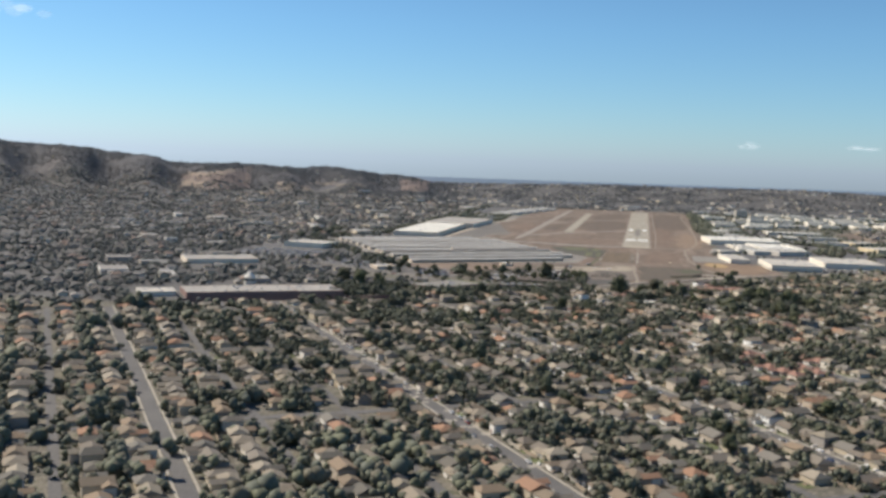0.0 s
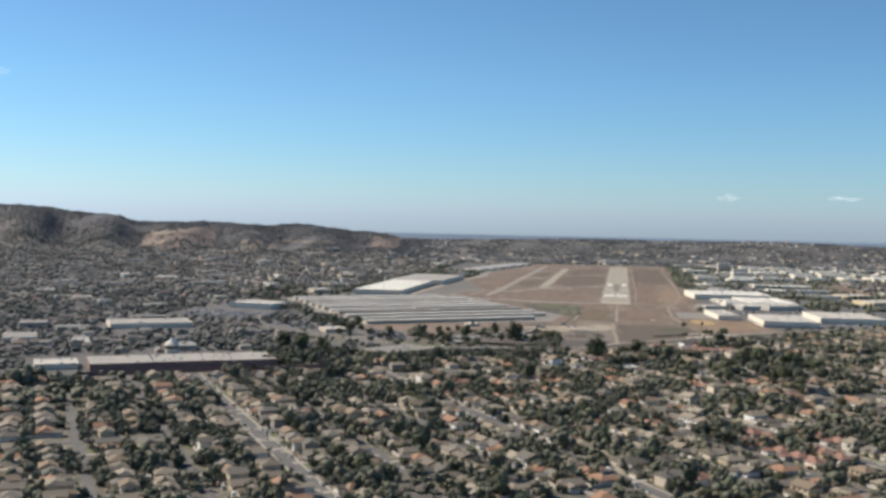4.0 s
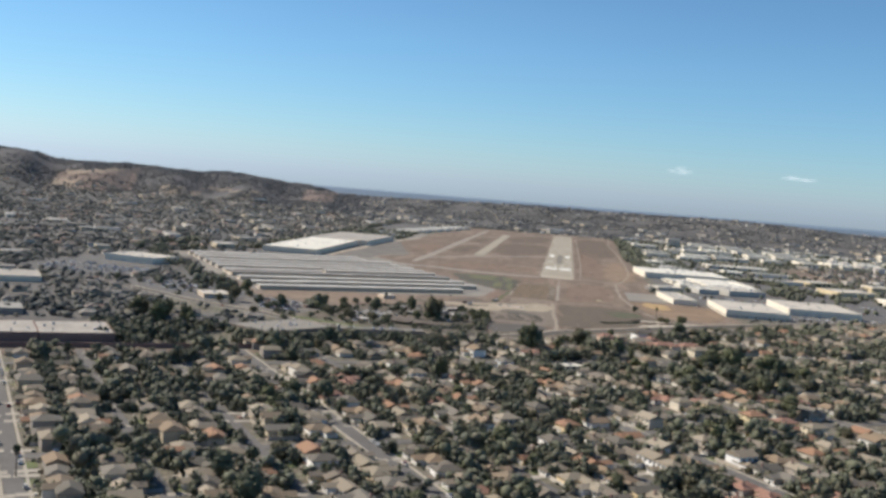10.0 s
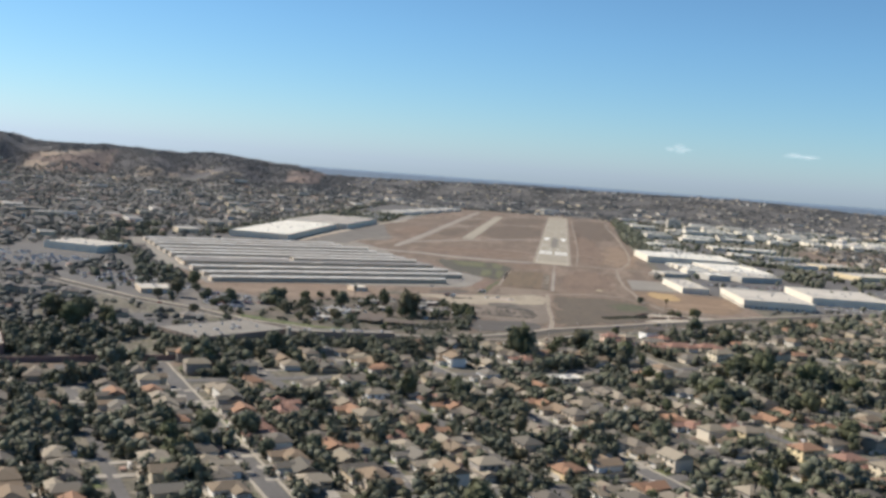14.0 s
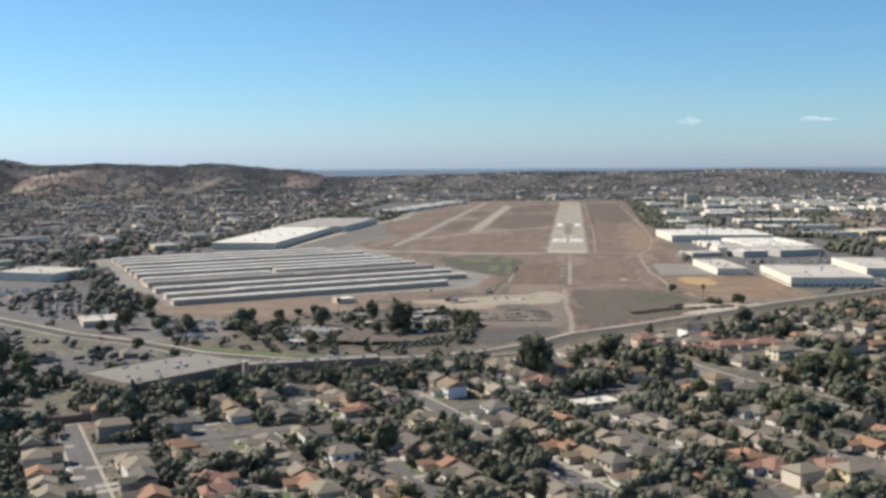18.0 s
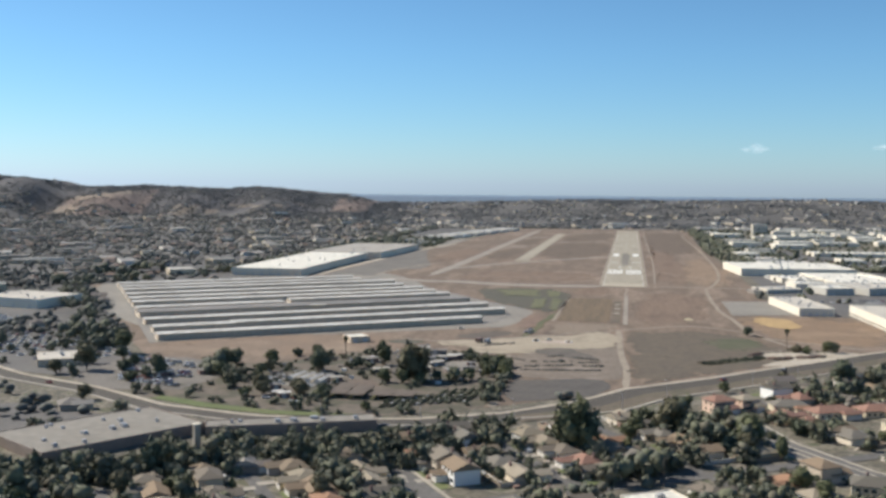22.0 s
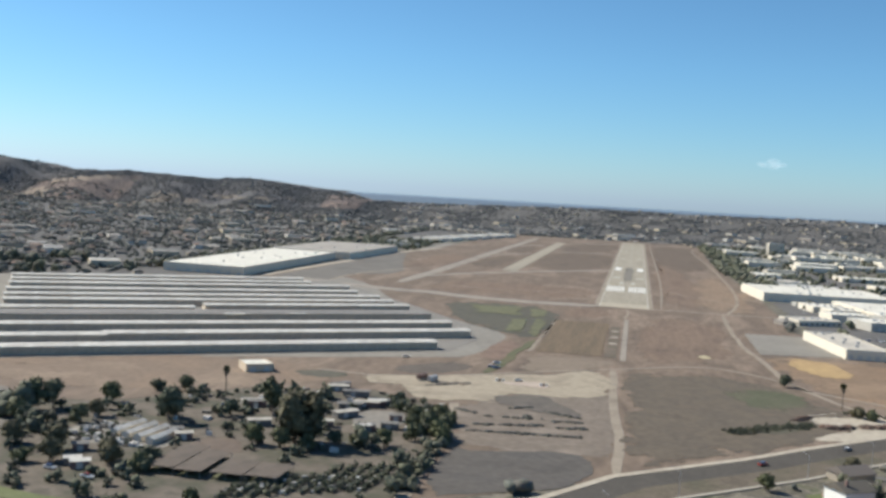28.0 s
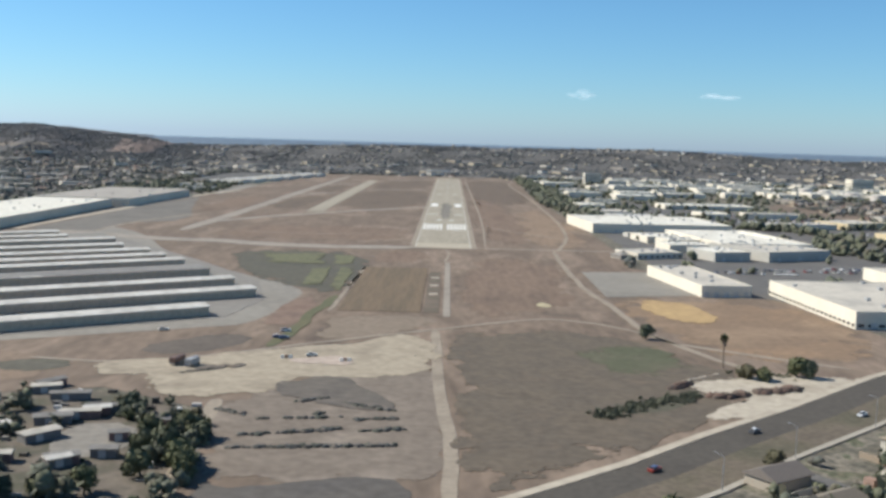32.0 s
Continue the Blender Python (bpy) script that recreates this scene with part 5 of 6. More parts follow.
b = Build()
rnd = random.Random(91)
for x, y, turn, r, side, v, u in LOTS[:1300]:
    c, s_ = math.cos(radians(turn)), math.sin(radians(turn))
    for _ in range(rnd.choice((1, 2, 3, 4))):
        px, py = rnd.choice(((rnd.uniform(-8, 8), rnd.uniform(6.5, 10.5)), (rnd.choice((-8.6, 8.6)), rnd.uniform(-6, 8)), (rnd.uniform(-8, 8), rnd.uniform(-11, -7))))
        w, d, h = rnd.uniform(0.8, 3.6), rnd.uniform(0.8, 2.4), rnd.choice((0.25, 0.3, 0.9, 1.4, 2.2))
        start = len(b.v)
        b.box(-w / 2, -d / 2, 0, w / 2, d / 2, h, inset=0.05)
        for n in range(start, len(b.v)):
            qx, qy, qz = b.v[n]
            b.v[n] = (x + c * (px + qx) - s_ * (py + qy), y + s_ * (px + qx) + c * (py + qy), qz)
CLUTTER = material("garden_things", [(0.6, 0.58, 0.54), (0.35, 0.3, 0.25), (0.72, 0.7, 0.66), (0.2, 0.19, 0.18), (0.45, 0.4, 0.33), (0.3, 0.2, 0.16)], 0.5, 0.8, 3, pick="island")
tagged(new("garden_clutter", b.mesh("garden_clutter", CLUTTER)), "small sheds, slabs, walls and boxes in the gardens", "garden things", kind="stuff")

# ---- trees ----
def ico():
    p = (1 + 5**0.5) / 2
    v = np.array([(-1, p, 0), (1, p, 0), (-1, -p, 0), (1, -p, 0), (0, -1, p), (0, 1, p), (0, -1, -p), (0, 1, -p), (p, 0, -1), (p, 0, 1), (-p, 0, -1), (-p, 0, 1)], float)
    f = np.array([(0, 11, 5), (0, 5, 1), (0, 1, 7), (0, 7, 10), (0, 10, 11), (1, 5, 9), (5, 11, 4), (11, 10, 2), (10, 7, 6), (7, 1, 8), (3, 9, 4), (3, 4, 2), (3, 2, 6), (3, 6, 8), (3, 8, 9), (4, 9, 5), (2, 4, 11), (6, 2, 10), (8, 6, 7), (9, 8, 1)])
    return v / np.linalg.norm(v[0]), f


ICO_V, ICO_F = ico()


def tree_variant(k):
    """A tapered trunk with limbs and a crown of many small leaf clumps."""
    rng = np.random.default_rng(70 + k)
    tall, wide = [(7, 3.2), (9, 4.2), (6, 3.6), (11, 3.6), (8, 3.0), (13, 5.0), (10, 2.0)][k % 7]
    h = thing("tree", ["round-crowned dark green street tree", "broad dense green tree", "low spreading garden tree", "tall uneven eucalyptus tree", "small loose-leaved tree", "large dark shade tree", "slim upright cypress-like tree"][k % 7] + " among houses", "tree", "trees of the suburb")
    b = Build()
    ring = lambda r, z, dx=0.0, dy=0.0: [(dx + r * math.cos(a * math.tau / 6), dy + r * math.sin(a * math.tau / 6), z) for a in range(6)]
    b.solid(ring(0.3 + wide * 0.04, -0.2), ring(0.16, tall * 0.6))
    for a in range(4):
        t = a * 1.6 + k
        b.solid(ring(0.12, tall * 0.35), ring(0.05, tall * 0.62, wide * 0.5 * math.cos(t), wide * 0.5 * math.sin(t)))
    part("trunk", b, BARK, h)
    lobes = [(rng.normal(0, wide * 0.4, 2), tall * rng.uniform(0.32, 0.8), wide * rng.uniform(0.35, 0.62)) for _ in range(10)]
    vs, fs, n = [], [], 0
    for (c, z, r) in lobes:
        v = ICO_V * (r * rng.uniform(0.75, 1.05, (12, 1))) * (1, 1, 0.85 if k % 7 not in (3, 6) else 1.35) + (*c, z)
        vs.append(v)
        fs.append(ICO_F + n)
        n += 12
    for _ in range(760):
        (c, z, r) = lobes[rng.integers(len(lobes))]
        d = rng.normal(size=3)
        d /= np.linalg.norm(d)
        p = np.array((*c, z)) + d * r * rng.uniform(0.85, 1.35) * (1, 1, 0.85 if k % 7 not in (3, 6) else 1.35)
        a1 = np.cross(d, rng.normal(size=3))
        a1 /= np.linalg.norm(a1)
        a2 = np.cross(d + rng.normal(0, 0.5, 3), a1)
        s = rng.uniform(0.35, 0.85)
        vs.append(np.array([p - a1 * s, p + a1 * s, p + a2 * s * 1.4 + d * 0.25]))
        fs.append(np.array([[n, n + 1, n + 2]]))
        n += 3
    me = arrays("crown", np.concatenate(vs), np.concatenate(fs), [LEAF])
    me.polygons.foreach_set("use_smooth", np.arange(len(me.polygons)) < 200)
    part("crown", me, None, h)
    return h


def palm_variant():
    h = thing("palm_tree", "tall slim palm with a small fan crown", "palm", "palms")
    b = Build()
    ring = lambda r, z: [(r * math.cos(a * math.tau / 6), r * math.sin(a * math.tau / 6), z) for a in range(6)]
    b.solid(ring(0.35, -0.2), ring(0.2, 11.6))
    part("trunk", b, BARK, h)
    rng = np.random.default_rng(9)
    b = Build()
    for a in range(90):
        t, droop = a * 2.4, rng.uniform(-1.3, 1.3)
        dx, dy = math.cos(t), math.sin(t)
        r = rng.uniform(1.5, 2.3) * (1 - 0.25 * abs(droop))
        b.face([(0, 0, 11.4), (dx * r * 0.5 - dy * 0.42, dy * r * 0.5 + dx * 0.42, 11.8 + droop * 0.7), (dx * r, dy * r, 11.4 + droop * 1.5), (dx * r * 0.5 + dy * 0.42, dy * r * 0.5 - dx * 0.42, 11.8 + droop * 0.7)])
    skirt = Build()
    for a in range(40):
        t, z = a * 2.4, rng.uniform(8.6, 10.6)
        dx, dy = math.cos(t), math.sin(t)
        skirt.face([(0, 0, z + 1.2), (dx * 0.8 - dy * 0.3, dy * 0.8 + dx * 0.3, z + 0.5), (dx * 1.0, dy * 1.0, z - 0.8), (dx * 0.8 + dy * 0.3, dy * 0.8 - dx * 0.3, z + 0.5)])
    part("skirt", skirt, BARK, h, "dry brown frond skirt")
    part("crown", b, LEAF, h)
    return h


tree_kinds = [tree_variant(k) for k in range(7)]
palm = palm_variant()
rnd = random.Random(31)
near_trees, more_trees = [], []
for x, y, turn, r, side, v, u in LOTS:
    for _ in range(rnd.choice((4, 5, 6, 7))):
        c, s = math.cos(radians(turn)), math.sin(radians(turn))
        px, py = rnd.choice(((rnd.uniform(-9, 9), rnd.uniform(7, 13)), (rnd.uniform(-9, 9), rnd.uniform(8, 13)), (rnd.choice((-9, 9)) + rnd.uniform(-1, 1), rnd.uniform(-12, 8)), (rnd.uniform(-8, 8), rnd.uniform(-14, -11))))
        if min(abs(untown(x + c * px - s * py, y + s * px + c * py)[0] - q) for q in STREETS[::3]) < (6.5 if rnd.random() < 0.5 else 4.0) or rnd.random() < 0.5 and min(abs(untown(x + c * px - s * py, y + s * px + c * py)[0] - q) for q in STREETS) < 4.0:
            continue
        tx, ty = x + c * px - s * py, y + s * px + c * py
        wood = noise.noise(Vector((tx / 75, ty / 75, 2))) + 0.5 * noise.noise(Vector((tx / 30, ty / 30, 8)))
        if inside(tx, ty, strip(MAIN, 36)) or inside(tx, ty, strip(MAIN[6:13], 62)) and rnd.random() < 0.8 or inside(tx, ty, VERGE) and rnd.random() < 0.6 or any(math.hypot(tx - a, ty - c) < 10 for a, c in VILLA_PLOTS) or inside(tx, ty, strip(CURVE, 15)) or wood < 0.0 and rnd.random() < 0.34 or abs(untown(tx, ty)[0] + 799) < 9 or abs(untown(tx, ty)[0] + 477) < 9:
            continue
        near_trees.append((tx, ty, rnd.uniform(0.62, 1.25) * (0.85 if wood < 0.02 else 1.0 + 0.55 * min(1.0, 2.2 * wood))))
near_trees.sort(key=lambda q: nearness(q[0], q[1]))
more_trees = [q for i, q in enumerate(near_trees) if i % 7 or i >= 1960]
single = [(x, y, s * 0.8, rnd.randrange(7)) for x, y, s in near_trees[:1960:7]]
single += [(-112, -591, 1.9, 3), (-107, -588, 1.75, 3), (-110, -585, 1.7, 6), (-115, -599, 0.9, 1), (-105, -598, 0.9, 0), (-97, -588, 0.7, 1), (-90, -583, 0.75, 2), (-80, -582, 0.8, 1), (-71, -568, 0.85, 1), (-139, -543, 1.5, 6), (-137, -546, 1.2, 6), (-302, -599, 1.2, 5), (-310, -538, 1.2, 5), (-281, -594, 1.0, 2), (-255, -606, 0.9, 5), (-214, -604, 0.9, 1), (-178, -646, 0.9, 1), (-162, -638, 0.9, 1), (-146, -646, 0.8, 2), (-169, -577, 1.05, 5), (-226, -580, 0.95, 5), (-220, -575, 0.9, 5), (-198, -593, 0.85, 1), (-197, -582, 0.8, 1), (-205, -556, 1.0, 1), (-199, -524, 0.8, 2), (-188, -519, 1.0, 4), (-151, -557, 0.8, 1), (-126, -598, 0.9, 1), (-157, -643, 0.9, 1), (-147, -645, 0.9, 0), (-185, -632, 1.0, 1), (-148, -635, 0.9, 2), (-172, -571, 1.0, 1), (-227, -583, 1.0, 1), (-14, -729, 2.0, 3), (-11, -726, 1.7, 3), (-17, -731, 1.5, 6), (29, -662, 1.2, 6), (33, -660, 1.1, 3), (25, -664, 1.0, 4), (54, -720, 1.1, 1), (83, -677, 1.1, 2), (90, -675, 1.1, 2), (97, -672, 1.0, 2), (123, -562, 1.2, 5), (92, -549, 0.7, 1), (57, -588, 0.7, 1), (8, -698, 0.9, 2), (-203, -630, 0.9, 1), (-262, -624, 0.9, 2), (-253, -606, 1.0, 1), (-186, -650, 0.8, 2), (-116, -672, 0.7, 4), (-312, -615, 1.0, 1), (-219, -600, 1.0, 1), (-261, -675, 0.9, 1), (93, -363, 0.8, 1), (117, -437, 0.9, 2), (122, -440, 0.8, 2), (137, -432, 1.1, 4), (141, -434, 1.0, 4), (-64, -535, 0.9, 2), (-68, -552, 1.0, 1), (-95, -505, 0.7, 2), (-300, -560, 0.9, 1), (-285, -575, 0.9, 0)]
for gx0, gy0, n in ((136, -728, 6), (179, -755, 6), (-330, -735, 7), (-300, -765, 6), (150, -820, 4)):
    for _ in range(n):
        single.append((gx0 + rnd.uniform(-16, 16), gy0 + rnd.uniform(-12, 12), rnd.uniform(1.0, 1.5), rnd.choice((1, 3, 5, 5))))
for gx0, gy0, n in ((-92, -513, 2), (-67, -541, 5), (-70, -525, 4), (-64, -565, 3), (-74, -549, 4), (-75, -535, 1), (-64, -556, 3)):
    for _ in range(n):
        single.append((gx0 + rnd.uniform(-5, 5), gy0 + rnd.uniform(-5, 5), rnd.uniform(0.5, 0.95), rnd.choice((0, 1, 2, 4))))
used = set()
for x, y, s, k in single:
    m = pose(x, y, 0.05, rz=(x * 37 + y * 11) % 360) @ Matrix.Scale(s, 4)
    if k in used:
        ob = copy_thing(tree_kinds[k], m)
        ob.matrix_basis = m
    else:
        tree_kinds[k].matrix_basis = m
        used.add(k)
palm.matrix_basis = pose(113, -418, 0.2)
for x, y in ((-169, -519), (60, -700), (150, -620), (-150, -900), (20, -980), (-200, -1180), (-290, -960), (-284, -972), (180, -760), (-60, -1230), (90, -1010)):
    copy_thing(palm, pose(x, y, 0.05, rz=x))


def joined_trees(name, places, label, lobes=3, rng=np.random.default_rng(5), mat=None, leaves=0, flat=1.0):
    """Far trees as one mesh: several uneven clumps to a crown."""
    P = np.array([(x, y, s) for x, y, s in places])
    n = len(P)
    base = np.stack([P[:, 0], P[:, 1], height(P[:, 0], P[:, 1])], 1)
    vs, fs, tri = [], [], []
    for k in range(lobes):
        r = P[:, 2] * rng.uniform(1.7, 3.3, n) * (3.6 / (lobes + 0.6)) ** 0.5
        off = rng.normal(0, 1.3 if lobes < 5 else 1.8, (n, 3)) * P[:, 2:3] * (1, 1, 0.5) + np.stack([0 * r, 0 * r, P[:, 2] * rng.uniform(1.4, 4.6, n)], 1)
        v = ICO_V[None] * r[:, None, None] * rng.uniform(0.6, 1.15, (n, 12, 1)) * (1, 1, flat) + (base + off * (1, 1, 0.5 + 0.5 * flat))[:, None]
        vs.append(v.reshape(-1, 3))
        fs.append((ICO_F[None] + (np.arange(n) * 12)[:, None, None] + k * n * 12).reshape(-1, 3))
        if leaves:
            d = rng.normal(size=(n, leaves, 3))
            d /= np.linalg.norm(d, axis=2, keepdims=True)
            p = (base + off)[:, None] + d * r[:, None, None] * rng.uniform(0.8, 1.15, (n, leaves, 1))
            a, c = (rng.normal(0, 0.42, (n, leaves, 3)) * (0.5 + 0.75 * P[:, 2])[:, None, None] for _ in range(2))
            tri.append(np.stack([p - a, p + a, p + c * 1.5 + d * 0.2], 2).reshape(-1, 3))
    count = n * 12 * lobes
    for t in tri:
        vs.append(t)
        fs.append(np.arange(len(t)).reshape(-1, 3) + count)
        count += len(t)
    me = arrays(name, np.concatenate(vs), np.concatenate(fs), [mat or LEAF_FAR])
    me.polygons.foreach_set("use_smooth", np.arange(len(me.polygons)) < 20 * n * lobes)
    return tagged(new(name, me), label, "trees", kind="stuff")


joined_trees("garden_trees", more_trees[:4200], "dark green garden trees between the nearer houses", 7, leaves=14)
joined_trees("suburb_trees", more_trees[4200:], "dark green garden trees between the houses", 3)
rnd = random.Random(77)
places = []
while len(places) < 36000:
    x, y = rnd.uniform(-2600, 1900), rnd.uniform(-1250, 1650)
    if abs(x) > (y + 1924) * 0.8 + 60 or in_town(x, y) or x < -750 and math.hypot(x, y + 1924) > 3850:
        continue
    if noise.noise(Vector((x / 120, y / 90, 4))) + rnd.uniform(-0.5, 0.5) < -0.15:
        continue
    places.append((x, y, rnd.uniform(0.5, 1.25)))
for _ in range(3600):
    x, y = rnd.uniform(-950, -330), rnd.uniform(-1000, -60)
    if not in_town(x, y) and noise.noise(Vector((x / 60, y / 45, 4))) > -0.2:
        places.append((x, y, rnd.uniform(0.6, 1.3)))
keep = free_of(*np.array(places).T[:2])
joined_trees("distant_trees", [p for p, k in zip(places, keep) if k], "dense dark trees of the distant suburb", 2, flat=0.6, mat=LEAF_MID_HAZE)
places = []
while len(places) < 42000:
    x, y = rnd.uniform(-3000, 2400), rnd.uniform(1580, 2950)
    if abs(x) > (y + 1924) * 0.62 + 60 or x < -750 and math.hypot(x, y + 1924) > 3850 and rnd.random() < 0.75:
        continue
    wood = noise.noise(Vector((x / 110, y / 160, 6)))
    if wood < rnd.uniform(-0.5, 0.15):
        continue
    places.append((x, y, rnd.uniform(0.35, 0.8) * (1 + max(0, wood))))
keep = free_of(*np.array(places).T[:2])
joined_trees("coastal_trees", [p for p, k in zip(places, keep) if k], "low dark tree cover of the suburb below the coastal ridge", 1, mat=LEAF_HILL_HAZE, flat=0.5)
places = []
while len(places) < 34000:
    az, far = radians(rnd.uniform(10, 42)), rnd.uniform(3700, 4900)
    x, y = -far * math.sin(az), far * math.cos(az) - 1924
    if bare_slope(np.degrees(az), float(height(x, y))) or quarry_slope(np.degrees(az), float(height(x, y))) and rnd.random() < 0.75:
        continue
    if noise.noise(Vector((x / 260, y / 260, 0))) + rnd.uniform(-0.3, 0.3) > -0.28:
        places.append((x, y, rnd.uniform(0.3, 0.9)))
joined_trees("hillside_woods", places, "dark scrub and trees covering the hills", 1, mat=LEAF_HILL_HAZE, flat=0.5)
places = [(rnd.uniform(160, 1200), rnd.uniform(-300, 1600), rnd.uniform(0.8, 1.4)) for _ in range(3200)]
places = [p for p in places if not inside(p[0], p[1], FIELD) and (p[0] > 470 or p[1] > 290 or rnd.random() < 0.16) and p[0] < 300 + (p[1] + 1924) * 0.33]
places += [(rnd.uniform(142, 185), rnd.uniform(290, 1500), rnd.uniform(0.9, 1.6)) for _ in range(420)]
for ax, ay, bx, by, n, spread in ((300, 303, 362, 268, 40, 8), (362, 268, 384, 190, 30, 8), (384, 190, 408, 110, 28, 8), (408, 110, 440, 20, 26, 9), (345, 130, 350, 40, 30, 8), (318, 60, 352, -20, 22, 6), (150, 500, 255, 560, 70, 16), (135, 880, 150, 480, 60, 9)):
    for _ in range(n):
        t = rnd.random()
        places.append((ax + (bx - ax) * t + rnd.gauss(0, spread), ay + (by - ay) * t + rnd.gauss(0, spread), rnd.uniform(0.8, 1.5)))
places = [p for p in places if not inside(p[0], p[1], AIRFIELD) and not inside(p[0], p[1], [(140, -400), (212, -400), (206, -330), (200, -225), (140, -225)])]
joined_trees("yard_trees", places, "trees between the industrial blocks", 3)

places = [(rnd.uniform(-480, -345), rnd.uniform(640, 950), rnd.uniform(0.6, 1.5)) for _ in range(230)]
places += [(rnd.uniform(-506, -484), rnd.uniform(-10, 1500), rnd.uniform(0.6, 1.4)) for _ in range(260)]
joined_trees("taxiway_trees", places, "dark trees behind the warehouses and far hangars", 3)
places = []
for _ in range(1500):
    x, y = rnd.uniform(-480, -60), rnd.uniform(-1010, -500)
    if (inside(x, y, MALL) or inside(x, y, COMPOUND) or inside(x, y, CAR_LOT)) and not inside(x, y, AIRFIELD):
        a, c = untown(x, y)
        if inside(x, y, COMPOUND) and rnd.random() < 0.93 or inside(x, y, CAR_LOT) and rnd.random() < 0.8:
            continue
        if inside(x, y, SHOPS) or inside(x, y, [(-218, -796), (-166, -728), (-205, -694), (-264, -760)]) or inside(x, y, [(-174, -744), (-96, -714), (-98, -688), (-178, -716)]) or inside(x, y, [(-340, -604), (-306, -590), (-318, -560), (-352, -572)]) or inside(x, y, [(-195, -640), (-150, -622), (-140, -585), (-165, -575), (-195, -605)]):
            continue
        places.append((x, y, rnd.uniform(0.6, 1.3)))
joined_trees("roadside_trees", places, "dark trees around the shops and nursery", 5, leaves=16)

# ---- nursery and yards by the main road ----
sheet("nursery_yard", COMPOUND, 0.12, YARD, "beaten dirt yard of a plant nursery", "yard")
sheet("car_park", STORE_LOT, 0.13, ASPHALT, "grey asphalt car park around the store", "car park")
sheet("car_park", CAR_LOT, 0.14, ASPHALT, "grey asphalt car park by the hangars", "car park")
sheet("car_park", [(-300, -790), (-262, -772), (-226, -708), (-290, -690), (-380, -760)], 0.14, ASPHALT, "grey asphalt car park behind the shops", "car park")
sheet("car_park", CUSTOMER_LOT, 0.16, LOT_GREY, "worn grey asphalt car park beside the nursery", "car park")
for k, (lx, ly) in enumerate(((-292, -562), (-284, -590), (-274, -618))):
    sheet("lot_island", strip([(lx, ly), (lx + 46, ly - 14 + 2 * k)], 1.6), 0.24, CROP_DARK, "narrow planted island between parking rows", "island")
patch("gravel_yard", [(-196, -606), (-193, -582), (-154, -588), (-152, -602), (-155, -621), (-189, -619)], 0.2, [(0.2, 0.185, 0.16), (0.25, 0.23, 0.2), (0.17, 0.155, 0.135)], "pale gravel yard around the greenhouses", "yard", full=0.58, crisp=True)
patch("nursery_beds", [(-147, -594), (-131, -591), (-122, -617), (-148, -621)], 0.2, [(0.13, 0.1, 0.082), (0.165, 0.13, 0.105)], "brown planting beds of the nursery", "beds", full=0.58, crisp=True)
patch("gravel_yard", [(-100, -557), (-80, -552), (-86, -519), (-106, -524)], 0.2, [(0.19, 0.175, 0.155), (0.23, 0.21, 0.185)], "open pale dirt yard between sheds", "yard", full=0.58, crisp=True)
for k in range(4):
    g = thing("greenhouse", "long low greenhouse with pale plastic roof", "greenhouse", "nursery greenhouses", at=pose(-174.5 + 5.8 * k, -607 - 2.2 * k, 0.1, rz=84))
    part("wall", Build().box(0, 0, 0, 19, 3.4, 2.0), TILT_WALL, g)
    part("roof", Build().roof(-0.3, -0.3, 19.3, 3.7, 2.1, 0.9, 0.0, 0.1), HANGAR_ROOF, g)
    part("door", Build().box(-0.1, 1.1, 0, 0, 2.3, 1.9), DOOR, g)
NET = material("brown_shade_net", [(0.115, 0.093, 0.076), (0.135, 0.11, 0.092), (0.1, 0.083, 0.07)], 0.2, 0.95, 1.5)
for x, y, w, d in ((-144, -646, 9.5, 30), (-134, -647, 9.5, 27), (-122, -646, 11, 18), (-110.5, -645, 11, 17)):
    g = thing("shade_house", "low shade house with brown net roof over plant beds", "shade house", "nursery shade houses", at=pose(x, y, 0.12))
    part("net_roof", Build().roof(0, 0, w, d, 2.5, 0.12, 0.0, 0.06), NET, g)
    for px in (0.2, w / 2, w - 0.3):
        for k in range(4):
            part("post", Build().box(px, 0.2 + k * (d - 0.5) / 3, 0, px + 0.1, 0.3 + k * (d - 0.5) / 3, 2.45), STEEL, g)
    part("plant_bed", Build().box(0.6, 0.8, 0, w - 0.6, d - 0.8, 0.5, inset=0.1), CROP_DARK, g)
SHEDS = ((-114, -527, 14, 6, 20), (-103, -516, 10, 5, 25), (-113, -562, 9, 5, 10), (-95, -565, 8, 5, 40), (-88, -540, 7, 4, 15), (-153, -539, 12, 6, 30), (-137, -573, 12, 5, 30), (-167, -652, 8, 6, 30), (-128, -486, 13, 5, 55), (-104, -513, 16, 4, 14), (-109, -545, 14, 6, 50), (-96, -564, 11, 6, 30), (-82, -526, 9, 6, 10), (-232, -600, 14, 8, 36), (-255, -612, 12, 8, 36), (-88, -555, 9, 5, 5), (-178, -632, 7, 5, 30), (-171, -649, 7, 5, 30), (-158, -598, 6, 5, 30), (-153, -604, 8, 5, 30), (-150, -540, 10, 7, 30), (-129, -491, 12, 6, 20), (-120, -499, 16, 4, 12), (-109, -520, 15, 4, 14), (-123, -537, 8, 6, 30))
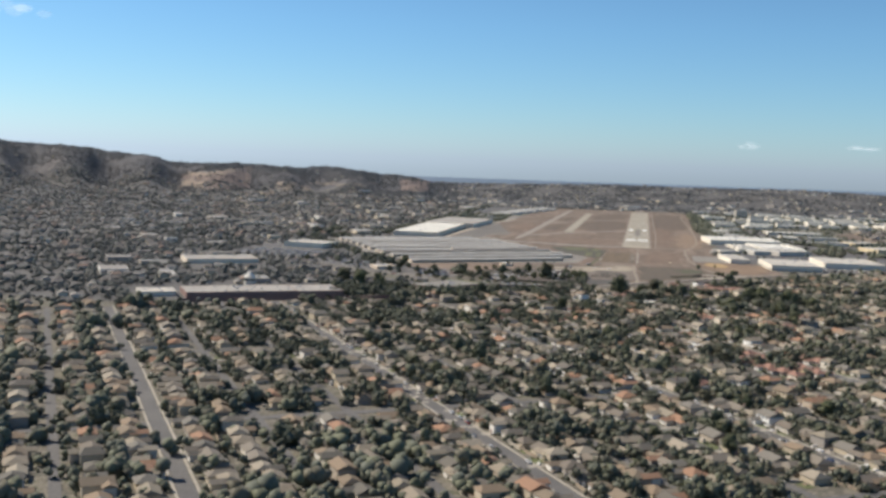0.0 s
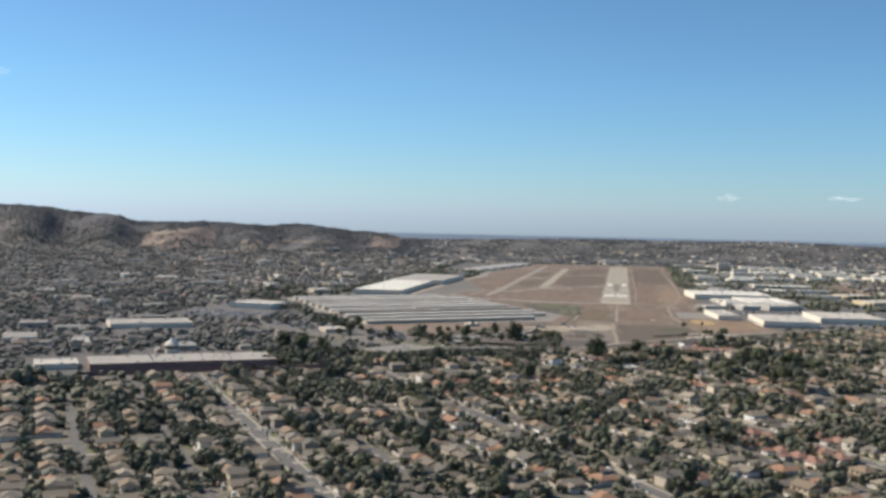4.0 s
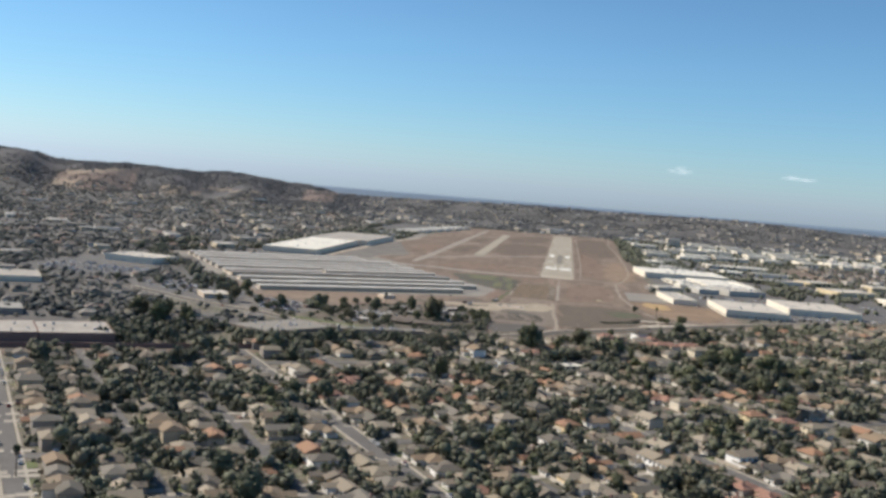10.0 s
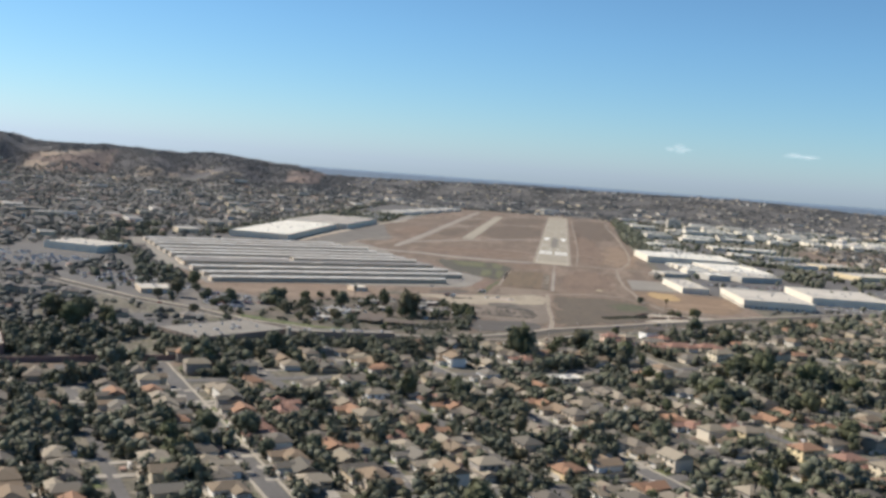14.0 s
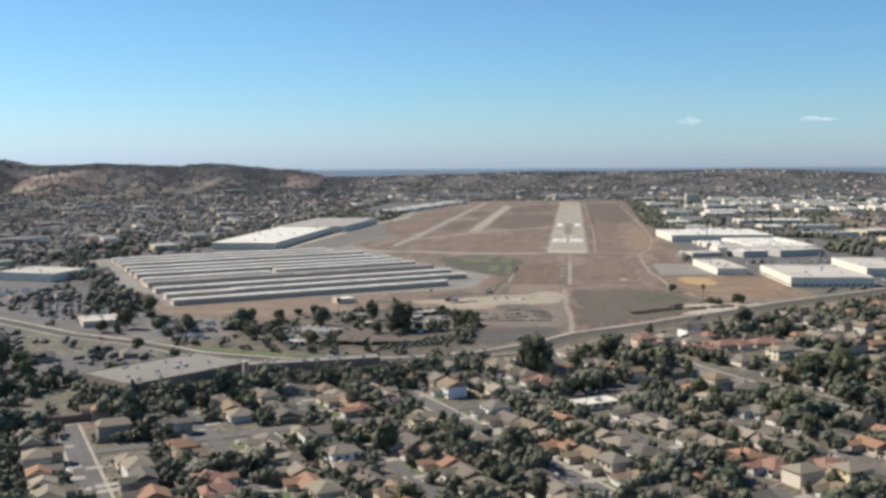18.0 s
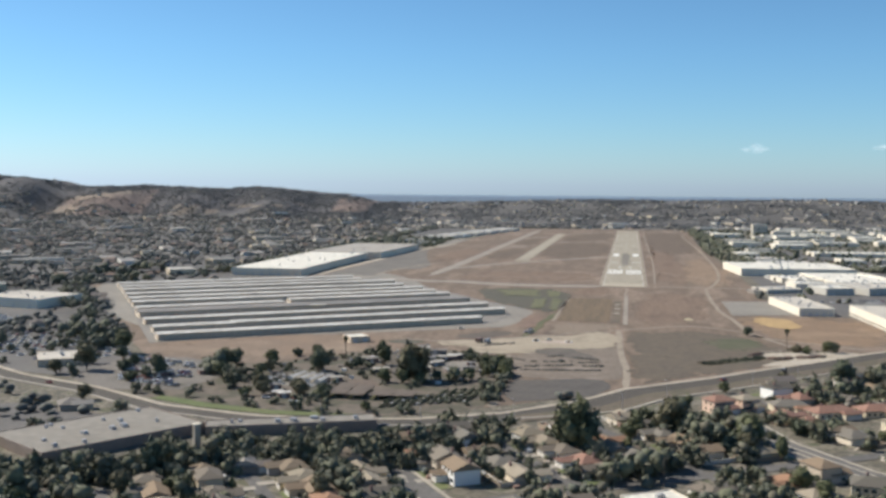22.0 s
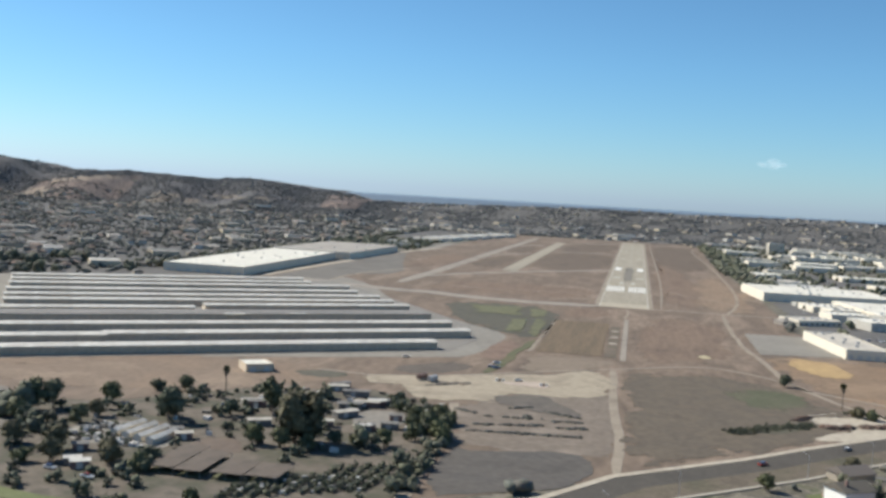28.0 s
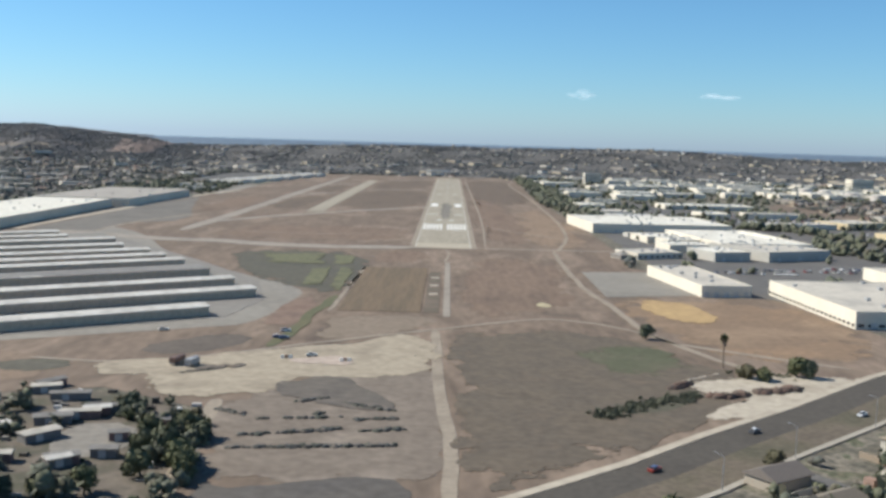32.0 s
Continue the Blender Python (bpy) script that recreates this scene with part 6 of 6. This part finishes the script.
for x, y, w, d, rz in SHEDS:
    g = thing("shed", "low nursery shed with weathered metal roof", "shed", "nursery sheds", at=pose(x, y, 0.1, rz=rz))
    w, d = w * 0.75, d * 0.75
    part("wall", Build().box(0, 0, 0, w, d, 2.5), (BRICKISH, HANGAR_DARK)[int(-y) % 2], g)
    part("roof", Build().roof(-0.4, -0.4, w + 0.4, d + 0.4, 2.6, 0.6, 0.0, 0.12), (HANGAR_DARK, GREY_ROOF, HANGAR_DARK, HANGAR_ROOF)[int(-x) % 4], g)
    part("door", Build().box(w * 0.3, -0.06, 0, w * 0.3 + 2, 0, 2.1), LOAD_DOOR, g)

# rows of rubble, spoil and machines on the building yard
rng = np.random.default_rng(12)


def heap(name, line, size, count, mat, label, category):
    """A row of uneven heaps along a line, as one mesh."""
    vs, fs = [], []
    for k in range(count):
        t = rng.uniform()
        c = np.array(line[0]) * (1 - t) + np.array(line[1]) * t + rng.normal(0, size * 0.4, 2)
        v = ICO_V * rng.uniform(0.6, 1.2, (12, 1)) * size * rng.uniform(0.5, 1.1) * (1.3, 1.0, 0.7) + (*c, 0.2)
        vs.append(v)
        fs.append(ICO_F + 12 * k)
    tagged(new(name, arrays(name, np.concatenate(vs), np.concatenate(fs), [mat])), label, category, kind="stuff")


RUBBLE = material("rubble", [(0.075, 0.08, 0.08), (0.12, 0.11, 0.1), (0.09, 0.085, 0.075), (0.16, 0.14, 0.12), (0.06, 0.065, 0.055)], 0.5, 0.95, 2, pick="island")
ROWS = (((-54, -530), (-26, -521), 2.6), ((-20, -523), (-8, -519), 2.4), ((-54, -542), (-10, -536), 3.2), ((-44, -491), (-33, -484), 2.2), ((-28, -491), (-12, -499), 1.8), ((-52, -512), (-27, -508), 1.1), ((-22, -510), (-10, -508), 2.0), ((-66, -503), (-57, -508), 2.2), ((-37, -506), (-33, -503), 2.0), ((-90, -455), (-80, -448), 1.6))
for a, c, dense in ROWS:
    heap("rubble_row", (a, c), 1.25, int(5 + math.hypot(a[0] - c[0], a[1] - c[1]) * dense), RUBBLE, "dark row of rubble and stored material", "rubble")
MULCH = material("mulch", [(0.105, 0.075, 0.062), (0.13, 0.085, 0.068), (0.085, 0.066, 0.056)], 0.5, 0.95, 2, pick="island")
for a, c, n in (((97, -469), (110, -463), 60), ((114, -461), (130, -453), 75), ((84, -457), (92, -449), 22)):
    heap("mulch_heap", (a, c), 2.4, n, MULCH, "long low heap of dark reddish mulch by the road", "heap")
heap("stone_row", ((92, -445), (109, -430)), 0.8, 26, PALE, "row of pale boulders along the yard's edge", "stones")
patch("spoil_ground", [(-54, -487), (-50, -455), (-32, -453), (-22, -470), (-2, -498), (-8, -506), (-28, -498), (-42, -484)], 0.4, [(0.105, 0.092, 0.08), (0.13, 0.112, 0.096), (0.09, 0.08, 0.072)], "dark spoil spread beside the yard", "spoil", full=0.55)


def truck(x, y, rz, mat, label):
    t = thing("truck", label, "truck", at=pose(x, y, 0.26, rz=rz))
    part("chassis", Build().box(-3.6, -1.1, 0.6, 3.6, 1.1, 1.0), STEEL, t)
    part("cab", Build().box(2.0, -1.15, 1.0, 3.7, 1.15, 3.0, inset=0.15), mat, t)
    part("body", Build().box(-3.7, -1.25, 1.0, 1.8, 1.25, 2.9), mat, t)
    for wx in (-2.4, 2.6):
        for wy in (-1.2, 0.85):
            b = Build()
            ring = lambda yy: [(wx + 0.5 * math.cos(a * math.tau / 10), yy, 0.5 + 0.5 * math.sin(a * math.tau / 10)) for a in range(10)]
            b.solid(ring(wy), ring(wy + 0.35))
            hub = part("wheel", b, RUBBER, t)
            part("hub", Build().box(wx - 0.2, wy - 0.03, 0.3, wx + 0.2, wy + 0.38, 0.7), STEEL, hub)


truck(-95, -441, 70, RED, "dull brown tipper truck on the yard")
truck(-89, -443, 75, STEEL, "grey tipper truck on the yard")
BOARDS = material("weathered_boards", [(0.2, 0.165, 0.135), (0.25, 0.205, 0.165), (0.16, 0.135, 0.115)], 0.5, 0.9, 2)
for x, y in ((-83, -446), (-78, -444), (-73, -442)):
    pl = thing("board_stack", "low stack of weathered boards on pale dirt", "boards", at=pose(x, y, 0.26, rz=62))
    for k in range(4):
        part("board", Build().box(-3.4, k * 0.9 - 1.8, 0, 3.4, k * 0.9 - 1.1, 0.5, inset=0.06), BOARDS, pl)


for x, y in ((-57, -425), (-34, -428)):
    bar = thing("road_barrier", "reddish-brown and white barriers on the yard", "barrier", "yard barriers", at=pose(x, y, 0.3, rz=20))
    for k in range(3):
        part("barrier_block", Build().box(k * 1.6 - 2.4, -0.4, 0, k * 1.6 - 1.0, 0.4, 1.1, inset=0.12), RED if k % 2 else PAINT, bar)
# ---- cars ----
def car_variant():
    c = thing("car", "small parked car with dark windows", "car", "parked cars")
    b = Build().box(-2.2, -0.88, 0.35, 2.2, 0.88, 0.95, inset=0.06)
    part("body", b, CAR, c)
    part("cabin", Build().box(-1.4, -0.8, 0.95, 1.0, 0.8, 1.45, inset=0.22), GLASS, c)
    part("car_roof", Build().box(-1.15, -0.58, 1.45, 0.75, 0.58, 1.5), CAR, c)
    for wx in (-1.35, 1.35):
        for wy in (-0.9, 0.7):
            ring = lambda yy: [(wx + 0.33 * math.cos(a * math.tau / 8), yy, 0.33 + 0.33 * math.sin(a * math.tau / 8)) for a in range(8)]
            part("wheel", Build().solid(ring(wy), ring(wy + 0.2)), RUBBER, c)
    return c


car = car_variant()
spots = []
for u in (-799, -638, -477):
    for v in np.arange(-1250, -420, 13.0):
        x, y = town(u + rnd.choice((-3.7, 3.7)), v + rnd.uniform(-4, 4))
        if in_town(x, y) and rnd.random() < 0.55 and -1450 < y < -700:
            spots.append((x, y, math.degrees(G) + 90))
spots = spots[:44]
for k in range(6):
    for j in range(15):
        x, y = -294 + 3.1 * j + 5.2 * k, -556 - 0.95 * j - 14.2 * k + (4.5 if k % 2 else 0)
        if inside(x, y, CUSTOMER_LOT) and rnd.random() < 0.68:
            spots.append((x, y, 73 + rnd.uniform(-4, 4)))
spots += [(-48, -421, 15), (-118, -377, 20), (-67, -386, 5), (-66, -371, 8), (-64, -388, 20), (-173, -654, -15), (-157, -659, -15), (98, -512, 46), (60, -552, 46), (-20, -640, 40), (140, -488, 46), (-100, -702, 10), (-300, -642, -25)]
car.matrix_basis = pose(*spots[0][:2], 0.3, rz=spots[0][2])
for x, y, rz in spots[1:]:
    copy_thing(car, pose(x, y, 0.32, rz=rz))


def joined_cars(name, places, label):
    b = Build()
    for x, y, rz in places:
        c, s = math.cos(radians(rz)), math.sin(radians(rz))
        start = len(b.v)
        b.box(-2.2, -0.88, 0.3, 2.2, 0.88, 0.95, inset=0.06)
        b.box(-1.4, -0.8, 0.95, 1.0, 0.8, 1.45, 1, 0, inset=0.22)
        for n in range(start, len(b.v)):
            px, py, pz = b.v[n]
            b.v[n] = (x + c * px - s * py, y + s * px + c * py, pz + 0.1)
    tagged(new(name, b.mesh(name, CAR_FAR, GLASS)), label, "cars", kind="stuff")


rows = []
for k in range(46):
    y = -300 + 19 * k
    for j in range(30):
        x = 150 + 2.9 * j + (k * 53) % 260
        if rnd.random() < 0.6 and not any(a - 4 < x < c + 4 and b_ - 4 < y < e + 4 for a, b_, c, e in ((151, -226, 190, -145), (196, -325, 280, -200), (136, 160, 275, 285), (135, -75, 195, -30), (176, -50, 330, 180), (290, -235, 385, -120), (320, -30, 430, 320))):
            rows.append((x, y, 94))
for k in range(7):
    for j in range(14):
        if rnd.random() < 0.7:
            rows.append((-440 + 9 * j + 2 * k, -520 - 5.2 * j + 9 * k, 60))
for k in range(9):
    for j in range(24):
        x, y = -590 + 4.6 * j + 1.5 * k, -456 - 1.0 * j + 10.5 * k
        if rnd.random() < 0.5 and inside(x, y, STORE_LOT) and y < -352:
            rows.append((x, y, 80))
rows = [r for r in rows if not inside(r[0], r[1], AIRFIELD)]
joined_cars("parked_cars", rows, "many parked cars in factory yards")


# ---- poles ----
def pole_variant():
    p = thing("utility_pole", "tall wooden utility pole with crossarm", "pole", "utility poles")
    ring = lambda r, z: [(r * math.cos(a * math.tau / 6), r * math.sin(a * math.tau / 6), z) for a in range(6)]
    part("shaft", Build().solid(ring(0.17, -0.2), ring(0.1, 11.5)), BARK, p)
    part("crossarm", Build().box(-1.3, -0.07, 10.5, 1.3, 0.07, 10.65), BARK, p)
    part("crossarm", Build().box(-1.0, -0.07, 9.6, 1.0, 0.07, 9.75), BARK, p)
    return p


def lamp_variant():
    p = thing("street_lamp", "grey steel street lamp with curved arm", "street lamp", "street lamps")
    ring = lambda r, z: [(r * math.cos(a * math.tau / 6), r * math.sin(a * math.tau / 6), z) for a in range(6)]
    part("post", Build().solid(ring(0.14, -0.2), ring(0.08, 9)), STEEL, p)
    part("arm", Build().solid([(0, -0.05, 8.9), (0, 0.05, 8.9), (0, 0.05, 9.0), (0, -0.05, 9.0)], [(2.4, -0.05, 9.4), (2.4, 0.05, 9.4), (2.4, 0.05, 9.5), (2.4, -0.05, 9.5)]), STEEL, p)
    head = part("head", Build().box(2.2, -0.16, 9.36, 3.0, 0.16, 9.5, inset=0.03), STEEL, p)
    part("lens", Build().box(2.35, -0.12, 9.32, 2.9, 0.12, 9.36), GLASS, head)
    return p


up = pole_variant()
up.matrix_basis = pose(*town(-554, -1039), 0, rz=32)
for u, v0 in ((-554, -999), (-714, -999), (-394, -979)):
    for k in range(9):
        x, y = town(u, v0 + 45 * k)
        if in_town(x, y):
            copy_thing(up, pose(x, y, 0, rz=32.2))
sl = lamp_variant()
edge = kerbs[: len(MAIN)]
sl.matrix_basis = pose(*edge[10], 0.3, rz=130)
for k in (5, 6, 7, 8, 9, 11, 12, 13):
    copy_thing(sl, pose(*edge[k], 0.3, rz=130))


# ---- clouds ----
CLOUD = material("cloud", [(0.85, 0.85, 0.85), (0.9, 0.9, 0.9)], 0.01, 1.0, 0.05, amount=0.02)
CLOUD.node_tree.nodes["Principled BSDF"].inputs["Alpha"].default_value = 0.042
# Emission stands in for sunlight scattered inside the cloud.
CLOUD.node_tree.nodes["Principled BSDF"].inputs["Emission Color"].default_value = (0.85, 0.88, 0.95, 1)
CLOUD.node_tree.nodes["Principled BSDF"].inputs["Emission Strength"].default_value = 0.95


def cloud(az, el, wide, tall):
    """A small thin cloud far out over the sea, of many faint overlapping puffs."""
    far = 4150
    c = np.array((6 - far * math.sin(radians(az)), -1281 + far * math.cos(radians(az)), 117 + far * math.tan(radians(el))))
    vs, fs = [], []
    for k in range(7):
        x = (k - 3) * 0.13 + rng.normal(0, 0.05)
        v = ICO_V * rng.uniform(0.7, 1.1, (12, 1)) * rng.uniform(0.45, 0.8) * (wide * 0.36, wide * 0.3, tall * 0.62) + c + (wide * x, wide * rng.normal(0, 0.2), tall * (0.2 * rng.normal() + 0.3 * math.exp(-8 * x * x)))
        vs.append(v)
        fs.append(ICO_F + 12 * k)
    me = arrays("cloud", np.concatenate(vs), np.concatenate(fs), [CLOUD])
    me.polygons.foreach_set("use_smooth", np.ones(len(me.polygons), bool))
    ob = new("cloud", me)
    tagged(ob, "small thin white cloud above the horizon", "cloud", kind="structure")


cloud(-6.2, 1.85, 85, 22)
cloud(-12.7, 1.95, 110, 16)
cloud(38.2, 7.89, 190, 55)

places = []
for _ in range(40):
    t, o = rnd.random(), rnd.uniform(6, 30)
    places.append((-562 + 230 * t - o * 0.85, -128 - 372 * t - o * 0.5, rnd.uniform(0.7, 1.4)))
for _ in range(26):
    x, y = rnd.uniform(-330, -200), rnd.uniform(-660, -560)
    if inside(x, y, COMPOUND) and not inside(x, y, CUSTOMER_LOT):
        places.append((x, y, rnd.uniform(0.5, 1.0)))
for _ in range(520):
    x, y = rnd.uniform(-300, -60), rnd.uniform(-690, -480)
    if inside(x, y, COMPOUND) and not inside(x, y, strip(MAIN[:8], 22)) and noise.noise(Vector((x / 14, y / 9, 1))) > 0.12 and not inside(x, y, CUSTOMER_LOT) and not any(inside(x, y, q) for q in OPEN_YARDS):
        places.append((x, y, rnd.uniform(0.35, 0.7)))
for ax, ay, bx, by, n in ((-88, -514, -70, -522, 8), (-70, -522, -63, -563, 16), (-63, -563, -60, -636, 24)):
    for _ in range(n):
        t = rnd.random()
        places.append((ax + (bx - ax) * t + rnd.gauss(0, 1.6), ay + (by - ay) * t + rnd.gauss(0, 1.6), rnd.uniform(0.45, 0.85)))
for gx0, gy0, n in ((-590, 50, 16), (-592, -20, 8), (-371, -476, 6), (-538, -78, 8), (-586, -112, 8), (-341, -522, 3), (-221, -580, 3)):
    for _ in range(n):
        places.append((gx0 + rnd.uniform(-22, 22), gy0 + rnd.uniform(-18, 18), rnd.uniform(1.2, 2.0)))
joined_trees("hedgerow_trees", places, "rows of dark trees beside the hangars and nursery", 5, leaves=10)
STOCK = material("nursery_stock", [(0.05, 0.06, 0.035), (0.2, 0.185, 0.165), (0.1, 0.085, 0.07), (0.07, 0.08, 0.045), (0.45, 0.43, 0.4), (0.09, 0.08, 0.065), (0.6, 0.58, 0.55)], 0.5, 0.9, 2, pick="island")
b = Build()
for _ in range(620):
    x, y = rnd.uniform(-300, -62), rnd.uniform(-688, -484)
    if inside(x, y, COMPOUND) and not inside(x, y, strip(MAIN[:8], 24)) and not any(inside(x, y, q) for q in OPEN_YARDS) and y > -600 and x > -215 and not inside(x, y, CUSTOMER_LOT):
        w, d, h = rnd.uniform(0.8, 3.5), rnd.uniform(0.8, 2.2), rnd.uniform(0.4, 1.8)
        b.box(x, y, 0.12, x + w, y + d, 0.12 + h, inset=0.1)
for k in range(13):
    for j in range(26):
        x, y = -126 + 4.3 * k + 0.12 * j, -671 + 2.6 * k + 1.35 * j
        if inside(x, y, STOCK_ROWS) and rnd.random() < 0.8:
            b.box(x, y, 0.12, x + rnd.uniform(0.8, 2.2), y + rnd.uniform(0.7, 1.2), 0.12 + rnd.uniform(0.5, 1.6), inset=0.15)
for _ in range(150):
    x, y = rnd.uniform(-192, -160), rnd.uniform(-620, -590)
    if inside(x, y, OPEN_YARDS[2]) and not inside(x, y, [(-176, -610), (-155, -618), (-152, -596), (-174, -586)]):
        b.box(x, y, 0.2, x + rnd.uniform(1, 3), y + rnd.uniform(0.8, 2), 0.2 + rnd.uniform(0.4, 1.6), inset=0.1)
leafy = []
for k in range(13):
    for j in range(30):
        x, y = -124 + 4.3 * k + 0.1 * j, -671 + 2.6 * k + 1.2 * j
        if inside(x, y, STOCK_ROWS) or inside(x, y, [(-90, -628), (-66, -622), (-64, -590), (-84, -596)]):
            leafy.append((x + rnd.gauss(0, 0.3), y + rnd.gauss(0, 0.3), rnd.uniform(0.12, 0.3)))
joined_trees("potted_shrubs", leafy, "rows of dark potted shrubs in the nursery", 2, leaves=8)
tagged(new("nursery_stock", b.mesh("nursery_stock", STOCK)), "clutter of plant trays, crates and stored goods", "goods", kind="stuff")

places = []
for x, y, turn, r, side, v, u in LOTS[:2400]:
    c, s = math.cos(radians(turn)), math.sin(radians(turn))
    for _ in range(5):
        px, py = rnd.choice(((rnd.uniform(-9, 9), rnd.uniform(6, 12)), (rnd.uniform(-9, 9), rnd.uniform(-9, -6)), (rnd.choice((-8.8, 8.8)), rnd.uniform(-8, 10))))
        places.append((x + c * px - s * py, y + s * px + c * py, rnd.uniform(0.18, 0.42)))
joined_trees("garden_shrubs", places, "low green shrubs and hedges in the gardens", 2)

places = []
for _ in range(130):
    t = rnd.random()
    places.append((-222 + 165 * t + rnd.uniform(-8, 8), -826 + 100 * t + rnd.uniform(-9, 9), rnd.uniform(0.7, 1.5)))
for gx0, gy0, n in ((144, -1078, 14), (75, -1094, 10), (20, -1075, 9), (174, -1110, 12), (10, -1023, 8), (-230, -1031, 8), (-238, -1180, 8), (-227, -1364, 10), (-276, -1421, 10), (-174, -1422, 8), (-460, -1024, 12), (-345, -1361, 8), (-20, -950, 7), (16, -964, 7), (-248, -968, 7), (75, -1079, 10), (22, -751, 5), (-62, -728, 12), (-70, -750, 10), (-92, -777, 12), (-55, -712, 6), (64, -800, 9), (152, -768, 12), (177, -758, 9), (205, -745, 9), (-24, -878, 8), (-100, -965, 6), (-115, -920, 6), (-48, -958, 5), (-86, -859, 6), (120, -935, 3), (26, -943, 4), (126, -545, 2), (-290, -825, 14), (-275, -795, 8), (-320, -806, 8), (-225, -912, 6), (134, -807, 8), (160, -785, 10), (190, -781, 9), (-20, -902, 8), (-303, -853, 8), (-233, -1199, 8), (-280, -1161, 8), (-400, -1050, 10), (-470, -997, 6), (150, -755, 8)):
    for _ in range(n):
        places.append((gx0 + rnd.uniform(-17, 17), gy0 + rnd.uniform(-15, 15), rnd.uniform(0.85, 1.55)))
reeds = []
for line, n in ((((53, -498), (72, -481), (93, -466)), 300), (((113, -426), (122, -430), (138, -433)), 26)):
    for _ in range(n):
        t = rnd.uniform(0, len(line) - 1.001)
        (ax, ay), (bx, by) = line[int(t)], line[int(t) + 1]
        f = t - int(t)
        reeds.append((ax + (bx - ax) * f + rnd.gauss(0, 2.3), ay + (by - ay) * f + rnd.gauss(0, 2.3), rnd.uniform(0.08, 0.17)))
joined_trees("reed_beds", reeds, "dark reeds and low scrub along the ditch", 3, leaves=14)
joined_trees("tall_groves", places, "groves of large dark trees among the houses", 9, leaves=28)

for x, y, w in ((-226, -266, 12), (-214, -253, 25), (-183, -229, 13), (-170, -215, 8), (-160, -204, 12), (-262, -296, 14), (-300, -318, 20)):
    t = thing("roof_hatch", "pale repaired panel on the weathered hangar roof", "roof panel", at=pose(x, y, 5.2, rz=36))
    part("panel", Build().box(0, 0, 0, w, 5, 0.12), HANGAR_ROOF, t)
